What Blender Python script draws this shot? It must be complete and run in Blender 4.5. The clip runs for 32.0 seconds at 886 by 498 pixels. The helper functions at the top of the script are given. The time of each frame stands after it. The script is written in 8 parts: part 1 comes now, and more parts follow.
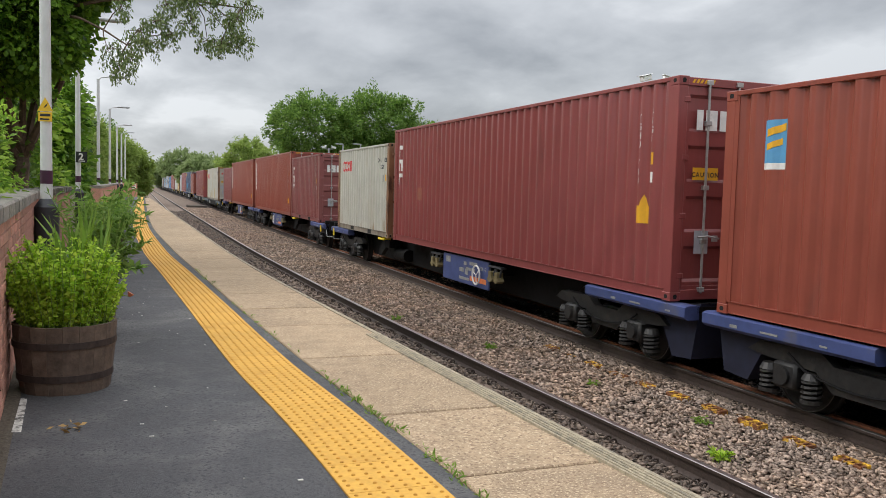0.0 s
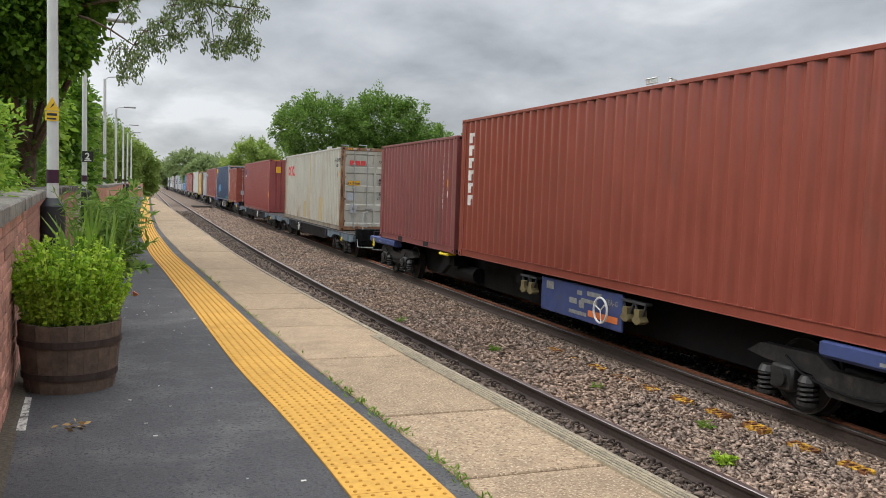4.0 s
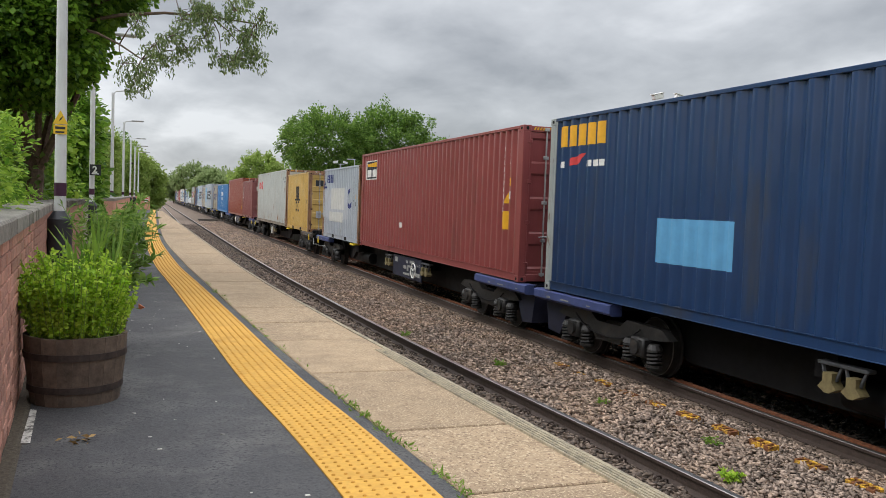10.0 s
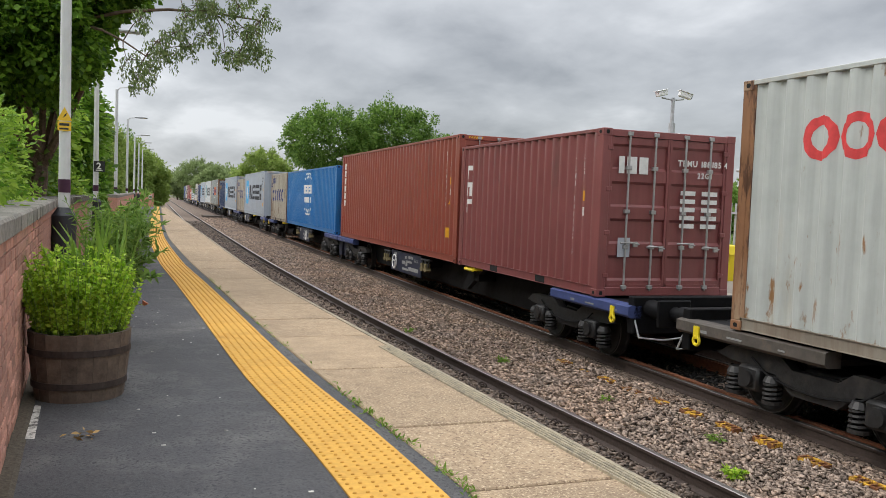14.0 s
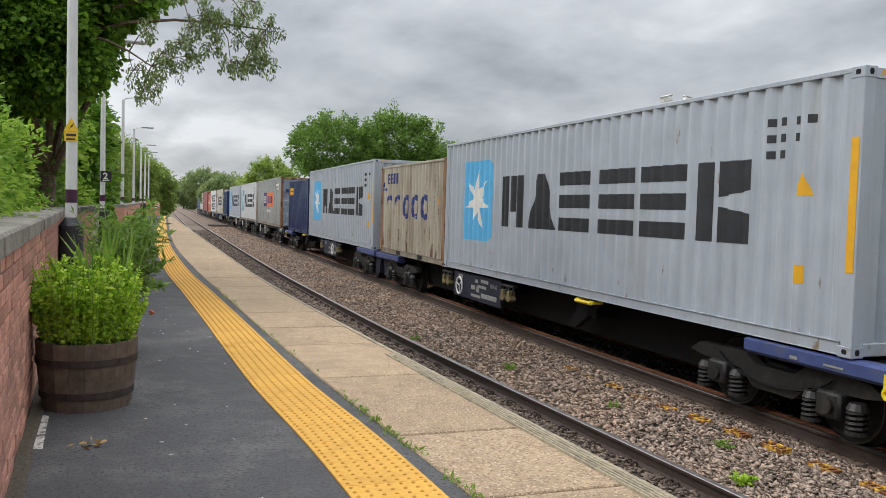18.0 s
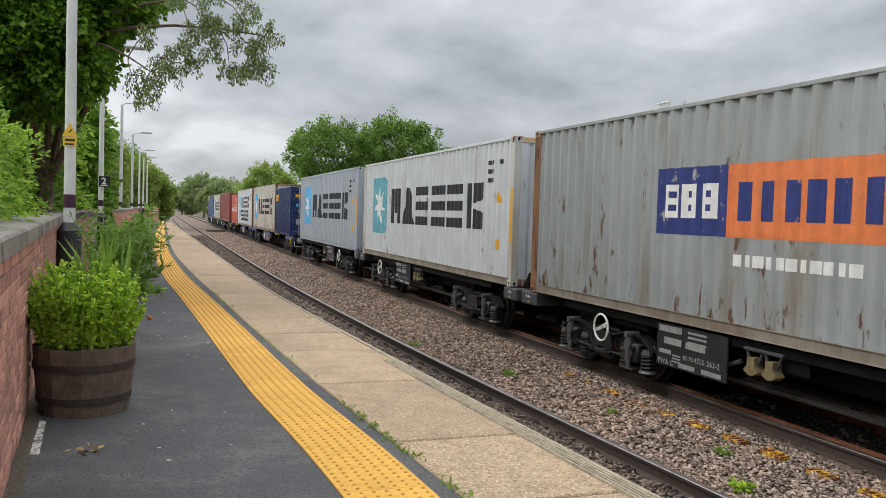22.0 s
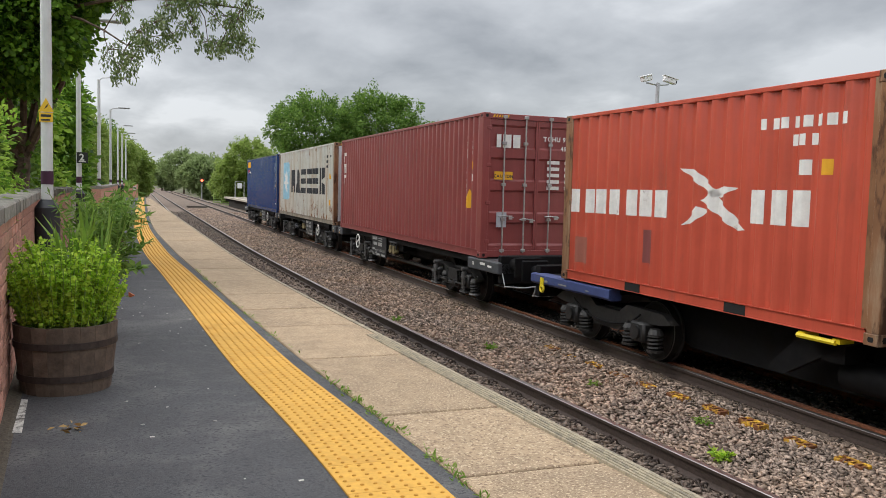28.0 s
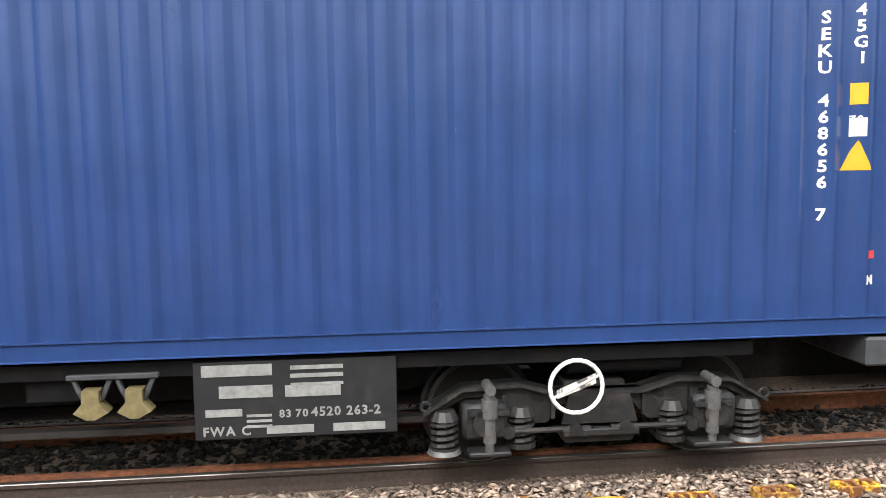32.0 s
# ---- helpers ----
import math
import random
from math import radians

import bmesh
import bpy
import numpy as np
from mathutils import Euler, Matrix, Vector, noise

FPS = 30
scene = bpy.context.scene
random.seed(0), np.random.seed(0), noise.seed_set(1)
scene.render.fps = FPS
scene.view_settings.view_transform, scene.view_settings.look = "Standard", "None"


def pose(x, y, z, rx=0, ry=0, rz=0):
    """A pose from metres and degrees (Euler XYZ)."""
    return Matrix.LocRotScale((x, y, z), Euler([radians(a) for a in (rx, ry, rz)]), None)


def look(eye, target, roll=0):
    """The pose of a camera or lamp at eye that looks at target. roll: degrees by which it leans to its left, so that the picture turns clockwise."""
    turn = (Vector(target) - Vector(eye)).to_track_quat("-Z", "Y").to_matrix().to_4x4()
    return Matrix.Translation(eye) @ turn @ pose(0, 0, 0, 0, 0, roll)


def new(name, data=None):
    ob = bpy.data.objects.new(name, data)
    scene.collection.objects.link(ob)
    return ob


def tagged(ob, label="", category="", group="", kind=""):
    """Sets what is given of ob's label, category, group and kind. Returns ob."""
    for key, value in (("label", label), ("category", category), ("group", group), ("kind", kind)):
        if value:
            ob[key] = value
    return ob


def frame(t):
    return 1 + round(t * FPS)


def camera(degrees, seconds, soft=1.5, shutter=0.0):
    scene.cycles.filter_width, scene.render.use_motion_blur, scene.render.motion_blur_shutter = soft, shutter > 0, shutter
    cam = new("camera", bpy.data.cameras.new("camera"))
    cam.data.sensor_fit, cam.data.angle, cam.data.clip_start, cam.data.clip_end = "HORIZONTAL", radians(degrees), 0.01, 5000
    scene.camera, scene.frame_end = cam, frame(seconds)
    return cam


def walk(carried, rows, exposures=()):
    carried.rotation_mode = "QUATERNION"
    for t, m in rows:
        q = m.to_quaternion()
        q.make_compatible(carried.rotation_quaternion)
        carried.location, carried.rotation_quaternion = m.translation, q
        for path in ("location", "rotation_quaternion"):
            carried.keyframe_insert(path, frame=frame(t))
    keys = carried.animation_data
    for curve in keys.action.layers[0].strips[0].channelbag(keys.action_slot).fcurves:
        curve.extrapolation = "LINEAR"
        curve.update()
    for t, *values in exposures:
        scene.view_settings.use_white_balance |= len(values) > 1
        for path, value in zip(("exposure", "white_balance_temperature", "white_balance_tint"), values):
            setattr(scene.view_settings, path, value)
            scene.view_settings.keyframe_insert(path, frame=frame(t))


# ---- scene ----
cam = camera(56.47, 32.0, soft=0.75)
PATH = [  # seconds, x, y, z, yaw, pitch, roll
    (0, 0.00, 0.00, 1.415, -20.67, -4.13, -1.47),
    (0.5, 0.00, 0.00, 1.415, -20.61, -4.04, -1.47),
    (1, 0.00, 0.00, 1.415, -20.55, -3.93, -1.51),
    (1.5, 0.00, 0.00, 1.415, -20.47, -3.90, -1.53),
    (2, 0.00, 0.00, 1.415, -20.43, -3.88, -1.61),
    (2.5, 0.00, 0.00, 1.415, -20.38, -3.93, -1.69),
    (3, 0.00, 0.00, 1.415, -20.37, -3.95, -1.75),
    (3.5, 0.00, 0.00, 1.415, -20.35, -3.98, -1.79),
    (5.5, 0.00, 0.00, 1.415, -20.23, -4.09, -2.02),
    (6, 0.00, 0.00, 1.415, -20.20, -4.10, -2.00),
    (6.5, 0.00, 0.00, 1.415, -20.18, -4.06, -1.94),
    (7, 0.00, 0.00, 1.415, -20.16, -4.00, -1.90),
    (7.5, 0.00, 0.00, 1.415, -20.07, -3.91, -1.92),
    (8, 0.00, 0.00, 1.415, -20.01, -3.79, -1.93),
    (8.5, 0.00, 0.00, 1.415, -19.95, -3.65, -1.99),
    (9, 0.00, 0.00, 1.415, -19.96, -3.48, -1.99),
    (9.5, 0.00, 0.00, 1.415, -19.94, -3.25, -2.01),
    (10, 0.00, 0.00, 1.415, -19.92, -3.04, -2.05),
    (10.5, 0.00, 0.00, 1.415, -19.86, -2.90, -2.09),
    (11, 0.00, 0.00, 1.415, -19.85, -2.86, -2.15),
    (11.5, 0.00, 0.00, 1.415, -19.85, -2.94, -2.18),
    (12, 0.00, 0.00, 1.415, -19.85, -3.08, -2.18),
    (12.5, 0.00, 0.00, 1.415, -19.84, -3.17, -2.13),
    (13, 0.00, 0.00, 1.415, -19.78, -3.23, -2.10),
    (13.5, 0.00, 0.00, 1.415, -19.71, -3.25, -2.09),
    (14, 0.00, 0.00, 1.415, -19.68, -3.27, -2.10),
    (14.5, 0.00, 0.00, 1.415, -19.63, -3.32, -2.10),
    (16.5, 0.00, 0.00, 1.415, -19.41, -3.21, -1.84),
    (17, 0.00, 0.00, 1.415, -19.34, -3.06, -1.76),
    (17.5, 0.00, 0.00, 1.415, -19.30, -2.91, -1.70),
    (18, 0.00, 0.00, 1.415, -19.29, -2.78, -1.66),
    (18.5, 0.00, 0.00, 1.415, -19.31, -2.72, -1.64),
    (19, 0.00, 0.00, 1.415, -19.34, -2.73, -1.64),
    (19.5, 0.00, 0.00, 1.415, -19.36, -2.76, -1.64),
    (20, 0.00, 0.00, 1.415, -19.38, -2.80, -1.66),
    (20.5, 0.00, 0.00, 1.415, -19.39, -2.77, -1.69),
    (21, 0.00, 0.00, 1.415, -19.42, -2.68, -1.74),
    (21.5, 0.00, 0.00, 1.415, -19.40, -2.51, -1.80),
    (22, 0.00, 0.00, 1.415, -19.40, -2.37, -1.80),
    (22.5, 0.00, 0.00, 1.415, -19.36, -2.22, -1.87),
    (23, 0.00, 0.00, 1.415, -19.33, -2.15, -1.82),
    (23.5, 0.00, 0.00, 1.415, -19.32, -2.15, -1.79),
    (24, 0.00, 0.00, 1.415, -19.29, -2.16, -1.71),
    (24.5, 0.00, 0.00, 1.415, -19.30, -2.19, -1.64),
    (26.5, 0.00, 0.00, 1.415, -19.65, -2.84, -1.48),
    (27, 0.00, 0.00, 1.415, -19.86, -3.21, -1.48),
    (27.5, 0.00, 0.00, 1.415, -20.20, -3.68, -1.47),
    (28, 0.00, 0.00, 1.415, -20.63, -4.10, -1.45),
    (28.5, -0.03, 0.01, 1.415, -21.53, -4.47, -1.44),
    (29, -0.03, 0.01, 1.412, -22.36, -4.67, -1.43),
    (29.5, -0.04, 0.02, 1.413, -23.62, -4.78, -1.25),
    (30, -0.05, 0.01, 1.422, -26.31, -4.82, -0.84),
    (30.5, -0.05, -0.01, 1.430, -31.26, -4.79, -0.33),
    (31, 0.00, -0.08, 1.425, -42.66, -4.40, 0.00),
    (31.3, 0.22, -0.38, 1.425, -52.55, -4.42, 1.35),
    (31.5, 0.32, -0.58, 1.440, -62.01, -4.64, 2.15),
    (31.7, 0.34, -0.53, 1.430, -74.60, -4.60, 2.10),
    (31.9, 0.55, -0.40, 1.412, -88.93, -5.11, 1.08),
    (32, 0.75, -0.41, 1.401, -95.20, -5.52, 0.72),
]
walk(cam, [(t, pose(x, y, z, 90 + pitch, roll, yaw)) for t, x, y, z, yaw, pitch, roll in PATH],
     exposures=[(0, 0.0), (29.5, -0.05), (31.0, -0.08), (31.5, 0.18), (31.75, 0.75), (32, 1.2)])

# ---------------------------------------------------------------- sky and sun
world = bpy.data.worlds.new("overcast_sky")
scene.world = world
world.use_nodes = True
wt = world.node_tree
for n in list(wt.nodes):
    wt.nodes.remove(n)


def wnode(kind, **kw):
    n = wt.nodes.new(kind)
    for k, v in kw.items():
        n.inputs[k].default_value = v
    return n


w_out = wnode("ShaderNodeOutputWorld")
w_bg = wnode("ShaderNodeBackground", Strength=1.0)
w_sky = wt.nodes.new("ShaderNodeTexSky")
w_sky.sky_type = "NISHITA"
w_sky.sun_disc = False
w_sky.sun_elevation, w_sky.sun_rotation = radians(43), radians(237)
w_skyg = wnode("ShaderNodeVectorMath")
w_skyg.operation = "SCALE"
w_skyg.inputs["Scale"].default_value = 0.012
w_co = wt.nodes.new("ShaderNodeTexCoord")
# clouds lie on a flat layer overhead, so they close up towards the horizon
w_sep = wt.nodes.new("ShaderNodeSeparateXYZ")
w_den = wt.nodes.new("ShaderNodeMath")
w_den.operation = "ADD"
w_den.inputs[1].default_value = 0.26
w_inv = wt.nodes.new("ShaderNodeMath")
w_inv.operation = "DIVIDE"
w_inv.inputs[0].default_value = 1.0
w_lay = wt.nodes.new("ShaderNodeVectorMath")
w_lay.operation = "SCALE"
w_map = wt.nodes.new("ShaderNodeMapping")
w_map.inputs["Scale"].default_value = (1.0, 0.8, 0.6)
w_map.inputs["Location"].default_value = (4.35, 2.1, 0.2)
w_n1 = wnode("ShaderNodeTexNoise", Scale=1.5, Detail=6.0, Roughness=0.50, Distortion=0.2)
w_n2 = wnode("ShaderNodeTexNoise", Scale=4.5, Detail=7.0, Roughness=0.55, Distortion=0.3)
w_mix = wt.nodes.new("ShaderNodeMath")
w_mix.operation = "MULTIPLY_ADD"
w_mix.inputs[1].default_value = 0.28
w_ramp = wt.nodes.new("ShaderNodeValToRGB")
ce = w_ramp.color_ramp.elements
ce[0].position, ce[0].color = 0.42, (0.355, 0.372, 0.40, 1)
ce[1].position, ce[1].color = 0.74, (0.79, 0.81, 0.84, 1)
mid = ce.new(0.62)
mid.color = (0.58, 0.60, 0.63, 1)
w_add = wt.nodes.new("ShaderNodeVectorMath")
w_add.operation = "ADD"
# an overcast sky grows brighter towards the zenith
w_up = wt.nodes.new("ShaderNodeMath")
w_up.operation = "MAXIMUM"
w_up.inputs[1].default_value = 0.0
w_pow = wt.nodes.new("ShaderNodeMath")
w_pow.operation = "POWER"
w_pow.inputs[1].default_value = 1.6
w_fac = wt.nodes.new("ShaderNodeMath")
w_fac.operation = "MULTIPLY_ADD"
w_fac.inputs[1].default_value, w_fac.inputs[2].default_value = 2.6, 0.93
w_zen = wt.nodes.new("ShaderNodeVectorMath")
w_zen.operation = "SCALE"
# the hidden sun leaves the cloud brighter over the platform side
w_dir = wt.nodes.new("ShaderNodeVectorMath")
w_dir.operation = "DOT_PRODUCT"
w_dir.inputs[1].default_value = (-0.93, 0.36, 0.0)
w_side = wt.nodes.new("ShaderNodeMath")
w_side.operation = "MULTIPLY_ADD"
w_side.inputs[1].default_value, w_side.inputs[2].default_value = 0.24, 0.91
w_both = wt.nodes.new("ShaderNodeMath")
w_both.operation = "MULTIPLY"
wl = wt.links.new
wl(w_co.outputs["Generated"], w_sep.inputs[0])
wl(w_sep.outputs["Z"], w_up.inputs[0])
wl(w_up.outputs[0], w_den.inputs[0])
wl(w_den.outputs[0], w_inv.inputs[1])
wl(w_co.outputs["Generated"], w_lay.inputs[0])
wl(w_inv.outputs[0], w_lay.inputs["Scale"])
wl(w_lay.outputs[0], w_map.inputs["Vector"])
wl(w_co.outputs["Generated"], w_dir.inputs[0])
wl(w_dir.outputs["Value"], w_side.inputs[0])
wl(w_map.outputs[0], w_n1.inputs["Vector"])
wl(w_map.outputs[0], w_n2.inputs["Vector"])
wl(w_n2.outputs["Fac"], w_mix.inputs[0])
wl(w_n1.outputs["Fac"], w_mix.inputs[2])
wl(w_mix.outputs[0], w_ramp.inputs["Fac"])
wl(w_sky.outputs[0], w_skyg.inputs[0])
wl(w_up.outputs[0], w_pow.inputs[0])
wl(w_pow.outputs[0], w_fac.inputs[0])
wl(w_ramp.outputs["Color"], w_zen.inputs[0])
wl(w_fac.outputs[0], w_both.inputs[0])
wl(w_side.outputs[0], w_both.inputs[1])
wl(w_both.outputs[0], w_zen.inputs["Scale"])
wl(w_zen.outputs[0], w_add.inputs[0])
wl(w_skyg.outputs[0], w_add.inputs[1])
wl(w_add.outputs[0], w_bg.inputs["Color"])
wl(w_bg.outputs[0], w_out.inputs["Surface"])

sun = new("sun", bpy.data.lights.new("sun", "SUN"))
sun.data.energy, sun.data.angle, sun.data.color = 1.32, radians(30), (1.0, 0.95, 0.89)
sun.matrix_world = look((-62, 24, 62), (0, 0, 0))

# ---------------------------------------------------------------- plan
RAIL, DECK = -0.915, 0.04      # top of rail; platform surface is z = 0


def bend(a, b, c, w, x10):
    """x of a gently curving line over y, through (x10, 10)."""
    lc = lambda v: abs(v) + math.log1p(math.exp(-2 * abs(v))) - math.log(2)
    return lambda y: x10 + a * (y - 10) + 0.5 * b * ((y - 10) - w * (lc((y - c) / w) - lc((10 - c) / w)))


far_x = bend(0.010, -0.04, 6, 10, 7.72)            # centre of the far track
plat_line = bend(0.009, -0.066, 15, 6, 4.22)       # line that the platform edge follows
near_rail = lambda y: plat_line(y) + 0.24 / (1 + math.exp((y - 24) / 3.5))      # outer rail of the near track
near_x = lambda y: near_rail(y) - 0.7525
edge_x = lambda y: plat_line(y) - 2.13 - 0.014 * math.log1p(math.exp((y - 22) / 2)) * 2


def glide(knots):
    """x over y, smooth through a few (y, x) knots of the plan."""
    ky, kx = [k[0] for k in knots], [k[1] for k in knots]

    def slope(i):
        a, b = max(0, i - 1), min(len(ky) - 1, i + 1)
        return (kx[b] - kx[a]) / (ky[b] - ky[a])

    def at(y):
        i = max(0, min(len(ky) - 2, sum(1 for q in ky if q <= y) - 1))
        h = ky[i + 1] - ky[i]
        u = min(1.0, max(0.0, (y - ky[i]) / h))
        return ((1 + 2 * u) * (1 - u) ** 2 * kx[i] + u * (1 - u) ** 2 * h * slope(i) + u * u * (3 - 2 * u) * kx[i + 1] + u * u * (u - 1) * h * slope(i + 1))
    return at


yellow_x = glide([(-12, 1.85), (3.5, 1.385), (4.8, 1.322), (6.5, 1.19), (9.9, 1.045), (13.3, 0.893), (17.8, 0.685), (28, 0.52), (50, 0.70), (82.5, 1.10)])       # track side of the tactile strip
slab_x = glide([(-12, 2.05), (3.5, 1.512), (4.75, 1.432), (6.5, 1.308), (9.6, 1.155), (14.4, 0.965), (18, 0.83), (28, 0.64), (50, 0.83), (82.5, 1.24)])         # inner edge of the slabs
wall_x = lambda y: -0.635 - 0.067 * (y - 4.13) + (0.052 * (y - 12) if y > 12 else 0)
END = 82.0


# ---------------------------------------------------------------- mesh helpers
class G:
    def __init__(self):
        self.v, self.f = [], []

    def add(self, vs, fs):
        o = len(self.v)
        self.v += [tuple(p) for p in vs]
        self.f += [tuple(i + o for i in q) for q in fs]
        return self

    def box(self, x0, x1, y0, y1, z0, z1, c=0.0):
        if not c:
            vs = [(x, y, z) for x in (x0, x1) for y in (y0, y1) for z in (z0, z1)]
            return self.add(vs, [(0, 1, 3, 2), (4, 6, 7, 5), (0, 4, 5, 1), (2, 3, 7, 6), (0, 2, 6, 4), (1, 5, 7, 3)])
        bm = bmesh.new()
        bmesh.ops.create_cube(bm, size=1.0)
        for q in bm.verts:
            q.co = ((x0 + x1) / 2 + q.co.x * (x1 - x0), (y0 + y1) / 2 + q.co.y * (y1 - y0), (z0 + z1) / 2 + q.co.z * (z1 - z0))
        bmesh.ops.bevel(bm, geom=list(bm.edges), offset=c, segments=1, affect="EDGES")
        return self.bm(bm)

    def bm(self, bm, m=None):
        bm.verts.ensure_lookup_table()
        self.add([(m @ q.co if m else q.co) for q in bm.verts], [[q.index for q in fc.verts] for fc in bm.faces])
        bm.free()
        return self

    def cyl(self, p0, p1, r0, r1=None, n=12, caps=True):
        p0, p1 = Vector(p0), Vector(p1)
        r1 = r0 if r1 is None else r1
        d = (p1 - p0).normalized()
        a = d.cross(Vector((0, 0, 1)) if abs(d.z) < 0.9 else Vector((1, 0, 0))).normalized()
        b = d.cross(a)
        vs = []
        for p, r in ((p0, r0), (p1, r1)):
            for i in range(n):
                t = 2 * math.pi * i / n
                vs.append(p + (a * math.cos(t) + b * math.sin(t)) * r)
        fs = [(i, (i + 1) % n, n + (i + 1) % n, n + i) for i in range(n)]
        if caps:
            fs += [tuple(range(n))[::-1], tuple(range(n, 2 * n))]
        return self.add(vs, fs)

    def torus(self, c, axis, R, r, n=24, k=8):
        c, d = Vector(c), Vector(axis).normalized()
        a = d.cross(Vector((0, 0, 1)) if abs(d.z) < 0.9 else Vector((1, 0, 0))).normalized()
        b = d.cross(a)
        vs = []
        for i in range(n):
            t = 2 * math.pi * i / n
            o = a * math.cos(t) + b * math.sin(t)
            for j in range(k):
                s = 2 * math.pi * j / k
                vs.append(c + o * (R + r * math.cos(s)) + d * r * math.sin(s))
        return self.add(vs, [(i * k + j, (i + 1) % n * k + j, (i + 1) % n * k + (j + 1) % k, i * k + (j + 1) % k) for i in range(n) for j in range(k)])

    def tube(self, pts, r, n=6, r1=None):
        """One unbroken round tube along the points."""
        pts = [Vector(p) for p in pts]
        k = len(pts)
        r1 = r if r1 is None else r1
        vs = []
        a = None
        for i, p in enumerate(pts):
            d = (pts[min(k - 1, i + 1)] - pts[max(0, i - 1)]).normalized()
            a = d.cross(Vector((0.31, 0.17, 1)) if abs(d.z) < 0.9 else Vector((1, 0.2, 0.1))) if a is None else a - d * a.dot(d)
            a.normalize()
            b = d.cross(a)
            w = r + (r1 - r) * i / (k - 1)
            vs += [p + (a * math.cos(2 * math.pi * j / n) + b * math.sin(2 * math.pi * j / n)) * w for j in range(n)]
        fs = [(i * n + j, i * n + (j + 1) % n, (i + 1) * n + (j + 1) % n, (i + 1) * n + j) for i in range(k - 1) for j in range(n)]
        return self.add(vs, fs + [tuple(range(n))[::-1], tuple((k - 1) * n + j for j in range(n))])

    def prism(self, poly, axis, a, b):
        """A 2D outline pushed along an axis from a to b; the outline's two numbers are the other axes in order."""
        def at(p, t):
            return {"x": (t, p[0], p[1]), "y": (p[0], t, p[1]), "z": (p[0], p[1], t)}[axis]
        n = len(poly)
        vs = [at(p, a) for p in poly] + [at(p, b) for p in poly]
        return self.add(vs, [(i, (i + 1) % n, n + (i + 1) % n, n + i) for i in range(n)] + [tuple(range(n))[::-1], tuple(range(n, 2 * n))])

    def sweep(self, profile, xs, ys, cap=True):
        """A profile (dx, z) carried along the line xs(y), ys a list of y."""
        n = len(profile)
        vs = [(xs(y) + dx, y, z) for y in ys for dx, z in profile]
        fs = [(i * n + j, i * n + (j + 1) % n, (i + 1) * n + (j + 1) % n, (i + 1) * n + j) for i in range(len(ys) - 1) for j in range(n)]
        if cap:
            fs += [tuple(range(n)), tuple((len(ys) - 1) * n + j for j in range(n))[::-1]]
        return self.add(vs, fs)

    def mesh(self, name, mat=None, smooth=False, fix=True):
        me = bpy.data.meshes.new(name)
        me.from_pydata(self.v, [], self.f)
        if fix:
            bm = bmesh.new()
            bm.from_mesh(me)
            bmesh.ops.recalc_face_normals(bm, faces=list(bm.faces))
            bm.to_mesh(me)
            bm.free()
        if mat:
            me.materials.append(mat)
        if smooth:
            me.shade_smooth()
            me.set_sharp_from_angle(angle=radians(38))
        return me


def part(name, geo, mat, parent, label="", smooth=False, own=False, kind=""):
    """Links a mesh (or a G) as one object under a thing or a part."""
    me = geo if isinstance(geo, bpy.types.Mesh) else geo.mesh(name, None if own else mat, smooth)
    if isinstance(geo, G) and own:
        me.materials.append(None)
    ob = new(name, me)
    if own and mat:
        ob.material_slots[0].link = "OBJECT"
        ob.material_slots[0].material = mat
    ob.parent = parent
    if label or kind:
        tagged(ob, label, kind=kind)
    return ob


def thing(name, m=None, label="", category="", group="", kind=""):
    ob = new(name)
    if m is not None:
        ob.matrix_basis = m
    return tagged(ob, label, category, group, kind)


def span(a, b, step):
    n = max(1, round((b - a) / step))
    return [a + (b - a) * i / n for i in range(n + 1)]


def along(y, x, z=0.0):
    return pose(x, y, z)


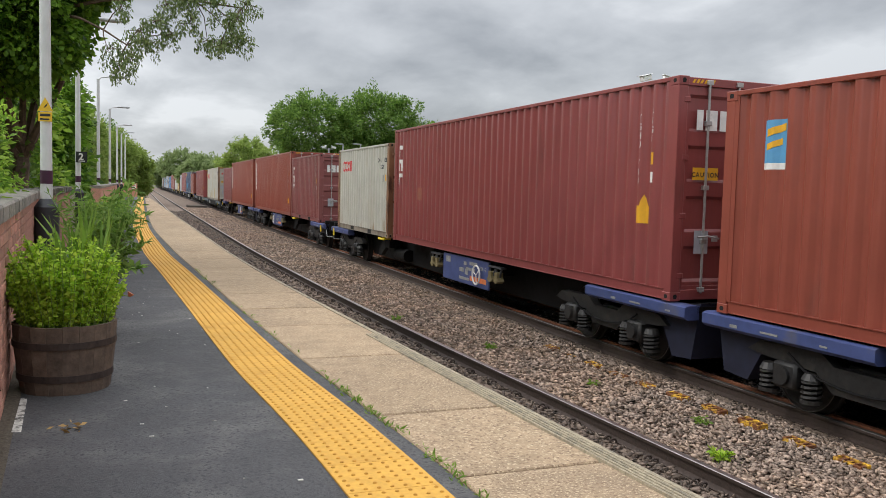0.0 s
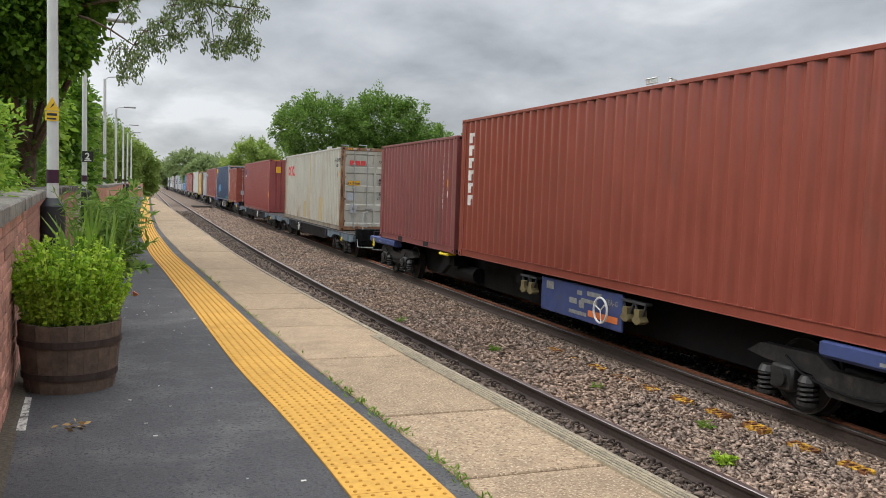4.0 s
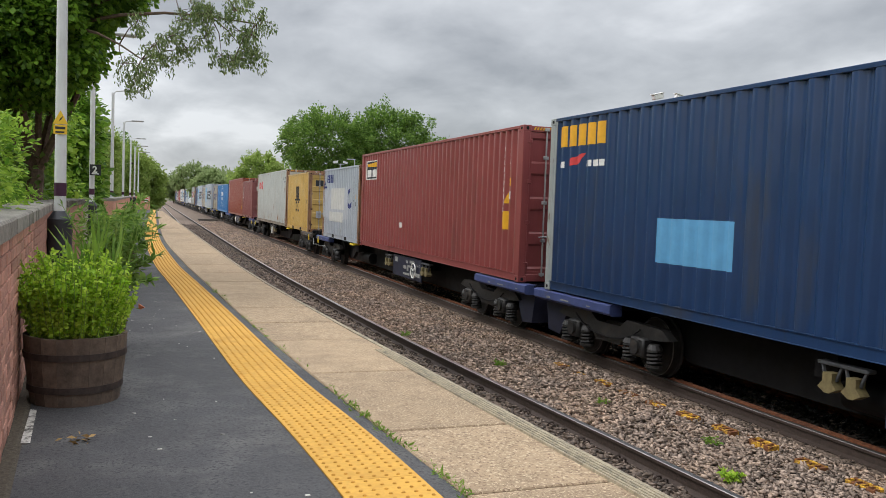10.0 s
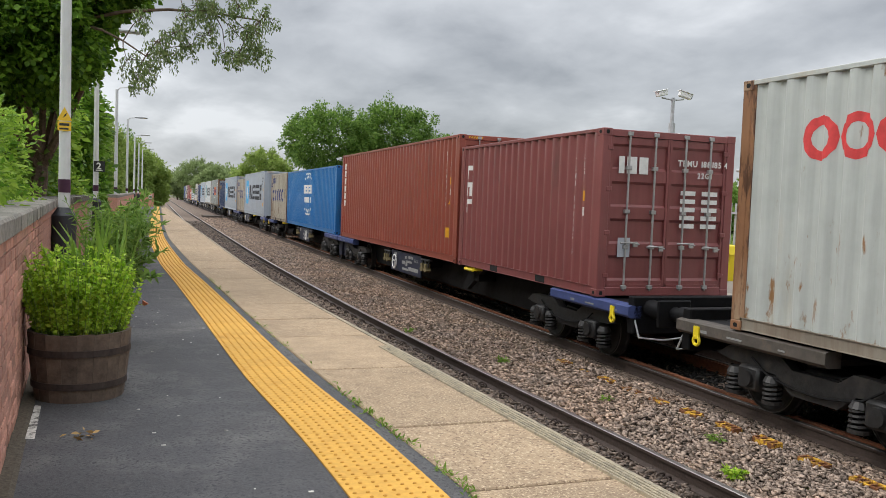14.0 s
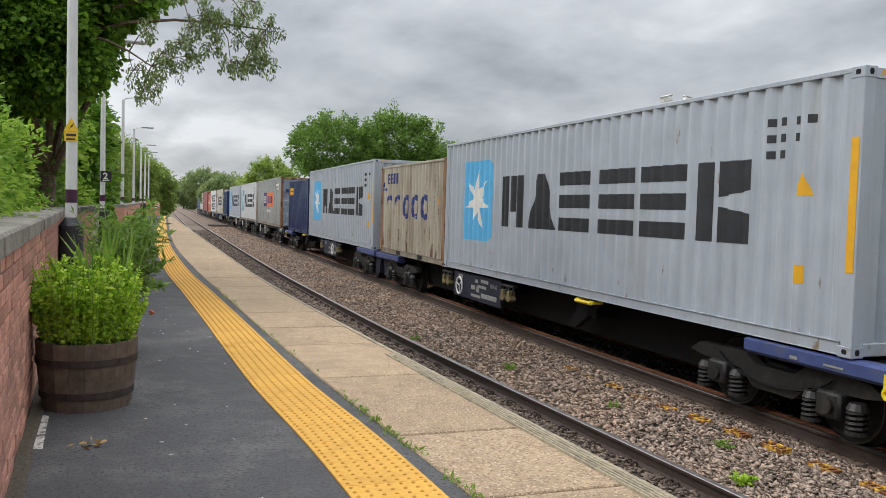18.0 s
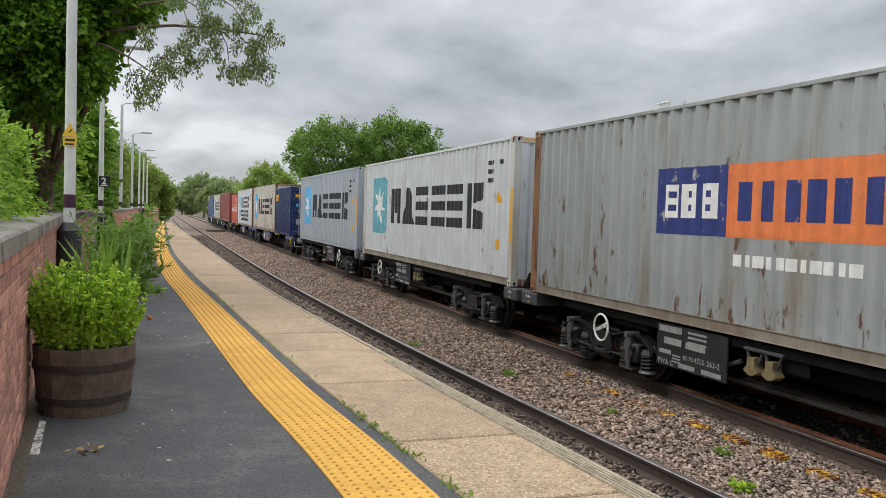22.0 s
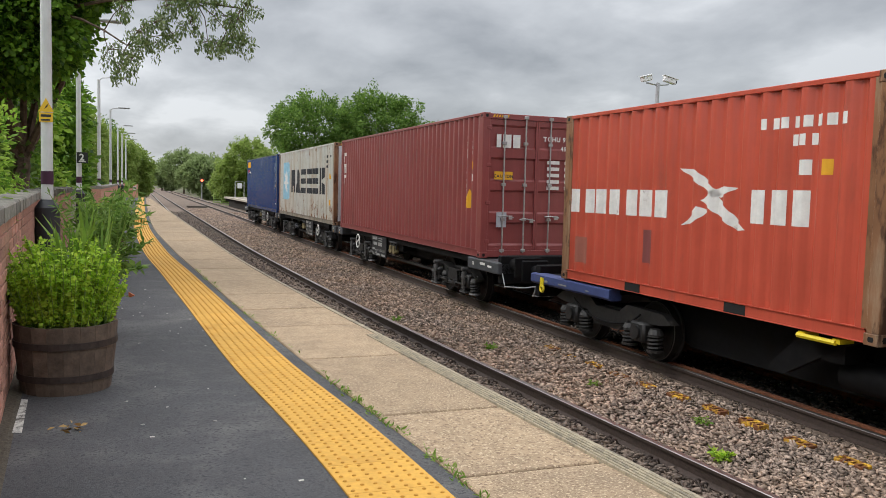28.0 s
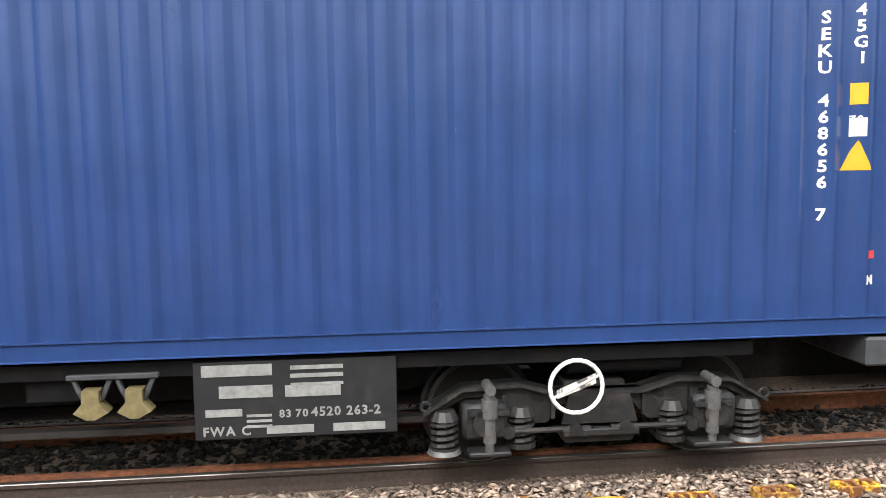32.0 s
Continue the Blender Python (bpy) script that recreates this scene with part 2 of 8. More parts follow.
# ---------------------------------------------------------------- materials
def mat(name, color, rough=0.7, metal=0.0, vary=0.0, grain=0.0, scale=8.0, bump=0.0, bscale=60.0, stain=None, stain_scale=1.2,
        stain_lo=0.55, stain_hi=0.7, streak=0.0, island=0.0, spec=0.5, second=None, second_scale=3.0, spots=None, foot=0.0, speck=None, runs=0.0, dent=0.0):
    """Paint or surface: base colour, variation per object or island, two scales of noise, one stain colour, fine relief."""
    m = bpy.data.materials.new(name)
    m.use_nodes = True
    t = m.node_tree
    b = t.nodes["Principled BSDF"]
    b.inputs["Roughness"].default_value, b.inputs["Metallic"].default_value = rough, metal
    b.inputs["Specular IOR Level"].default_value = spec
    L = t.links.new

    def nd(kind, **kw):
        n = t.nodes.new(kind)
        for k, v in kw.items():
            n.inputs[k].default_value = v
        return n

    co = nd("ShaderNodeTexCoord")
    info = nd("ShaderNodeObjectInfo")
    off = nd("ShaderNodeVectorMath")
    off.operation = "MULTIPLY_ADD"
    off.inputs[1].default_value = (37.0, 53.0, 19.0)
    comb = nd("ShaderNodeCombineXYZ")
    for i in range(3):
        L(info.outputs["Random"], comb.inputs[i])
    L(comb.outputs[0], off.inputs[0])
    L(co.outputs["Object"], off.inputs[2])
    vec = off.outputs[0]
    col = nd("ShaderNodeRGB")
    col.outputs[0].default_value = (*color, 1)
    cur = col.outputs[0]

    def mix(fac, a, other, blend="MIX"):
        n = t.nodes.new("ShaderNodeMix")
        n.data_type, n.blend_type = "RGBA", blend
        if isinstance(fac, float):
            n.inputs[0].default_value = fac
        else:
            L(fac, n.inputs[0])
        L(a, n.inputs[6])
        if isinstance(other, tuple):
            n.inputs[7].default_value = (*other, 1)
        else:
            L(other, n.inputs[7])
        return n.outputs[2]

    def noise_tex(sc, detail=5.0, v=None, rough_=0.55):
        n = nd("ShaderNodeTexNoise", Scale=sc, Detail=detail, Roughness=rough_)
        L(v or vec, n.inputs["Vector"])
        return n.outputs["Fac"]

    def ramp(sig, lo, hi):
        n = nd("ShaderNodeMapRange")
        n.inputs["From Min"].default_value, n.inputs["From Max"].default_value = lo, hi
        L(sig, n.inputs["Value"])
        return n.outputs[0]

    if second:
        cur = mix(ramp(noise_tex(second_scale, 6.0), 0.42, 0.62), cur, second)
    if grain:
        hsv = nd("ShaderNodeHueSaturation")
        mr = nd("ShaderNodeMapRange")
        mr.inputs["To Min"].default_value, mr.inputs["To Max"].default_value = 1 - grain, 1 + grain
        mr.inputs["From Min"].default_value, mr.inputs["From Max"].default_value = 0.3, 0.7
        L(noise_tex(scale, 8.0, rough_=0.65), mr.inputs["Value"])
        L(mr.outputs[0], hsv.inputs["Value"])
        L(cur, hsv.inputs["Color"])
        cur = hsv.outputs[0]
    if vary or island:
        hsv = nd("ShaderNodeHueSaturation")
        mr = nd("ShaderNodeMapRange")
        a = vary or island
        mr.inputs["To Min"].default_value, mr.inputs["To Max"].default_value = 1 - a, 1 + a
        if island:
            geo = nd("ShaderNodeNewGeometry")
            L(geo.outputs["Random Per Island"], mr.inputs["Value"])
        else:
            L(info.outputs["Random"], mr.inputs["Value"])
        L(mr.outputs[0], hsv.inputs["Value"])
        L(cur, hsv.inputs["Color"])
        cur = hsv.outputs[0]
    if stain:
        v2 = vec
        if streak:
            mp = nd("ShaderNodeMapping")
            mp.inputs["Scale"].default_value = (1.0, 1.0, 1.0 / streak)
            L(vec, mp.inputs["Vector"])
            v2 = mp.outputs[0]
        s = ramp(noise_tex(stain_scale, 9.0, v2, 0.68), stain_lo, stain_hi)
        cur = mix(s, cur, stain)
        rr = nd("ShaderNodeMapRange")
        rr.inputs["To Min"].default_value, rr.inputs["To Max"].default_value = rough, min(1.0, rough + 0.25)
        L(s, rr.inputs["Value"])
        L(rr.outputs[0], b.inputs["Roughness"])
    if speck:       # pale and dark grains of the aggregate
        cur = mix(ramp(noise_tex(speck[0], 2.0), 0.56, 0.62), cur, speck[1])
        cur = mix(ramp(noise_tex(speck[0] * 0.8, 2.0), 0.43, 0.37), cur, speck[2])
    if spots:       # rust patches that run downwards, thicker towards the bottom rail
        colour, lo, hi, sc = spots
        mp = nd("ShaderNodeMapping")
        mp.inputs["Scale"].default_value = (1.0, 1.0, 0.32)
        L(vec, mp.inputs["Vector"])
        sig = noise_tex(sc, 8.0, mp.outputs[0], 0.62)
        if foot:
            sep = nd("ShaderNodeSeparateXYZ")
            L(co.outputs["Object"], sep.inputs[0])
            fr = nd("ShaderNodeMapRange")
            fr.inputs["From Min"].default_value, fr.inputs["From Max"].default_value = 0.1, 0.95
            fr.inputs["To Min"].default_value, fr.inputs["To Max"].default_value = foot, 0.0
            L(sep.outputs["Z"], fr.inputs["Value"])
            ad = nd("ShaderNodeMath")
            L(sig, ad.inputs[0])
            L(fr.outputs[0], ad.inputs[1])
            sig = ad.outputs[0]
        cur = mix(ramp(sig, lo, hi), cur, colour)
    if runs:        # faint dirt washed down in narrow vertical lines
        mp = nd("ShaderNodeMapping")
        mp.inputs["Scale"].default_value = (1.0, 1.0, 0.05)
        L(vec, mp.inputs["Vector"])
        hsv = nd("ShaderNodeHueSaturation")
        mr = nd("ShaderNodeMapRange")
        mr.inputs["To Min"].default_value, mr.inputs["To Max"].default_value = 1 - runs, 1 + runs
        mr.inputs["From Min"].default_value, mr.inputs["From Max"].default_value = 0.32, 0.68
        L(noise_tex(16.0, 5.0, mp.outputs[0], 0.7), mr.inputs["Value"])
        L(mr.outputs[0], hsv.inputs["Value"])
        L(cur, hsv.inputs["Color"])
        cur = hsv.outputs[0]
    L(cur, b.inputs["Base Color"])
    if bump:
        bp = nd("ShaderNodeBump", Strength=bump, Distance=0.01)
        L(noise_tex(bscale, 6.0), bp.inputs["Height"])
        if dent:    # shallow knocks in the sheet
            dn = nd("ShaderNodeBump", Strength=dent, Distance=0.05)
            L(noise_tex(1.7, 3.0, rough_=0.45), dn.inputs["Height"])
            L(dn.outputs[0], bp.inputs["Normal"])
        L(bp.outputs[0], b.inputs["Normal"])
    return m


def leaf_mat(name, c0, c1, gloss=0.45):
    """Leaves: colour runs from c0 to c1 from leaf to leaf, with light passing through."""
    m = bpy.data.materials.new(name)
    m.use_nodes = True
    t = m.node_tree
    b = t.nodes["Principled BSDF"]
    b.inputs["Roughness"].default_value = gloss
    b.inputs["Specular IOR Level"].default_value = 0.3
    geo = t.nodes.new("ShaderNodeNewGeometry")
    rp = t.nodes.new("ShaderNodeValToRGB")
    rp.color_ramp.elements[0].color, rp.color_ramp.elements[1].color = (*c0, 1), (*c1, 1)
    t.links.new(geo.outputs["Random Per Island"], rp.inputs["Fac"])
    t.links.new(rp.outputs["Color"], b.inputs["Base Color"])
    tr = t.nodes.new("ShaderNodeBsdfTranslucent")
    t.links.new(rp.outputs["Color"], tr.inputs["Color"])
    mx = t.nodes.new("ShaderNodeMixShader")
    mx.inputs[0].default_value = 0.5
    out = t.nodes["Material Output"]
    t.links.new(b.outputs[0], mx.inputs[1])
    t.links.new(tr.outputs[0], mx.inputs[2])
    t.links.new(mx.outputs[0], out.inputs["Surface"])
    return m


TARMAC = mat("tarmac", (0.080, 0.079, 0.083), 0.85, grain=0.35, scale=90, bump=0.5, bscale=220, stain=(0.20, 0.192, 0.184), stain_scale=1.2, stain_lo=0.48, stain_hi=0.76, second=(0.058, 0.057, 0.060), second_scale=0.9, speck=(60, (0.085, 0.085, 0.09), (0.048, 0.048, 0.052)))
# blisters darker than the tile: dirt plus the bumps' shadow marks in colour
BLISTER = mat("dirty_shadowed_blister", (0.50, 0.24, 0.03), 0.8, grain=0.3, scale=40)
TACTILE = mat("yellow_tactile", (0.63, 0.345, 0.055), 0.75, vary=0.05, grain=0.12, scale=25, stain=(0.42, 0.22, 0.05), stain_scale=2.5, stain_lo=0.55, stain_hi=0.85)
SLAB = mat("buff_concrete", (0.38, 0.275, 0.175), 0.9, vary=0.09, grain=0.22, scale=7, bump=0.6, bscale=150, stain=(0.20, 0.15, 0.105), stain_scale=1.1, stain_lo=0.50, stain_hi=0.80, speck=(70, (0.58, 0.46, 0.31), (0.23, 0.155, 0.10)))
COPING = mat("worn_edge_concrete", (0.34, 0.29, 0.205), 0.9, grain=0.35, scale=45, bump=0.5, bscale=120, stain=(0.13, 0.12, 0.10), stain_scale=5, stain_lo=0.5, stain_hi=0.7)
PLINTH = mat("dark_platform_wall", (0.05, 0.043, 0.038), 0.95, grain=0.4, scale=20, bump=0.5)
BALLAST_BED = mat("ballast_bed", (0.18, 0.132, 0.10), 0.95, grain=0.6, scale=22, bump=1.0, bscale=45)
STONE = mat("ballast_stone", (0.35, 0.25, 0.185), 0.9, island=0.6, grain=0.35, scale=30, second=(0.29, 0.22, 0.175), second_scale=0.9)
# near-black for oily stone and, mostly, the train's shade put into colour
STONE_UNDER = mat("oily_shaded_ballast", (0.016, 0.013, 0.011), 0.8, island=0.4)
STONE_DARK = mat("oily_ballast_stone", (0.135, 0.100, 0.078), 0.75, island=0.7, grain=0.3, scale=30)
GRASS_GROUND = mat("rough_ground", (0.075, 0.085, 0.035), 0.95, grain=0.5, scale=3, bump=0.6, bscale=30, second=(0.13, 0.115, 0.06), second_scale=0.4)
RAIL_SIDE = mat("rusty_rail", (0.05, 0.033, 0.026), 0.75, grain=0.35, scale=30, bump=0.3)
RAIL_TOP = mat("polished_rail", (0.38, 0.35, 0.33), 0.33, metal=0.9, grain=0.2, scale=12)
RUST = mat("bright_rust", (0.21, 0.075, 0.034), 0.85, grain=0.45, scale=18, bump=0.4, stain=(0.12, 0.05, 0.03), stain_scale=2.5, stain_lo=0.5, stain_hi=0.7)
YELLOW_RUST = mat("worn_yellow_paint", (0.60, 0.34, 0.03), 0.85, vary=0.2, grain=0.4, scale=20, stain=(0.17, 0.065, 0.025), stain_scale=9, stain_lo=0.43, stain_hi=0.52)
SLEEPER = mat("dark_sleeper", (0.10, 0.085, 0.072), 0.9, vary=0.25, grain=0.4, scale=25, bump=0.5)
BRICK = mat("red_brick", (0.50, 0.255, 0.19), 0.9, vary=0.30, grain=0.3, scale=35, bump=0.5, bscale=90, stain=(0.20, 0.12, 0.10), stain_scale=2.0, stain_lo=0.55, stain_hi=0.8)
MORTAR = mat("mortar", (0.30, 0.26, 0.22), 0.95, grain=0.3, scale=60)
COPE_STONE = mat("weathered_coping_stone", (0.25, 0.23, 0.20), 0.95, vary=0.2, grain=0.4, scale=20, bump=0.6, stain=(0.09, 0.10, 0.06), stain_scale=4)
DIRT = mat("wall_foot_dirt", (0.09, 0.075, 0.055), 0.95, grain=0.5, scale=40, bump=0.8)
WHITE_PAINT = mat("worn_white_paint", (0.62, 0.60, 0.55), 0.8, grain=0.25, scale=30, stain=(0.12, 0.11, 0.10), stain_scale=9, stain_lo=0.5, stain_hi=0.58)
OAK = mat("weathered_oak", (0.125, 0.09, 0.066), 0.8, vary=0.2, grain=0.4, scale=14, bump=0.5, bscale=40, stain=(0.17, 0.13, 0.10), stain_scale=2.5)
HOOP = mat("rusted_hoop", (0.055, 0.04, 0.034), 0.7, metal=0.3, grain=0.4, scale=20)
SOIL = mat("soil", (0.04, 0.028, 0.02), 1.0, grain=0.5, scale=40)
BARK = mat("bark", (0.125, 0.085, 0.06), 0.95, grain=0.5, scale=12, bump=1.0, bscale=25)
STEM = mat("green_stem", (0.24, 0.36, 0.08), 0.7)
GALV = mat("grey_painted_steel", (0.46, 0.47, 0.48), 0.5, metal=0.15, vary=0.05, grain=0.12, scale=8)
POST_WHITE = mat("white_lamp_paint", (0.66, 0.66, 0.665), 0.45, grain=0.07, scale=6, stain=(0.45, 0.46, 0.44), stain_scale=1.5, streak=6)
BLACK = mat("black_paint", (0.025, 0.026, 0.03), 0.5, grain=0.3, scale=12)
PURPLE = mat("purple_band", (0.055, 0.012, 0.04), 0.5)
SIGN_YELLOW = mat("sign_yellow", (0.80, 0.50, 0.03), 0.5)
SIGN_WHITE = mat("sign_white", (0.78, 0.78, 0.76), 0.5, grain=0.06)
FENCE_PANEL = mat("blue_grey_fence", (0.36, 0.42, 0.48), 0.55, vary=0.08, grain=0.1)
PALE_EDGE = mat("pale_platform_edge", (0.44, 0.39, 0.32), 0.85, grain=0.15, scale=20)
PLATFORM2 = mat("far_platform_surface", (0.29, 0.255, 0.215), 0.9, grain=0.2, scale=30)
BIN_YELLOW = mat("yellow_plastic", (0.80, 0.62, 0.02), 0.45)
ORANGE = mat("orange_band", (0.75, 0.20, 0.03), 0.6)
FLOWER = mat("orange_flower", (0.70, 0.22, 0.10), 0.7)
DEAD = mat("dry_straw", (0.40, 0.26, 0.10), 0.9)
RED_LIGHT = bpy.data.materials.new("red_signal_light")
RED_LIGHT.use_nodes = True
rb = RED_LIGHT.node_tree.nodes["Principled BSDF"]
rb.inputs["Base Color"].default_value = (0.6, 0.02, 0.01, 1)
rb.inputs["Emission Color"].default_value = (1.0, 0.07, 0.03, 1)
rb.inputs["Emission Strength"].default_value = 9.0
L_MAPLE = leaf_mat("maple_leaf", (0.045, 0.115, 0.014), (0.26, 0.46, 0.05))
L_SHRUB = leaf_mat("laurel_leaf", (0.12, 0.27, 0.026), (0.44, 0.62, 0.09), 0.35)
L_WILLOW = leaf_mat("grey_green_leaf", (0.11, 0.17, 0.06), (0.30, 0.38, 0.15))
L_TREE = leaf_mat("broad_leaf", (0.075, 0.16, 0.028), (0.25, 0.39, 0.08))
L_LIGHT = leaf_mat("light_green_leaf", (0.20, 0.30, 0.06), (0.40, 0.50, 0.14))
# paler, greyer leaf colour carries the distance haze
L_FAR = leaf_mat("hazed_distant_foliage", (0.19, 0.26, 0.10), (0.36, 0.44, 0.20), 0.8)
L_MINT = leaf_mat("mint_leaf", (0.26, 0.48, 0.025), (0.62, 0.78, 0.11))
L_FERN = leaf_mat("dark_stalk_leaf", (0.10, 0.20, 0.035), (0.26, 0.40, 0.09))
L_GRASS = leaf_mat("grass_blade", (0.12, 0.25, 0.025), (0.27, 0.40, 0.07))


def paint(name, color, rust=(0.16, 0.065, 0.035), lo=0.62, hi=0.72, rough=0.30, grain=0.10, streak=5.0, second=None, scale=1.3, spots=None, foot=0.0):
    return mat(name, color, rough, vary=0.035, grain=grain, scale=1.6, stain=rust, stain_scale=scale, stain_lo=lo, stain_hi=hi, streak=streak,
               bump=0.08, bscale=30, runs=0.06, dent=0.22, second=second, second_scale=0.7, spots=spots, foot=foot)


MAROON = paint("maroon_container_paint", (0.264, 0.065, 0.062), rust=(0.12, 0.05, 0.04), lo=0.6, hi=0.78)
MAROON_FADED = paint("faded_maroon_paint", (0.235, 0.075, 0.072), rust=(0.15, 0.07, 0.06), lo=0.55, hi=0.75)
RED_BROWN = paint("red_brown_container_paint", (0.27, 0.068, 0.046), rust=(0.16, 0.06, 0.045), lo=0.6, hi=0.78)
ORANGE_RED = paint("orange_red_container_paint", (0.50, 0.085, 0.05), rust=(0.25, 0.075, 0.05), lo=0.6, hi=0.75)
CREAM = paint("cream_container_paint", (0.49, 0.48, 0.42), rust=(0.38, 0.31, 0.20), lo=0.52, hi=0.80, spots=((0.33, 0.22, 0.11), 0.64, 0.80, 3.0), foot=0.12)
CREAM_RUSTY = paint("rust_streaked_cream_paint", (0.55, 0.545, 0.50), rust=(0.40, 0.29, 0.18), lo=0.46, hi=0.72, scale=2.2, spots=((0.22, 0.105, 0.045), 0.63, 0.70, 7.0), foot=0.12)
DIRTY_CREAM = paint("grimy_cream_paint", (0.42, 0.385, 0.31), rust=(0.20, 0.145, 0.10), lo=0.48, hi=0.72, scale=1.5, spots=((0.13, 0.075, 0.045), 0.60, 0.68, 4.0), foot=0.06)
NAVY = paint("navy_container_paint", (0.022, 0.052, 0.165), rough=0.26, rust=(0.025, 0.04, 0.09), lo=0.62, hi=0.75)
NAVY_FADED = paint("faded_navy_paint", (0.014, 0.040, 0.108), rust=(0.03, 0.04, 0.06), lo=0.55, hi=0.72)
DEEP_NAVY = paint("deep_navy_container_paint", (0.011, 0.029, 0.10), rust=(0.02, 0.025, 0.05), lo=0.6, hi=0.75)
BRIGHT_BLUE = paint("bright_blue_container_paint", (0.022, 0.165, 0.43), rust=(0.02, 0.10, 0.26), lo=0.62, hi=0.8)
PALE_GREY = paint("pale_grey_container_paint", (0.385, 0.425, 0.475), rust=(0.34, 0.33, 0.31), lo=0.58, hi=0.8, spots=((0.22, 0.17, 0.12), 0.67, 0.73, 5.0), foot=0.06)
WHITE_GREY = paint("white_grey_container_paint", (0.60, 0.625, 0.64), rust=(0.40, 0.36, 0.30), lo=0.58, hi=0.80, spots=((0.20, 0.12, 0.07), 0.66, 0.71, 5.0), foot=0.06)
GREY_WEATHERED = paint("weathered_grey_paint", (0.31, 0.335, 0.33), rust=(0.20, 0.14, 0.09), lo=0.52, hi=0.74, spots=((0.12, 0.06, 0.035), 0.61, 0.67, 4.5), foot=0.07)
MUSTARD = paint("mustard_container_paint", (0.58, 0.385, 0.115), rust=(0.34, 0.20, 0.07), lo=0.55, hi=0.78, spots=((0.20, 0.10, 0.04), 0.66, 0.72, 4.5), foot=0.05)
POST_RUST = paint("rust_brown_post", (0.25, 0.125, 0.065), rust=(0.40, 0.30, 0.20), lo=0.50, hi=0.7, grain=0.25, scale=3, spots=((0.09, 0.042, 0.025), 0.52, 0.60, 6.0))
ICE_GREY = paint("pale_ice_grey_paint", (0.475, 0.50, 0.475), rust=(0.42, 0.36, 0.26), lo=0.56, hi=0.8, spots=((0.26, 0.14, 0.06), 0.63, 0.69, 5.0), foot=0.075)
INK_BLACK = mat("black_ink", (0.022, 0.024, 0.03), 0.6, grain=0.3, scale=6)
INK_WHITE = mat("white_ink", (0.74, 0.73, 0.70), 0.6, grain=0.12, scale=9, stain=(0.40, 0.33, 0.28), stain_scale=5, stain_lo=0.62, stain_hi=0.75)
INK_RED = mat("red_ink", (0.62, 0.05, 0.05), 0.6, grain=0.2, scale=8)
INK_DULL = mat("weathered_white_ink", (0.26, 0.26, 0.25), 0.7, grain=0.3, scale=14)
INK_BLUE = mat("dark_blue_ink", (0.02, 0.035, 0.17), 0.6, grain=0.25, scale=8, stain=(0.38, 0.37, 0.35), stain_scale=3.5, stain_lo=0.60, stain_hi=0.66)
INK_ORANGE = mat("orange_ink", (0.72, 0.20, 0.06), 0.6, grain=0.15, scale=6, stain=(0.40, 0.20, 0.12), stain_scale=3, stain_lo=0.6, stain_hi=0.75)
INK_YELLOW = mat("yellow_ink", (0.74, 0.38, 0.015), 0.55, grain=0.1)
LOGO_BLUE = mat("light_blue_logo", (0.10, 0.42, 0.72), 0.6, grain=0.1, scale=5)
LOGO_TEAL = mat("teal_logo", (0.13, 0.37, 0.44), 0.6, grain=0.15, scale=5)
LOGO_PALE = mat("faded_blue_logo", (0.28, 0.52, 0.66), 0.7, grain=0.2, scale=5, stain=(0.24, 0.11, 0.05), stain_scale=6, stain_lo=0.60, stain_hi=0.64, streak=4)
PATCH_TAN = mat("touched_up_patch", (0.50, 0.41, 0.24), 0.65, grain=0.1, scale=4)
PATCH_BLUE = mat("light_blue_patch", (0.10, 0.32, 0.55), 0.6, grain=0.1, scale=4)
PATCH_RED = mat("pale_red_patch", (0.34, 0.115, 0.08), 0.6, grain=0.1, scale=4)
PATCH_GREY = mat("pale_grey_patch", (0.44, 0.46, 0.50), 0.6, grain=0.1, scale=4)
PATCH_WHITE = mat("off_white_patch", (0.56, 0.56, 0.53), 0.6, grain=0.1, scale=4)
CAST = mat("corner_casting", (0.10, 0.07, 0.06), 0.75, grain=0.4, scale=20)
# black of solid plates that stand in for the shade inside holes
HOLE_SHADE = mat("painted_hole_shade", (0.008, 0.008, 0.008), 0.9)
BAR = mat("galvanised_locking_bar", (0.42, 0.41, 0.40), 0.45, metal=0.5, grain=0.2, scale=10)
FRAME_BLACK = mat("grimy_black_steel", (0.007, 0.007, 0.008), 0.6, spec=0.15, grain=0.45, scale=9, stain=(0.015, 0.013, 0.011), stain_scale=3, stain_lo=0.5, stain_hi=0.75)
FRAME_BLUE = mat("wagon_blue_paint", (0.050, 0.072, 0.20), 0.55, grain=0.2, scale=5, stain=(0.10, 0.095, 0.10), stain_scale=2.5, stain_lo=0.55, stain_hi=0.75)
FRAME_GREY = mat("wagon_grey_paint", (0.055, 0.059, 0.065), 0.6, grain=0.25, scale=6, stain=(0.05, 0.04, 0.035), stain_scale=2.5)
FRAME_PALE = mat("wagon_pale_blue_paint", (0.125, 0.175, 0.215), 0.5, grain=0.35, scale=5, stain=(0.035, 0.036, 0.038), stain_scale=2.2, stain_lo=0.48, stain_hi=0.68)
FRAME_DARK = mat("faded_dark_panel_paint", (0.011, 0.014, 0.034), 0.6, grain=0.3, scale=6)
AXLE_YELLOW = mat("grimy_yellow_paint", (0.26, 0.19, 0.03), 0.7, grain=0.4, scale=14, stain=(0.03, 0.028, 0.024), stain_scale=7)
PANEL_BLACK = mat("sooty_black_panel_paint", (0.012, 0.012, 0.014), 0.6, grain=0.3, scale=6, stain=(0.03, 0.028, 0.026), stain_scale=4)
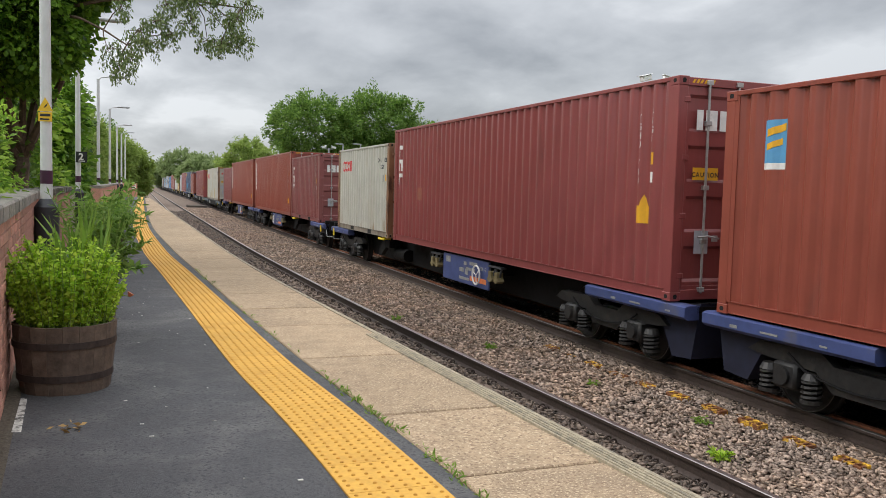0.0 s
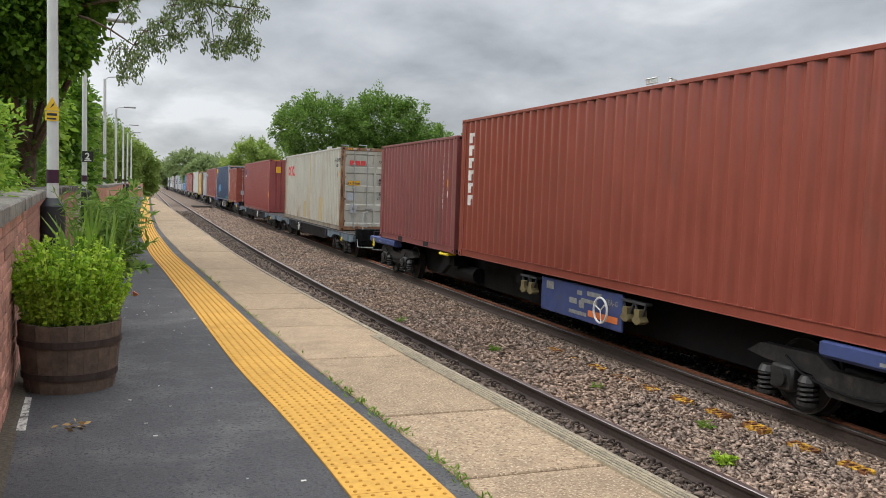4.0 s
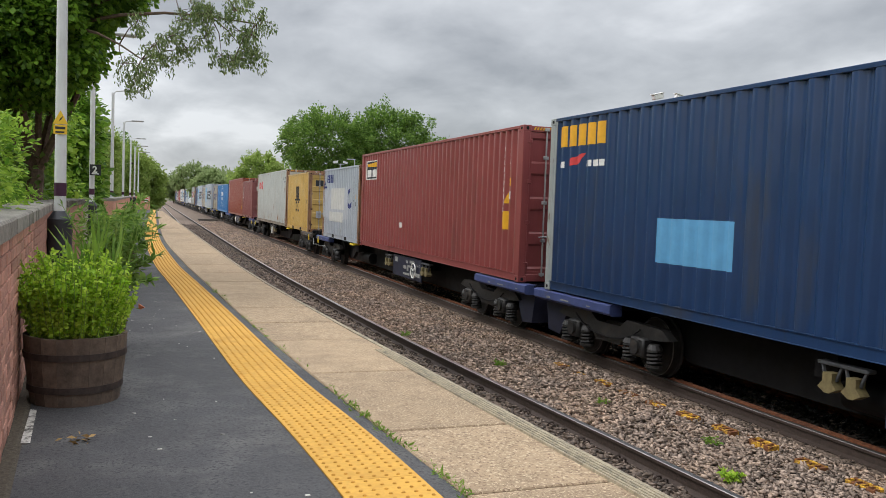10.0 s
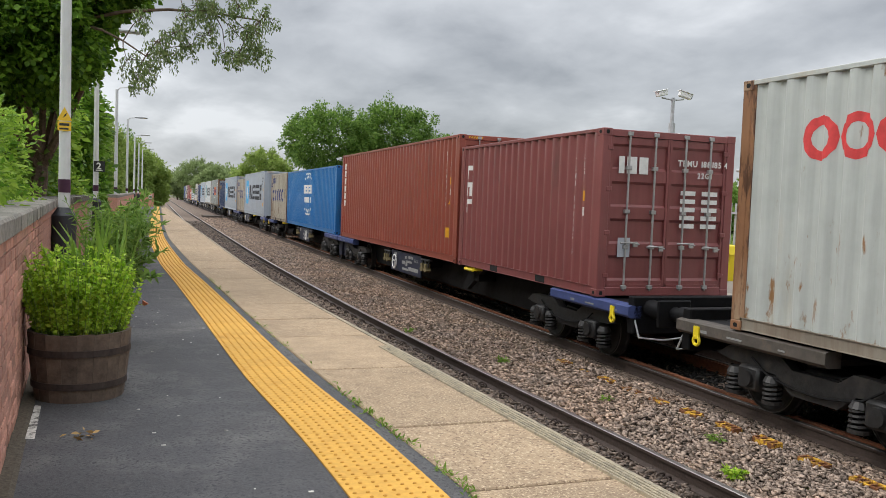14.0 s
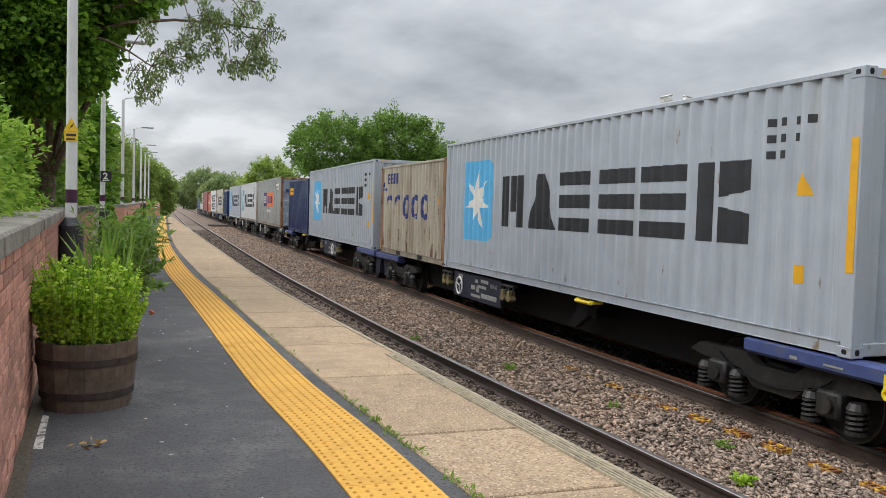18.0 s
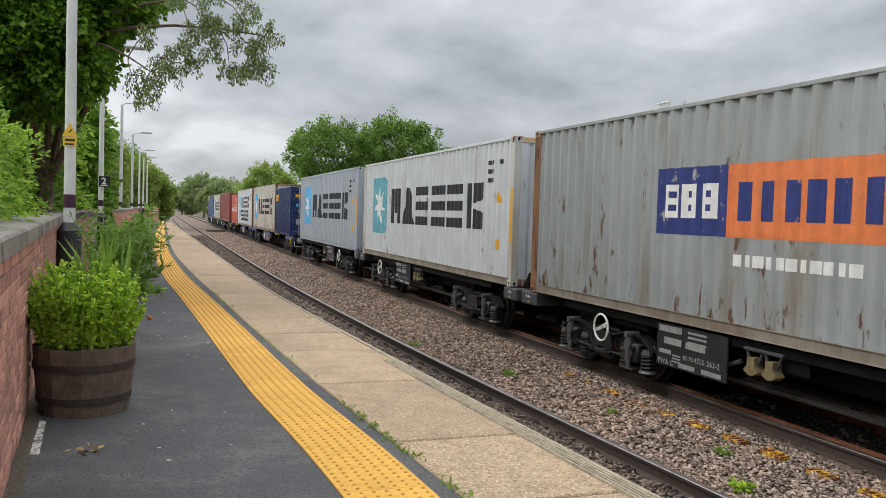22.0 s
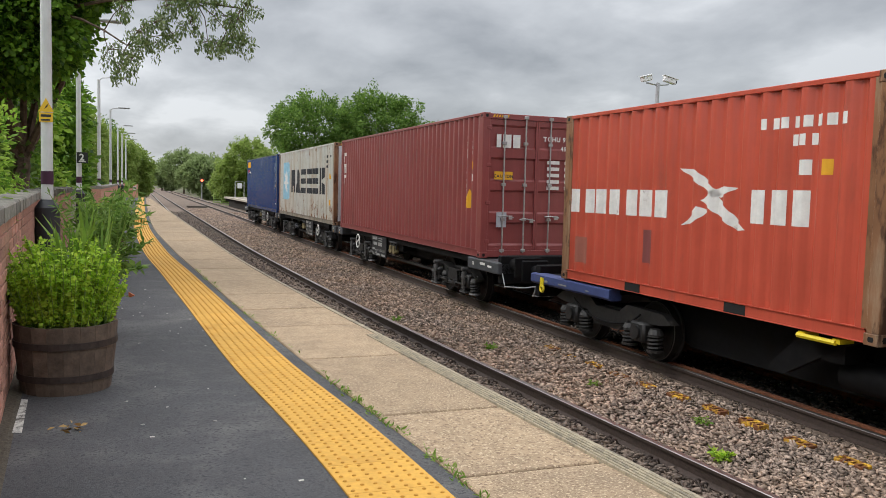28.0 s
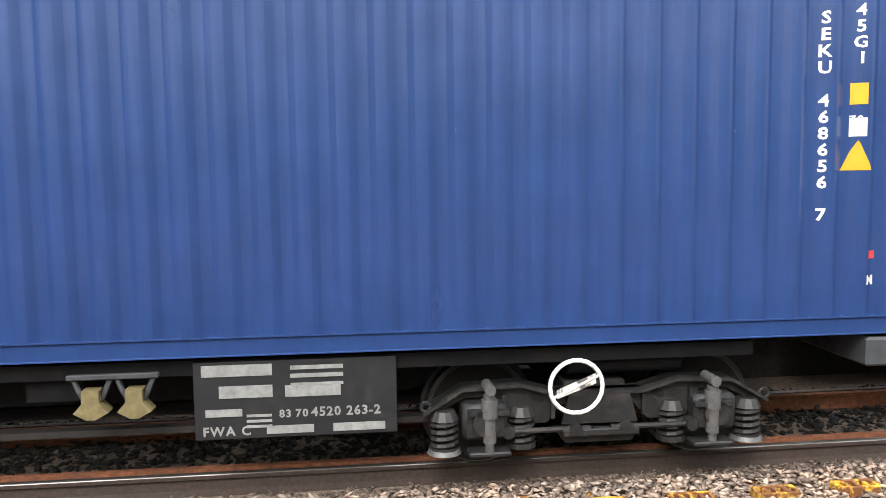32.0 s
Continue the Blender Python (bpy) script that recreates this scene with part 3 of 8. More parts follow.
FRAME_BROWN = mat("wagon_brown_paint", (0.085, 0.072, 0.06), 0.75, grain=0.3, scale=8, stain=(0.16, 0.12, 0.09), stain_scale=3)
BOGIE = mat("grimy_bogie_steel", (0.020, 0.0195, 0.0195), 0.5, spec=0.4, grain=0.5, scale=14, bump=0.3, stain=(0.06, 0.05, 0.042), stain_scale=5, stain_lo=0.52, stain_hi=0.72)
SPRING = mat("dusty_spring_steel", (0.024, 0.022, 0.021), 0.5, grain=0.3, scale=20)
DAMPER = mat("worn_damper_steel", (0.13, 0.127, 0.125), 0.4, metal=0.3, grain=0.3, scale=20)
WHEEL = mat("wheel_steel", (0.025, 0.022, 0.021), 0.6, metal=0.3, grain=0.4, scale=14)
TYRE = mat("bright_tread", (0.16, 0.155, 0.15), 0.4, metal=0.9)
# darker rail coat: grime, plus the recessed rail's shade put into colour
GRIMY_SHADED_RAIL = paint("grimy_shaded_rail", (0.25, 0.22, 0.175), rust=(0.15, 0.10, 0.065), lo=0.45, hi=0.75, rough=0.6, grain=0.2, scale=2.5)
DECK_WOOD = mat("dark_deck_plate", (0.05, 0.045, 0.042), 0.85, vary=0.15, grain=0.4, scale=10, bump=0.4)
BRASS = mat("brake_block_tan", (0.17, 0.135, 0.06), 0.7, grain=0.3, scale=15)

# ---------------------------------------------------------------- letters
GLYPHS = {}
for ch in "ABCDEFGHIJKLMNOPQRSTUVWXYZ0123456789.-m":
    cu = bpy.data.curves.new("glyph", "FONT")
    cu.body, cu.size, cu.resolution_u, cu.offset = ch, 1.0, 2, 0.03
    go = new("glyph", cu)
    bpy.context.view_layer.update()
    gm = go.to_mesh()
    gm.calc_loop_triangles()
    co = [(v.co.x, v.co.y) for v in gm.vertices]
    GLYPHS[ch] = ([[co[i] for i in t.vertices] for t in gm.loop_triangles], max(c[0] for c in co))
    go.to_mesh_clear()
    bpy.data.objects.remove(go)
    bpy.data.curves.remove(cu)


def lettering(body, size, align="CENTER"):
    """Writing as flat triangles in x (reading direction) and y (up)."""
    tris, x = [], 0.0
    for ch in body:
        if ch == " ":
            x += 0.34
            continue
        t, w = GLYPHS[ch]
        tris += [[(x + a, b) for a, b in q] for q in t]
        x += w + 0.09
    o = -x / 2 if align == "CENTER" else 0.0
    return [[((a + o) * size, b * size) for a, b in q] for q in tris]



# ---------------------------------------------------------------- ground, tracks, platforms
g = G()
g.add([(-900, -600, -1.42), (900, -600, -1.42), (900, 1400, -1.42), (-900, 1400, -1.42)], [(0, 1, 2, 3)])
tagged(new("ground", g.mesh("ground", GRASS_GROUND)), "rough grass and earth round the railway", kind="structure")

bed = G()
ys_bed = span(-60, 380, 4)
bed.sweep([(-4.2, -1.40), (-4.0, -1.075), (1.9, -1.075), (2.3, -1.40)], far_x, ys_bed)
tagged(new("ballast_bed", bed.mesh("ballast_bed", BALLAST_BED)), "grey-brown ballast bed under both tracks", kind="structure")
bed = G()
bed.sweep([(-2.0, -1.40), (-1.9, -1.085), (1.6, -1.085), (1.8, -1.40)], near_x, ys_bed)
tagged(new("ballast_bed", bed.mesh("ballast_bed", BALLAST_BED)), "dark ballast bed of the near track", kind="structure")

RAIL_PROFILE = [(-0.07, -0.159), (0.07, -0.159), (0.07, -0.148), (0.012, -0.125), (0.010, -0.045), (0.034, -0.035), (0.036, -0.006),
                (-0.036, -0.006), (-0.034, -0.035), (-0.010, -0.045), (-0.012, -0.125), (-0.07, -0.148)]


def rail(track, xs, y0, y1, top, label=""):
    ys = span(y0, 60, 2) + span(64, y1, 8)
    r = part("rail", G().sweep([(dx, RAIL + dz) for dx, dz in RAIL_PROFILE], xs, ys), RAIL_SIDE, track, label)
    part("rail_head", G().sweep([(-0.034, RAIL - 0.006), (-0.028, RAIL), (0.028, RAIL), (0.034, RAIL - 0.006)], xs, ys), top, r, "worn running surface")


near_track = thing("near_track", label="near railway track with dark sleepers and worn steel rails", kind="structure")
far_track = thing("far_track", label="far railway track with steel sleepers and rusty check rails", kind="structure")
rail(near_track, lambda y: near_rail(y) - 1.505, -40, 380, RAIL_TOP)
rail(near_track, near_rail, -40, 380, RAIL_TOP)
rail(far_track, lambda y: far_x(y) - 0.7525, -60, 380, RAIL_TOP)
rail(far_track, lambda y: far_x(y) + 0.7525, -60, 380, RAIL_TOP)
for d in (-0.62, 0.62):
    ys = span(-30, 58, 2)
    part("check_rail", G().sweep([(dx, RAIL + 0.01 + dz) for dx, dz in RAIL_PROFILE], lambda y: far_x(y) + d, ys), RUST, far_track, "rust-orange check rail")

sl = G().box(-1.28, 1.28, -0.125, 0.125, -0.30, -0.165, 0.012).mesh("sleeper", SLEEPER)
clip = G()
for sx in (-1, 1):
    for sy in (-1, 1):
        for rx in (-0.7525, 0.7525):
            clip.torus((rx + sx * 0.115, sy * 0.05, -0.135), (0.15, 1, 0.35), 0.036, 0.011, 10, 5)
clip = clip.mesh("rail_clip", RAIL_SIDE)
for i, y in enumerate(span(-8, 76, 0.65)):
    s = part("sleeper", sl, None, near_track)
    s.matrix_basis = pose(near_x(y), y, RAIL, 0, 0, random.uniform(-0.6, 0.6))
    if 0 < y < 30:
        c = part("rail_clip", clip, None, s)

st = G().prism([(-0.13, -0.24), (-0.09, -0.165), (0.09, -0.165), (0.13, -0.24)], "x", -1.2, 1.2).mesh("steel_sleeper", RUST)
cap = G()
cap.box(-1.60, -1.575, -0.165, 0.165, -0.24, -0.062, 0.006).box(-1.50, -1.475, -0.16, 0.16, -0.24, -0.050, 0.006)
for k in (-0.15, -0.075, 0.0, 0.075, 0.15):
    cap.box(-1.585, -1.48, k - 0.016, k + 0.016, -0.24, -0.058)
cap.box(-1.48, -1.15, -0.13, 0.13, -0.24, -0.14, 0.01)
cap = cap.mesh("sleeper_end", YELLOW_RUST)
for i, y in enumerate(span(-14.25, 60.1, 0.643)):
    s = part("steel_sleeper", st, None, far_track)
    s.matrix_basis = pose(far_x(y), y, RAIL, 0, 0, random.uniform(-0.5, 0.5))
    if y < 12:
        e = part("sleeper_end", cap, None, s, "yellow-painted rusty steel sleeper end")
        e.matrix_basis = pose(random.uniform(-0.02, 0.03), 0, random.uniform(-0.015, 0.01) - (0.04 if y > 8.2 else 0))


def stones(name, count, place, size, material, label):
    """Broken stones: squashed random octahedra with cut corners, one mesh."""
    rng = np.random.default_rng(len(name) + count)
    base = np.array([(1, 0, 0), (-1, 0, 0), (0, 1, 0), (0, -1, 0), (0, 0, 1), (0, 0, -1), (.62, .62, .5), (-.62, -.62, .5), (.62, -.62, -.5), (-.62, .62, -.5)], float)
    tri = [(4, 6, 2), (4, 2, 9), (4, 9, 1), (4, 1, 7), (4, 7, 3), (4, 3, 0), (4, 0, 6), (5, 2, 6), (5, 9, 2), (5, 1, 9), (5, 7, 1), (5, 3, 7), (5, 8, 3), (5, 0, 8), (5, 6, 0), (3, 8, 0)]
    c = place(rng, count)
    n = len(c)
    s = size * rng.uniform(0.55, 1.25, (n, 1, 1)) * np.clip(c[:, 1] / 22, 1, 3)[:, None, None] ** 0.7 * np.stack([rng.uniform(0.9, 1.9, n), rng.uniform(0.6, 1.2, n), rng.uniform(0.28, 0.55, n)], 1)[:, None, :]
    p = base[None] * s * rng.uniform(0.75, 1.2, (n, len(base), 1))
    q = np.stack([np.cos(rng.uniform(0, np.pi, n)), rng.normal(scale=0.17, size=n), rng.normal(scale=0.17, size=n), np.sin(rng.uniform(0, np.pi, n))], 1)
    q /= np.linalg.norm(q, axis=1, keepdims=True)
    w, x, y, z = q.T
    R = np.stack([1 - 2 * (y * y + z * z), 2 * (x * y - z * w), 2 * (x * z + y * w), 2 * (x * y + z * w), 1 - 2 * (x * x + z * z), 2 * (y * z - x * w),
                  2 * (x * z - y * w), 2 * (y * z + x * w), 1 - 2 * (x * x + y * y)], 1).reshape(n, 3, 3)
    p = np.einsum("nij,nkj->nki", R, p) + c[:, None, :]
    t = np.array(tri)[None] + (np.arange(n) * len(base))[:, None, None]
    me = bpy.data.meshes.new(name)
    me.vertices.add(n * len(base))
    me.vertices.foreach_set("co", p.reshape(-1))
    t = t.reshape(-1, 3)
    me.loops.add(len(t) * 3)
    me.loops.foreach_set("vertex_index", t.reshape(-1).astype(np.int32))
    me.polygons.add(len(t))
    me.polygons.foreach_set("loop_start", np.arange(0, len(t) * 3, 3, dtype=np.int32))
    me.update(calc_edges=True)
    me.materials.append(material)
    return tagged(new(name, me), label, "ballast", kind="stuff")


nr, fx, nx = np.vectorize(near_rail), np.vectorize(far_x), np.vectorize(near_x)


def depth_y(rng, n, y0, y1):
    """More stones close by than far off."""
    u = rng.random(n)
    return y0 * (y1 / y0) ** u


def six_foot(rng, n):
    y = depth_y(rng, n, 2.2, 85)
    a, b = nr(y) + 0.06, fx(y) - 1.02
    x = a + (b - a) * rng.random(n)
    hump = 0.035 * np.sin(np.clip((x - a) / (b - a), 0, 1) * np.pi)
    return np.stack([x, y, -1.068 + hump + rng.uniform(-0.02, 0.03, n)], 1)


def four_foot(rng, n):
    y = depth_y(rng, n, 2.0, 75)
    return np.stack([nx(y) + rng.uniform(-0.62, 0.70, n), y, -1.075 + rng.uniform(-0.015, 0.025, n)], 1)


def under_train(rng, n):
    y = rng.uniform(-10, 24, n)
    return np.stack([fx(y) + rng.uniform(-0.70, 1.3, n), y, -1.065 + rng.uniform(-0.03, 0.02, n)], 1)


def passing(rng, n):
    y = rng.uniform(-9, 2.4, n)
    a, b = nr(y) + 0.06, fx(y) - 1.05
    return np.stack([a + (b - a) * rng.random(n), y, -1.05 + rng.uniform(-0.02, 0.04, n)], 1)


stones("ballast", 66000, six_foot, 0.030, STONE, "pinkish-grey broken stone ballast between the tracks")
stones("ballast", 13000, passing, 0.031, STONE, "pinkish-grey broken stone ballast beside the far track")
stones("ballast", 22000, four_foot, 0.030, STONE_DARK, "dark oily ballast between the near rails")
def fines(rng, n):
    y = depth_y(rng, n + 2000, 1.0, 60) - 6
    return np.stack([fx(y) - rng.uniform(0.80, 1.16, len(y)), y, -1.075 + rng.uniform(-0.02, 0.012, len(y))], 1)


stones("ballast", 9000, fines, 0.020, STONE_DARK, "dark oily fines along the far rail")
def far_four_foot(rng, n):
    y = rng.uniform(20, 75, n)
    return np.stack([fx(y) + rng.uniform(-0.68, 1.4, n), y, -1.075 + rng.uniform(-0.02, 0.03, n)], 1)


stones("ballast", 9000, far_four_foot, 0.034, STONE, "dusty stone ballast between the far rails")
stones("ballast", 22000, under_train, 0.036, STONE_UNDER, "oily ballast coloured near-black as the shade under passing wagons")

# near platform
ysp = span(-12, END, 1.0)
plat = G()
plat.v = [p for y in ysp for p in ((-1.6, y, -1.35), (-1.6, y, 0.0), (slab_x(y) - 0.005, y, 0.0), (slab_x(y) - 0.005, y, -0.07), (edge_x(y) - 0.06, y, -0.07), (edge_x(y) - 0.06, y, -1.35))]
plat.f = [(i * 6 + j, i * 6 + j + 1, (i + 1) * 6 + j + 1, (i + 1) * 6 + j) for i in range(len(ysp) - 1) for j in range(5)]
plat.f += [tuple(range(6)), tuple((len(ysp) - 1) * 6 + j for j in range(6))]
platform = tagged(new("platform", plat.mesh("platform", TARMAC)), "dark tarmac station platform with worn patches", kind="structure")
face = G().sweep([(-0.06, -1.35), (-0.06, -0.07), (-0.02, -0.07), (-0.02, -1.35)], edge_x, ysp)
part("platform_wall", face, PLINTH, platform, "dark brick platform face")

edge = thing("platform_edge_paving", label="buff concrete edge slabs with mossy joints", kind="structure")


def slab(y0, y1):
    ins = 0.011
    s = G()
    a, b = y0 + ins, y1 - ins
    ax, bx = slab_x(a), slab_x(b)
    cx, dx = edge_x(a) - 0.004, edge_x(b) - 0.004
    t = 0.008 + random.uniform(0, 0.006)
    lo = [(ax, a, -0.075), (cx, a, -0.075), (dx, b, -0.075), (bx, b, -0.075)]
    hi = [(ax, a, t - 0.008), (cx, a, t - 0.008), (dx, b, t - 0.008), (bx, b, t - 0.008)]
    c = 0.008
    top = [(ax + c, a + c, t), (cx - c, a + c, t), (dx - c, b - c, t), (bx + c, b - c, t)]
    s.add(lo + hi + top, [(0, 1, 5, 4), (1, 2, 6, 5), (2, 3, 7, 6), (3, 0, 4, 7), (4, 5, 9, 8), (5, 6, 10, 9), (6, 7, 11, 10), (7, 4, 8, 11), (8, 9, 10, 11), (3, 2, 1, 0)])
    return s


joints = [-11, -9, -7, -5, -3, -1.2, 0.6, 2.35, 3.67, 4.83, 6.6, 8.22, 9.42, 10.75] + [12.4 + 1.75 * i for i in range(38)]
for a, b in zip(joints, joints[1:]):
    part("paving_slab", slab(a, b), SLAB, edge)

nose = thing("ribbed_edge_strip", label="worn ribbed pale concrete nosing on the platform edge", kind="structure")
for k in range(5):
    x = -0.115 + k * 0.026
    part("rib", G().sweep([(x, 0.0), (x + 0.004, 0.024), (x + 0.017, 0.024), (x + 0.021, 0.0)], edge_x, span(-9, 7.55, 0.6)), COPING, nose)
part("nosing", G().sweep([(-0.012, -0.10), (-0.012, 0.02), (0.03, 0.02), (0.045, 0.004), (0.045, -0.10)], edge_x, span(-9, END, 1.0)), COPING, nose)

tact = thing("tactile_paving", label="yellow blister paving strip along the platform", kind="structure")
TW = 0.455


def tile(y0, y1, blisters):
    t = G()
    a, b = y0 + 0.002, y1 - 0.002
    ring = [(yellow_x(a) - TW, a), (yellow_x(a), a), (yellow_x(b), b), (yellow_x(b) - TW, b)]
    t.add([(x, y, -0.02) for x, y in ring] + [(x, y, 0.010) for x, y in ring], [(4, 5, 6, 7), (0, 1, 5, 4), (1, 2, 6, 5), (2, 3, 7, 6), (3, 0, 4, 7)])
    if blisters:
        n = 6 if blisters > 1 else 4
        for j in range(6):
            y = y0 + (j + 0.5) * (y1 - y0) / 6
            for i in range(7):
                x = yellow_x(y) - TW + (i + 0.5) * TW / 7
                r0, r1 = 0.0115, 0.008
                vs = [(x + r * math.cos(k * 2 * math.pi / n), y + r * math.sin(k * 2 * math.pi / n), z) for r, z in ((r0, 0.010), (r1, 0.0155)) for k in range(n)]
                t.add(vs, [(k, (k + 1) % n, n + (k + 1) % n, n + k) for k in range(n)] + [tuple(range(n, 2 * n))])
    me = t.mesh("tactile_tile", TACTILE, fix=False)
    me.materials.append(BLISTER)
    me.polygons.foreach_set("material_index", [0 if i < 5 else 1 for i in range(len(t.f))])
    return me


for y0 in [i * 0.4 - 2.0 for i in range(int((END - 0.5 + 2.0) / 0.4))]:
    part("tactile_tile", tile(y0, y0 + 0.4, (2 if y0 < 8 else 1) if 1.5 < y0 < 34 else 0), None, tact)

# dirt at the wall's foot, a painted mark, litter
part_strip = G().sweep([(0.0, 0.0), (0.0, 0.014), (0.055, 0.012), (0.08, 0.0)], wall_x, span(-6, 24, 0.5))
tagged(new("wall_foot_dirt", part_strip.mesh("wall_foot_dirt", DIRT)), "dark earth and litter along the wall foot", kind="structure")
mark = G().add([(-0.625, 5.05, 0.004), (-0.575, 5.05, 0.004), (-0.625, 5.82, 0.004), (-0.665, 5.84, 0.004)], [(0, 1, 2, 3)])
tagged(new("painted_mark", mark.mesh("painted_mark", WHITE_PAINT)), "worn white paint mark on the tarmac", kind="structure")

# brick wall with coping
wall = thing("brick_wall", label="old red brick wall with weathered stone coping", kind="structure")
wm = wall_x
part("wall_core", G().sweep([(-0.33, -0.05), (-0.33, 1.16), (-0.014, 1.16), (-0.014, -0.05)], wm, span(-6, 24, 1.0)), MORTAR, wall)
bk = G().box(-0.105, 0.0, -0.1065, 0.1065, -0.0325, 0.0325, 0.004).mesh("brick", BRICK)
rest = G()
for row in range(15):
    z = 0.035 + row * 0.0765
    off = 0.1125 if row % 2 else 0.0
    for k in range(int(18 / 0.225)):
        y = 2.6 + off + k * 0.225
        if 3.4 < y < 8.4:
            b = part("brick", bk, None, wall)
            b.matrix_basis = pose(wm(y) + random.uniform(-0.004, 0.004), y, z, 0, random.uniform(-0.5, 0.5), 3.8 + random.uniform(-0.4, 0.4))
        else:
            rest.box(wm(y) - 0.1, wm(y) + random.uniform(-0.004, 0.004), y - 0.1065, y + 0.1065, z - 0.0325, z + 0.0325)
part("brickwork", rest, BRICK, wall, kind="stuff")
cope = G().prism([(-0.38, 0.0), (-0.38, 0.10), (-0.17, 0.108), (0.02, 0.10), (0.032, 0.085), (0.032, 0.0)], "y", -0.295, 0.295).mesh("coping_stone", COPE_STONE)
for k in range(34):
    y = 2.0 + k * 0.6
    c = part("coping_stone", cope, None, wall)
    c.matrix_basis = pose(wm(y), y, 1.16, random.uniform(-0.6, 0.6), random.uniform(-0.8, 0.8), 3.8 + random.uniform(-0.8, 0.8))

far_wall = thing("end_wall", label="low red brick wall closing the platform end", kind="structure")
part("wall_panel", G().box(-1.0, 0.55, 80.2, 80.5, 0, 1.25), BRICK, far_wall)
part("wall_panel", G().box(-1.25, -0.95, 30, 80.2, 0, 1.15), BRICK, far_wall)
part("wall_panel", G().box(-1.30, -0.92, 30, 80.2, 1.15, 1.24), COPE_STONE, far_wall, "stone coping")
sg = thing("wall_sign", pose(0.25, 80.18, 0.95), "small white notice with a red heading on the end wall", "sign")
part("panel", G().box(-0.16, 0.16, -0.02, 0, -0.22, 0.22), SIGN_WHITE, sg)
part("heading", G().box(-0.12, 0.12, -0.025, -0.021, 0.08, 0.16), INK_RED, sg, "red bar of unreadable writing")
part("text_bar", G().box(-0.12, 0.12, -0.025, -0.021, -0.12, 0.0), INK_BLACK, sg, "dark bar of unreadable writing")

# far platform
fedge = lambda y: far_x(y) + 1.46
fp = thing("far_platform", label="opposite platform with pale edge and open dark underside", kind="structure")
yf = span(-45, 98, 2)
part("platform_deck", G().sweep([(0, -0.16), (0, 0.0), (3.6, 0.0), (3.6, -0.16)], fedge, yf), PLATFORM2, fp)
part("edge_band", G().sweep([(-0.03, -0.17), (-0.03, 0.006), (0.42, 0.006), (0.42, -0.02)], fedge, yf), PALE_EDGE, fp, "pale concrete edge band")
# near-black base colour puts the deck's underside shade into this wall and beams
part("underside_wall", G().sweep([(0.55, -1.35), (0.55, -0.16), (0.75, -0.16), (0.75, -1.35)], fedge, yf), PLINTH, fp, "recessed wall, near-black for the shade under the deck")
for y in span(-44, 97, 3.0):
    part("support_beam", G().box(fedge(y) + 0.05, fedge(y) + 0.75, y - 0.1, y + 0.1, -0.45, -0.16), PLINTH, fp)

# ---------------------------------------------------------------- plants
LEAF_V = np.array([(0, 0, 0), (0.5, 0.28, 0.06), (1.0, 0, -0.05), (0.5, -0.28, 0.06)])


def leaves(points, dirs, size, rng, wide=1.0):
    """Small leaves (kite shaped) at the points, pointing roughly along dirs."""
    n = len(points)
    d = dirs + rng.normal(scale=0.55, size=(n, 3))
    d /= np.linalg.norm(d, axis=1, keepdims=True)
    up = rng.normal(size=(n, 3)) + np.array([0, 0, 1.2])
    s = np.cross(d, up)
    s /= np.linalg.norm(s, axis=1, keepdims=True) + 1e-9
    u = np.cross(s, d)
    sz = size * rng.uniform(0.6, 1.3, (n, 1))
    v = np.zeros((n, 4, 3))
    for k in range(4):
        a, b, c = LEAF_V[k]
        v[:, k] = points + d * a * sz + s * b * wide * sz + u * c * sz
    return v.reshape(-1, 3)


def leaf_mesh(name, v, material):
    n = len(v) // 4
    me = bpy.data.meshes.new(name)
    me.vertices.add(len(v))
    me.vertices.foreach_set("co", v.reshape(-1))
    me.loops.add(len(v))
    me.loops.foreach_set("vertex_index", np.arange(len(v), dtype=np.int32))
    me.polygons.add(n)
    me.polygons.foreach_set("loop_start", np.arange(0, len(v), 4, dtype=np.int32))
    me.update(calc_edges=True)
    me.materials.append(material)
    return me


def clumps(rng, centre, radius, n_clumps, per, spread, shell=0.55, flat=1.0):
    """Leaf places in many small clumps inside an uneven crown; returns places and outward directions."""
    c = rng.normal(size=(n_clumps, 3))
    c /= np.linalg.norm(c, axis=1, keepdims=True)
    r = shell + (1.0 - shell) * rng.random((n_clumps, 1)) ** 0.5
    bump = 1 + 0.16 * np.sin(c[:, :1] * 5 + 1.3) * np.cos(c[:, 1:2] * 4 - 0.6) + 0.07 * rng.normal(size=(n_clumps, 1))
    n = c
    c = np.array(centre) + c * r * bump * np.array(radius)
    tall = 1 + 0.45 * np.clip(n[:, 2:3], 0, 1)
    k = ball(rng, (n_clumps, per, 3)) * spread * 1.35 * np.array([1, 1, flat]) * rng.uniform(0.6, 1.2, (n_clumps, 1, 1))
    k[:, :, 2] *= tall
    p = c[:, None, :] + k
    out = p - np.array(centre)
    out = out / (np.linalg.norm(out, axis=2, keepdims=True) + 1e-9) + np.array([0, 0, -0.2])
    return p.reshape(-1, 3), out.reshape(-1, 3)


def trunk(points, r0, r1, n=8):
    return G().tube(points, r0, n, r1)


def ball(rng, shape):
    """Even scatter inside a unit ball."""
    v = rng.normal(size=shape)
    return v / np.linalg.norm(v, axis=-1, keepdims=True) * rng.random(shape[:-1] + (1,)) ** (1 / 3)


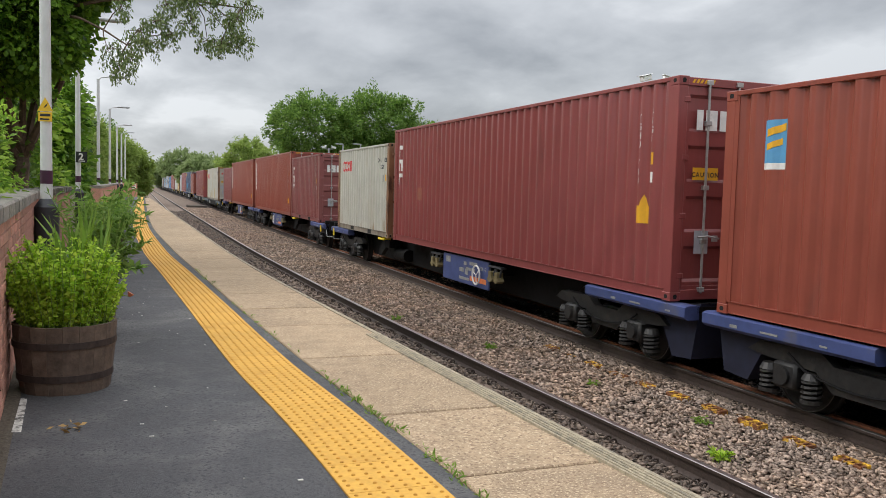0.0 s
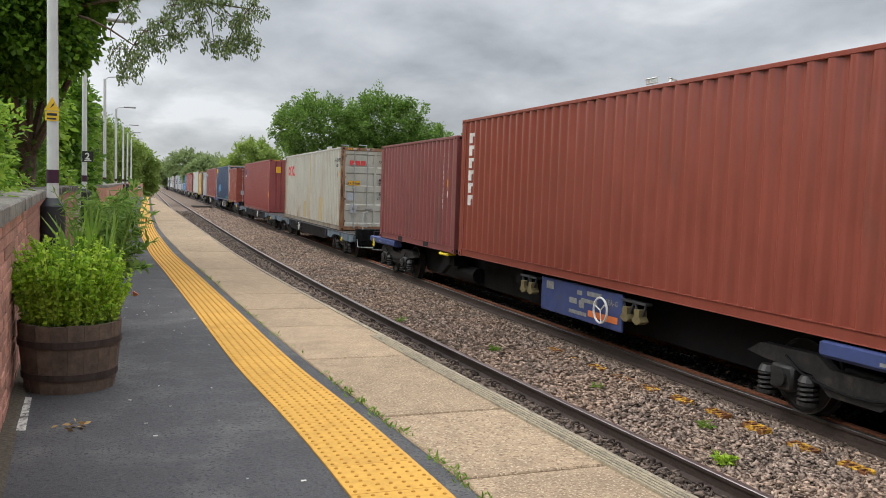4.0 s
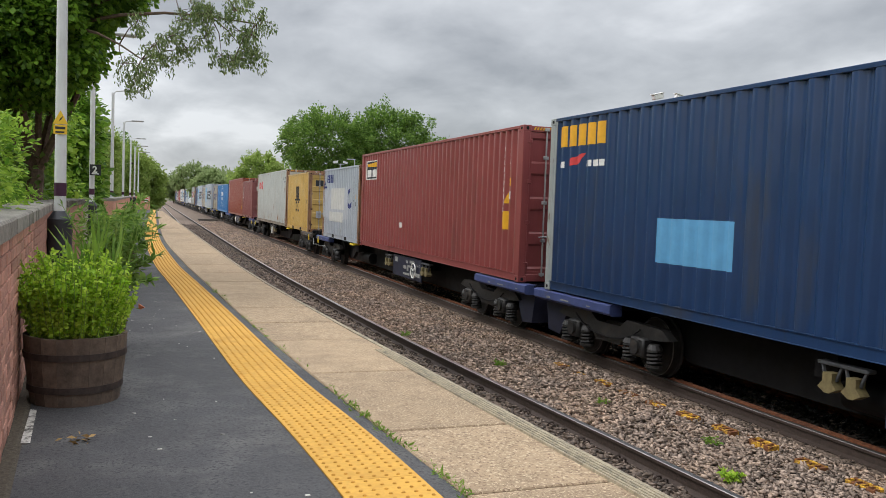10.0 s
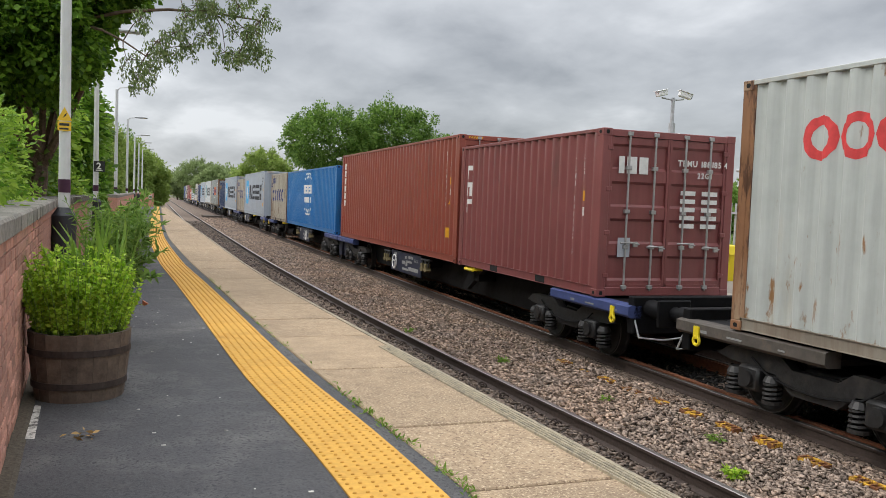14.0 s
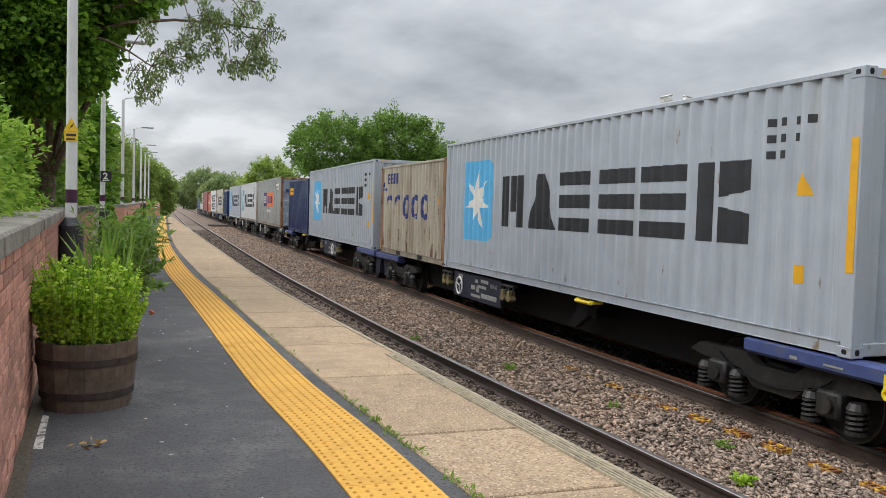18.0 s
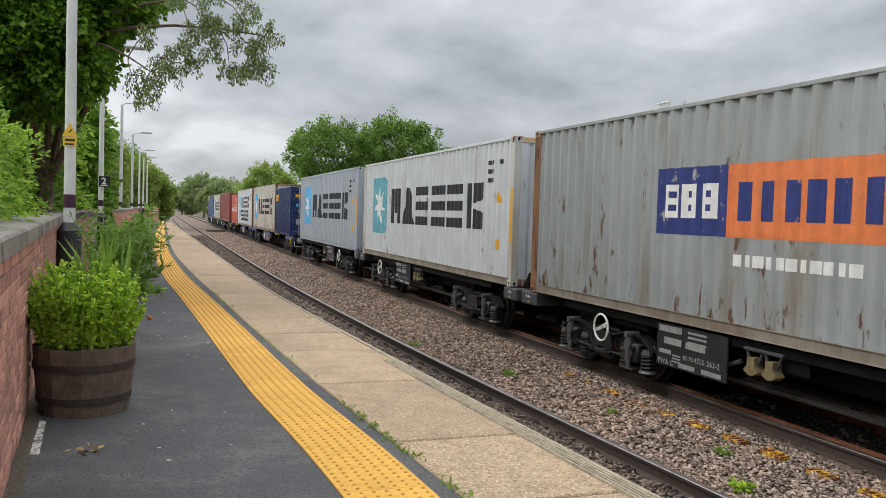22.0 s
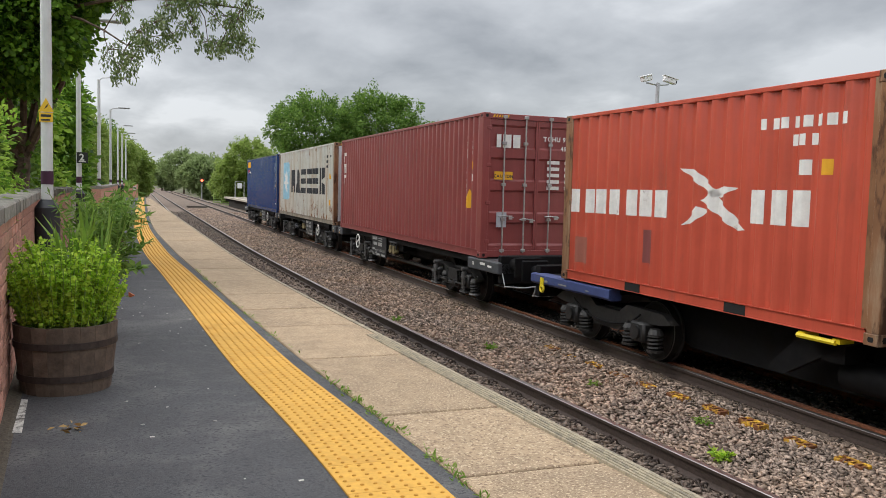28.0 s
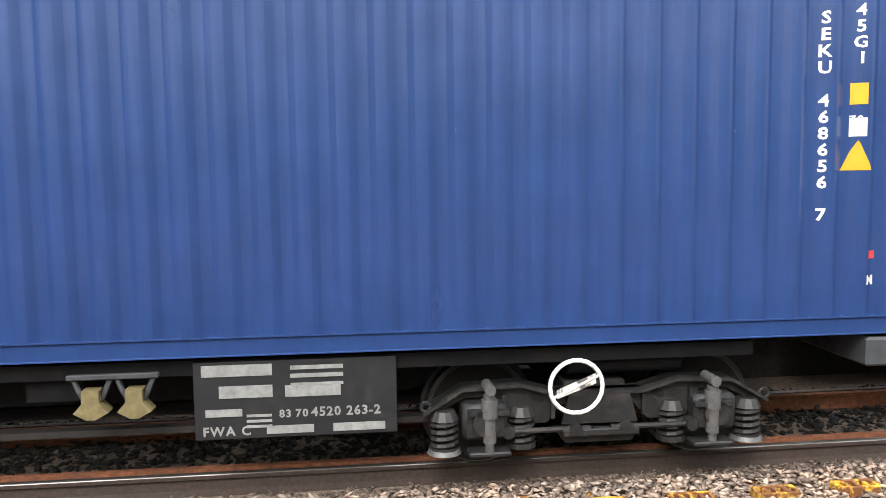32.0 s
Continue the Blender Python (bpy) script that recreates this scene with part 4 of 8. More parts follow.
def tree(label, base, height, crowns, leaf, material, seed, n_clumps=260, per=40, spread=0.5, r0=0.25, category="tree", name="tree", shell=0.55, wide=1.0):
    rng = np.random.default_rng(seed)
    t = thing(name, pose(*base), label, category)
    wob = [(rng.uniform(-0.2, 0.2) * i, rng.uniform(-0.2, 0.2) * i, height * i / 5) for i in range(5)]
    part("trunk", trunk(wob, r0, r0 * 0.45), BARK, t, smooth=True)
    vs = []
    for centre, radius, share in crowns:
        top = wob[-1]
        mid = [(top[0] + (centre[0] - top[0]) * f, top[1] + (centre[1] - top[1]) * f, height * 0.35 + (centre[2] - height * 0.35) * f) for f in (0, 0.5, 1.0)]
        mid[0] = (wob[2][0], wob[2][1], height * 0.38)
        part("limb", trunk(mid, r0 * 0.45, r0 * 0.12, 6), BARK, t)
        for k in range(4):
            a = Vector(centre) + Vector((rng.uniform(-0.7, 0.7) * radius[0], rng.uniform(-0.7, 0.7) * radius[1], rng.uniform(-0.3, 0.7) * radius[2]))
            part("branch", trunk([mid[1], mid[2], a], r0 * 0.16, r0 * 0.04, 5), BARK, t)
        p, d = clumps(rng, centre, radius, int(n_clumps * share), per, spread, shell)
        vs.append(leaves(p, d, leaf, rng, wide))
        p, d = clumps(rng, centre, [q * 0.86 for q in radius], int(n_clumps * share * 0.5), max(4, per // 3), spread * 1.2, 0.3)
        vs.append(leaves(p, d, leaf * 1.45, rng, wide))
    part("crown", leaf_mesh("crown", np.concatenate(vs), material), None, t)
    return t


# trees beyond the far track
tree("tall broad-leaved tree with a dark full crown", (17.0, 68, -1.4), 9.0, [((-3.0, 0, 7.4), (3.6, 3.4, 2.9), 0.3), ((3.0, 1, 7.9), (3.8, 3.4, 3.1), 0.35), ((1.0, 0.5, 4.4), (3.8, 3.6, 3.4), 0.30), ((7.5, 2, 5.6), (3.0, 3.0, 2.6), 0.2)],
     0.21, L_TREE, 11, 900, 70, 0.36, 0.4)
tree("broad-leaved tree behind the fence", (27.5, 74, -1.4), 7.0, [((-1.5, 0, 5.6), (3.6, 3.2, 2.8), 0.5), ((2.5, 0, 4.4), (3.0, 3.0, 3.0), 0.5)], 0.28, L_TREE, 12, 360, 60, 0.42, 0.3)
tree("rounded light green tree near the far platform end", (13.6, 104, -1.4), 7.2, [((0, 0, 5.6), (3.2, 3.0, 2.6), 0.5), ((-2.0, 2, 3.6), (2.2, 2.4, 2.4), 0.3), ((2.6, 0, 3.8), (2.4, 2.4, 2.4), 0.3)], 0.30, L_LIGHT, 13, 340, 60, 0.36, 0.2)
for i, (x, y, h, w, m) in enumerate([(11.5, 150, 6.8, 6, L_FAR), (15, 175, 8.0, 9, L_FAR), (13.0, 230, 11.4, 11, L_FAR), (24, 165, 8, 9, L_FAR), (9.0, 275, 9, 8, L_FAR), (33, 150, 8, 8, L_FAR), (18, 235, 9.6, 11, L_FAR), (13.5, 128, 4.2, 3.4, L_LIGHT), (19, 112, 5.6, 5, L_LIGHT), (42, 140, 8, 8, L_FAR)]):
    tree("distant railside woodland tree in soft green", (x, y, -1.4), h, [((0, 0, h * 0.62), (w * 0.55, w * 0.5, h * 0.36), 0.7), ((w * 0.35, 0, h * 0.35), (w * 0.45, w * 0.4, h * 0.3), 0.3)], 0.55 if y > 120 else 0.3, m, 40 + i, 300, 40, 0.6 if y > 120 else 0.3, 0.25)
for i, (x, y, h, w) in enumerate([(17.5, -3.4, 5.2, 3.2), (33, 42, 4.2, 6), (39, 37, 4.8, 6), (46, 32, 4.6, 6), (50, 22, 6.5, 6), (52, 10, 6, 6), (50, 0, 7, 7), (48, -12, 7, 7), (40, 47, 4.2, 6), (46, -26, 8, 8), (29, 54, 4.0, 5)]):
    tree("leafy hedge tree beyond the far fence", (x, y, -1.4), h, [((0, 0, h * 0.55), (w * 0.6, w * 0.55, h * 0.42), 1.0)], 0.15 if x < 20 else 0.42, L_TREE if i % 2 else L_LIGHT, 70 + i, 150 if x > 20 else 420, 40, 0.6 if x > 20 else 0.34, 0.22)

# shrubs and trees behind the brick wall
tree("maple tree overhanging the platform with dark lobed leaves", (-1.75, 14.6, -0.2), 5.0, [((-0.35, -0.7, 4.4), (1.5, 1.5, 1.35), 0.42), ((0.85, -0.6, 4.85), (0.85, 1.1, 0.85), 0.14), ((-1.5, -1.0, 3.7), (1.4, 1.6, 1.6), 0.36), ((0.35, -0.6, 3.75), (0.75, 0.9, 0.7), 0.12), ((0.2, 0.4, 5.6), (2.0, 2.0, 1.3), 0.3)],
     0.095, L_MAPLE, 21, 800, 74, 0.16, 0.17, wide=1.6)
rng = np.random.default_rng(5)
overhang = thing("overhanging_branch", pose(-1.75, 14.6, -0.2), "grey-green fine-leaved branch reaching over the platform", "tree")
SPRAYS = [(0.0449, 0.1723), (0.0638, 0.2079), (0.0845, 0.1695), (0.0948, 0.1586), (0.1143, 0.1896), (0.1275, 0.2082), (0.125, 0.1735), (0.1039, 0.1988), (0.0195, 0.1564), (0.0008, 0.1414),
          (-0.0099, 0.1289), (-0.0242, 0.149), (0.0287, 0.1806), (0.0505, 0.2164), (0.0701, 0.2187), (0.0379, 0.2016), (0.0642, 0.1877), (0.0968, 0.215), (0.0098, 0.1688), (0.1113, 0.1756),
          (0.02, 0.235), (0.05, 0.24), (0.08, 0.245), (0.11, 0.24), (-0.01, 0.20)]
BOUGHS = []
for tip in ((3.2, -2.7, 4.05), (2.6, -2.5, 4.55), (1.7, -2.5, 3.45)):
    st = Vector((0.2, -0.6, 4.0))
    lm = [tuple(st.lerp(Vector(tip), f) + Vector((0, 0, 0.22 * math.sin(math.pi * f)))) for f in (0, 0.2, 0.4, 0.6, 0.8, 1.0)]
    BOUGHS.append(lm[2:])
    part("limb", trunk(lm, 0.035, 0.010, 6), BARK, overhang)
vs = []
for k, (u, w) in enumerate(SPRAYS):
    c = Vector((u * 12.0 + 1.75, -2.6 + rng.uniform(-0.35, 0.35), 1.60 + w * 12.0))
    near = min((q for lm in BOUGHS for q in lm), key=lambda q: (Vector(q) - c).length + (0.25 if q[0] > c.x else 0))
    part("branch", trunk([near, tuple((Vector(near) + c) / 2 + Vector((rng.uniform(-0.05, 0.05), 0, 0.05))), tuple(c)], 0.010, 0.004, 5), BARK, overhang)
    n = 9
    cc = np.array(c) + ball(rng, (n, 3)) * np.array([0.20, 0.3, 0.15])
    for q in cc:
        part("twig", trunk([tuple(c), tuple(q)], 0.005, 0.003, 4), BARK, overhang)
    p = (cc[:, None] + ball(rng, (n, 34, 3)) * np.array([0.07, 0.09, 0.11]) - np.array([0, 0, 0.04])).reshape(-1, 3)
    vs.append(leaves(p, np.tile([0.15, 0, -1.0], (len(p), 1)), 0.055, rng, 0.7))
part("foliage", leaf_mesh("foliage", np.concatenate(vs), L_WILLOW), None, overhang)
shr = [(-1.75, 5.2, 1.2, 1.3, 1.5), (-1.9, 7.0, 1.4, 1.5, 1.8), (-2.2, 9.2, 1.4, 1.8, 1.7), (-1.75, 6.0, 1.5, 1.1, 1.3)]
for i, (x, y, z, r, h) in enumerate(shr):
    rr = np.random.default_rng(90 + i)
    s = thing("laurel_shrub", pose(x, y, 0), "glossy green laurel shrub behind the brick wall", "shrub", "shrubs behind the wall")
    for k in range(7):
        a = rr.uniform(-1, 1, 3) * np.array([0.6, 0.8, 0.5]) * r
        part("stem", trunk([(0, 0, -0.2), (a[0] * 0.5, a[1] * 0.5, z * 0.6), (a[0], a[1], z + a[2])], 0.03, 0.008, 5), BARK, s)
    p, d = clumps(rr, (0, 0, z), (r * 0.62, r, h * 0.75), 300, 80, 0.12, 0.35)
    part("foliage", leaf_mesh("foliage", leaves(p, d, 0.072, rr, 0.75), L_SHRUB), None, s)
for i, (x, y, h, w, m) in enumerate([(-3.2, 16, 5.6, 2.6, L_TREE), (-3.0, 21, 5.0, 2.4, L_SHRUB), (-4.0, 27, 6.8, 3.0, L_MAPLE), (-3.2, 33, 6.2, 2.6, L_MAPLE), (-3.7, 40, 6.6, 2.4, L_TREE), (-4.0, 48, 6.8, 2.6, L_TREE), (-4.0, 58, 7.0, 2.8, L_LIGHT), (-3.7, 70, 7.4, 3.0, L_LIGHT),
                                     (-1.3, 93, 6.6, 3.2, L_LIGHT), (0.5, 96, 5.2, 2.6, L_LIGHT), (-3.0, 104, 8.6, 4.0, L_TREE), (-6.5, 18, 8.5, 4.0, L_MAPLE)]):
    tree("leafy tree lining the back of the platform, some added unseen", (x, y, -0.4), h, [((0, 0, h * 0.66), (w * 0.62, w * 0.75, h * 0.34), 0.6), ((0.2, 0, h * 0.32), (w * 0.55, w * 0.7, h * 0.28), 0.4)],
         0.16 if y < 30 else 0.26, m, 120 + i, 230, 46, 0.24 if y < 30 else 0.36, 0.16)


# row added out of view so the container sides mirror dark foliage
for i, (x, y, h) in enumerate([(-3.4, 1.0, 4.2), (-3.6, -4.0, 4.6), (-3.4, -9.5, 5.0), (-3.8, -15, 5.2), (-3.6, -21, 5.0), (-3.8, -28, 5.5), (-3.8, -36, 6.0)]):
    tree("leafy tree lining the back of the platform, some added unseen", (x, y, -0.4), h, [((0, 0, h * 0.6), (1.5, 2.9, h * 0.40), 0.6), ((0.2, 0, h * 0.28), (1.4, 2.9, h * 0.26), 0.4)], 0.24, L_MAPLE, 160 + i, 130, 40, 0.34, 0.14)


# barrels and planters
def barrel(x, y, r=0.345, h=0.50, label="weathered oak half-barrel planter with rusty hoops"):
    b = thing("barrel_planter", pose(x, y, 0.0, 0, 0, random.uniform(0, 360)), label, "planter", "planters along the wall")
    n = 20
    prof = lambda z: r * (0.86 + 0.14 * min(1.0, z / h) + 0.02 * math.sin(math.pi * z / h))
    for i in range(n):
        a0, a1 = 2 * math.pi * (i + 0.008) / n, 2 * math.pi * (i + 0.992) / n
        zs = [0, 0.12 * h / 0.5, 0.3 * h / 0.5, h - random.uniform(0, 0.006)]
        vs, fs = [], []
        for z in zs:
            for q, a in ((prof(z), a0), (prof(z), a1), (prof(z) - 0.028, a1), (prof(z) - 0.028, a0)):
                vs.append((q * math.cos(a), q * math.sin(a), z))
        for k in range(3):
            for j in range(4):
                fs.append((k * 4 + j, k * 4 + (j + 1) % 4, k * 4 + 4 + (j + 1) % 4, k * 4 + 4 + j))
        fs += [(0, 1, 2, 3), (12, 15, 14, 13)]
        part("stave", G().add(vs, fs), OAK, b)
    for z in (0.12 * h / 0.5, 0.36 * h / 0.5):
        g = G()
        m = 32
        vs = [(q * math.cos(2 * math.pi * i / m), q * math.sin(2 * math.pi * i / m), zz) for q, zz in ((prof(z) + 0.001, z - 0.022), (prof(z) + 0.006, z - 0.022), (prof(z) + 0.007, z + 0.022), (prof(z) + 0.001, z + 0.022)) for i in range(m)]
        g.add(vs, [(k * m + i, k * m + (i + 1) % m, ((k + 1) % 4) * m + (i + 1) % m, ((k + 1) % 4) * m + i) for k in range(4) for i in range(m)])
        part("hoop", g, HOOP, b, "flat rusted iron hoop")
    part("soil", G().cyl((0, 0, h - 0.09), (0, 0, h - 0.05), prof(h - 0.06) - 0.03, n=20), SOIL, b)
    return b


def stalks(rng, t, n, x0, y0, z0, r, height, lean, leaf, size, material, per=16, wide=1.0, curl=0.25, dome=0.0):
    """Leafy stems fanning out of a pot; stems and leaves in two parts."""
    g, vs = G(), []
    for i in range(n):
        a, q = rng.uniform(0, 2 * math.pi), r * math.sqrt(rng.random())
        b = np.array([x0 + q * math.cos(a), y0 + q * math.sin(a), z0])
        hgt = height * rng.uniform(0.65, 1.1) * (1 - dome * (q / r) ** 2)
        o = np.array([math.cos(a) * lean * rng.uniform(0.2, 1.2), math.sin(a) * lean * rng.uniform(0.2, 1.2), 1.0])
        pts = [b + o * hgt * f + np.array([o[0], o[1], -0.6]) * curl * hgt * f * f for f in (0, 0.35, 0.7, 1.0)]
        for p, w in zip(pts, pts[1:]):
            g.cyl(p, w, 0.0028, n=4, caps=False)
        f = rng.uniform(0.15, 1.0, per)
        p = np.array([np.interp(f, (0, 0.35, 0.7, 1.0), [q_[k] for q_ in pts]) for k in range(3)]).T
        d = rng.normal(size=(per, 3)) * np.array([1, 1, 0.4]) + np.array([0, 0, 0.3])
        vs.append(leaves(p, d, size, rng, wide))
    part("stem", g, STEM, t, kind="stuff")
    part("foliage", leaf_mesh("foliage", np.concatenate(vs), material), None, t, kind="stuff")


barrel(-0.42, 6.13, 0.33, 0.46)
rng = np.random.default_rng(31)
mint = thing("mint_plant", pose(-0.42, 6.13, 0.40), "bushy bright green mint plant filling the barrel", "plant")
stalks(rng, mint, 430, 0, 0, 0, 0.275, 0.66, 0.27, None, 0.033, L_MINT, 60, 1.2, 0.16, 0.40)
blade = thing("iris_plant", pose(-0.30, 6.22, 0.40), "clump of long green iris blades in a barrel", "plant")
g, vs = G(), []
for i in range(46):
    a = rng.uniform(0, 2 * math.pi)
    d = np.array([math.cos(a), math.sin(a), 0]) * rng.uniform(0.1, 0.55)
    L = rng.uniform(0.7, 1.08)
    b0 = np.array([rng.uniform(-0.14, 0.16), rng.uniform(-0.1, 0.12), 0])
    s = np.array([-math.sin(a), math.cos(a), 0]) * rng.uniform(0.012, 0.02)
    pts = [b0 + (d * f + np.array([0, 0, 1 - 0.35 * f * np.linalg.norm(d) * 2])) * L * f for f in (0, 0.4, 0.75, 1)]
    for k in range(3):
        w0, w1 = (1, 1, 0.75)[k], (1, 0.75, 0.08)[k]
        vs += [pts[k] - s * w0, pts[k] + s * w0, pts[k + 1] + s * w1, pts[k + 1] - s * w1]
part("foliage", leaf_mesh("foliage", np.array(vs), L_GRASS), None, blade, kind="stuff")
barrel(-0.44, 8.05, 0.33, 0.44, "weathered half-barrel planter hidden by foliage")
shrub2 = thing("tall_leafy_plant", pose(-0.25, 8.05, 0.40), "tall arching dark-leaved plant in a barrel", "plant")
stalks(rng, shrub2, 36, 0, 0, 0, 0.12, 1.02, 0.26, None, 0.10, L_FERN, 38, 0.42, 0.2)
g, vs = G(), []
for tip, zz in (((0.40, 0.0, 0.47), 0.36), ((0.24, 0.3, 1.0), 0.62), ((0.33, 0.3, 0.2), 0.2)):
    pts = [(0, 0, 0.1), (tip[0] * 0.5, tip[1] * 0.5, zz), tip]
    g.tube(pts, 0.007, 5)
    f = rng.uniform(0.3, 1.0, 44)
    p = np.array([np.interp(f, (0, 0.5, 1), [q[k] for q in pts]) for k in range(3)]).T
    vs.append(leaves(p, rng.normal(size=(44, 3)) * 0.8 + np.array(tip), 0.10, rng, 0.75))
part("side_branch", g, STEM, shrub2, "arching side branches", kind="stuff")
part("branch_foliage", leaf_mesh("branch_foliage", np.concatenate(vs), L_FERN), None, shrub2, kind="stuff")
for i, (x, y) in enumerate([(-0.45, 17.0), (-0.50, 14.0), (-0.66, 20.0), (-0.75, 27.0), (-0.8, 43.5), (-0.85, 33.0)]):
    barrel(x, y, 0.32, 0.42, "dark wooden tub planter on the platform")
    rr = np.random.default_rng(200 + i)
    pl = thing("potted_plant", pose(x, y, 0.38), "leafy green plant spilling from a tub", "plant", "potted plants")
    stalks(rr, pl, 34, 0, 0, 0, 0.26, 0.55, 0.6, None, 0.085, L_FERN if i % 2 == 0 else L_SHRUB, 20, 0.9)
fl = thing("fallen_flower", pose(-0.02, 8.3, 0.33), "small orange flower on a stem by the tubs", "plant")
part("petals", G().cyl((0, 0, 0), (0.02, 0, 0.03), 0.012, 0.035, 7), FLOWER, fl)
part("stalk", G().tube([(-0.25, 0.1, -0.2), (-0.1, 0.05, 0.02), (0, 0, 0)], 0.004, 4), STEM, fl)

# weeds in the paving joints and the ballast
rng = np.random.default_rng(77)
vs = []
for y in np.concatenate([rng.uniform(2.6, 5.6, 70), rng.uniform(5, 14, 46)]):
    x = slab_x(y) + rng.uniform(-0.018, 0.02)
    k = rng.integers(3, 9)
    p = np.column_stack([x + rng.normal(scale=0.014, size=k), y + rng.normal(scale=0.03, size=k), np.full(k, 0.004)])
    vs.append(leaves(p, np.column_stack([rng.normal(scale=0.7, size=k), rng.normal(scale=0.7, size=k), rng.uniform(0.4, 1, k)]), rng.uniform(0.025, 0.05), rng, 0.5))
tagged(new("joint_weeds", leaf_mesh("joint_weeds", np.concatenate(vs), L_GRASS)), "thin green weeds growing in the paving joint", "weeds", kind="stuff")
for i, (x, y, s, n) in enumerate([(5.14, 6.1, 0.055, 24), (5.7, 7.1, 0.05, 12), (5.2, 11.5, 0.05, 14), (5.5, 9.0, 0.045, 9), (4.6, 14.5, 0.05, 12)]):
    w = thing("weed", pose(x, y, -1.03), "small green weed growing through the ballast", "plant", "ballast weeds")
    rr = np.random.default_rng(300 + i)
    stalks(rr, w, n, 0, 0, 0, 0.05, s * 1.9, 0.6, None, s, L_MINT if i == 0 else L_GRASS, 7, 0.9)
grass = []
for (x0, x1, y0, y1, n) in ((13.2, 24, 4, 50, 9000), (12.5, 20, -20, 4, 3000)):
    p = np.column_stack([rng.uniform(x0, x1, n), rng.uniform(y0, y1, n), np.full(n, -0.5)])
    grass.append(leaves(p, np.column_stack([rng.normal(scale=0.3, size=n), rng.normal(scale=0.3, size=n), np.ones(n)]), 1.0, rng, 0.16))
tagged(new("tall_grass", leaf_mesh("tall_grass", np.concatenate(grass), L_LIGHT)), "tall pale grass behind the far fence", "grass", kind="stuff")
bank = G().sweep([(3.6, -1.4), (3.6, -0.35), (30, -0.5), (34, -1.4)], fedge, span(-45, 79, 4))
tagged(new("grass_bank", bank.mesh("grass_bank", GRASS_GROUND)), "grassy bank behind the far platform", kind="structure")
litter = G()
for i in range(70):
    x, y = rng.uniform(-0.45, 0.95), rng.uniform(3.3, 12)
    s = rng.uniform(0.006, 0.016)
    a = rng.uniform(0, math.pi)
    litter.box(x, x + s * 1.6, y, y + s, 0.001, 0.004)
tagged(new("litter", litter.mesh("litter", WHITE_PAINT)), "tiny pale scraps scattered on the tarmac", "litter", kind="stuff")
dead = thing("dry_leaf", pose(-0.33, 5.05, 0.0), "curled dry brown leaf sprig on the tarmac", "leaf")
part("sprig", leaf_mesh("sprig", leaves(rng.normal(scale=0.03, size=(16, 3)) * np.array([1, 1, 0.3]) + np.array([0, 0, 0.02]), rng.normal(size=(16, 3)) * np.array([1, 1, 0.3]), 0.06, rng, 0.6), DEAD), None, dead)

# ---------------------------------------------------------------- platform furniture
def flat_text(parent, body, size, m, material, name="lettering", label=""):
    g = G()
    for t in lettering(body, size):
        g.add([(x, y, 0) for x, y in t], [(0, 1, 2)])
    ob = part(name, g.mesh(name, material, fix=False), None, parent, label)
    ob.matrix_basis = m
    return ob


LAMPS = [(-0.0863, 11.0), (-0.0544, 23.5), (-0.0337, 36.0), (-0.0219, 50.5), (-0.0143, 66.0), (-0.0098, 76.0), (-0.0059, 87.0)]
for i, (ratio, y) in enumerate(LAMPS):
    x = ratio * y
    lp = thing("lamp_post", pose(x, y, 0), "tall white platform lamp post with a black foot and purple band", "lamp post", "platform lamp posts")
    part("post", G().cyl((0, 0, 1.1), (0, 0, 5.45), 0.068, 0.055, 16), POST_WHITE, lp, smooth=True)
    part("foot", G().cyl((0, 0, 0), (0, 0, 1.08), 0.14, n=18).cyl((0, 0, 1.08), (0, 0, 1.18), 0.14, 0.072, 18), BLACK, lp, "black sleeve", smooth=True)
    part("band", G().cyl((0, 0, 1.36), (0, 0, 1.52), 0.0705, n=16), PURPLE, lp, "dark purple band", smooth=True)
    part("arm", G().tube([(0, 0, 5.4), (0.12, 0, 5.52), (0.45, 0, 5.56)], 0.025, 8), POST_WHITE, lp)
    part("lantern", G().box(0.40, 1.05, -0.11, 0.11, 5.53, 5.62, 0.03), GALV, lp, "flat grey lantern")
    if i == 0:
        wz = 2.22
        part("warning_sign", G().prism([(-0.085, wz), (0.085, wz), (0.0, wz + 0.165)], "y", -0.079, -0.074), SIGN_YELLOW, lp, "yellow triangular warning sign")
        part("sign_bolt", G().prism([(-0.02, wz + 0.03), (0.0, wz + 0.07), (0.03, wz + 0.10), (0.015, wz + 0.06)], "y", -0.081, -0.0795), BLACK, lp, "black flash shape")
        part("sign_plate", G().box(-0.075, 0.075, -0.079, -0.074, wz - 0.12, wz - 0.01), SIGN_YELLOW, lp, "yellow plate")
        part("sign_text", G().box(-0.055, 0.055, -0.081, -0.0795, wz - 0.06, wz - 0.03).box(-0.055, 0.045, -0.081, -0.0795, wz - 0.105, wz - 0.085), BLACK, lp, "dark bars of unreadable writing")
    if i == 1:
        sp = part("number_plate_sign", G().box(-0.05, 0.22, -0.085, -0.075, 1.87, 2.15), BLACK, lp, "black platform number sign")
        flat_text(sp, "2", 0.24, pose(0.085, -0.087, 1.94, 90, 0, 0), SIGN_WHITE, "numeral", "white number 2")
        part("sub_text", G().box(0.0, 0.17, -0.088, -0.086, 1.895, 1.92), SIGN_WHITE, sp, "bar of unreadable writing")

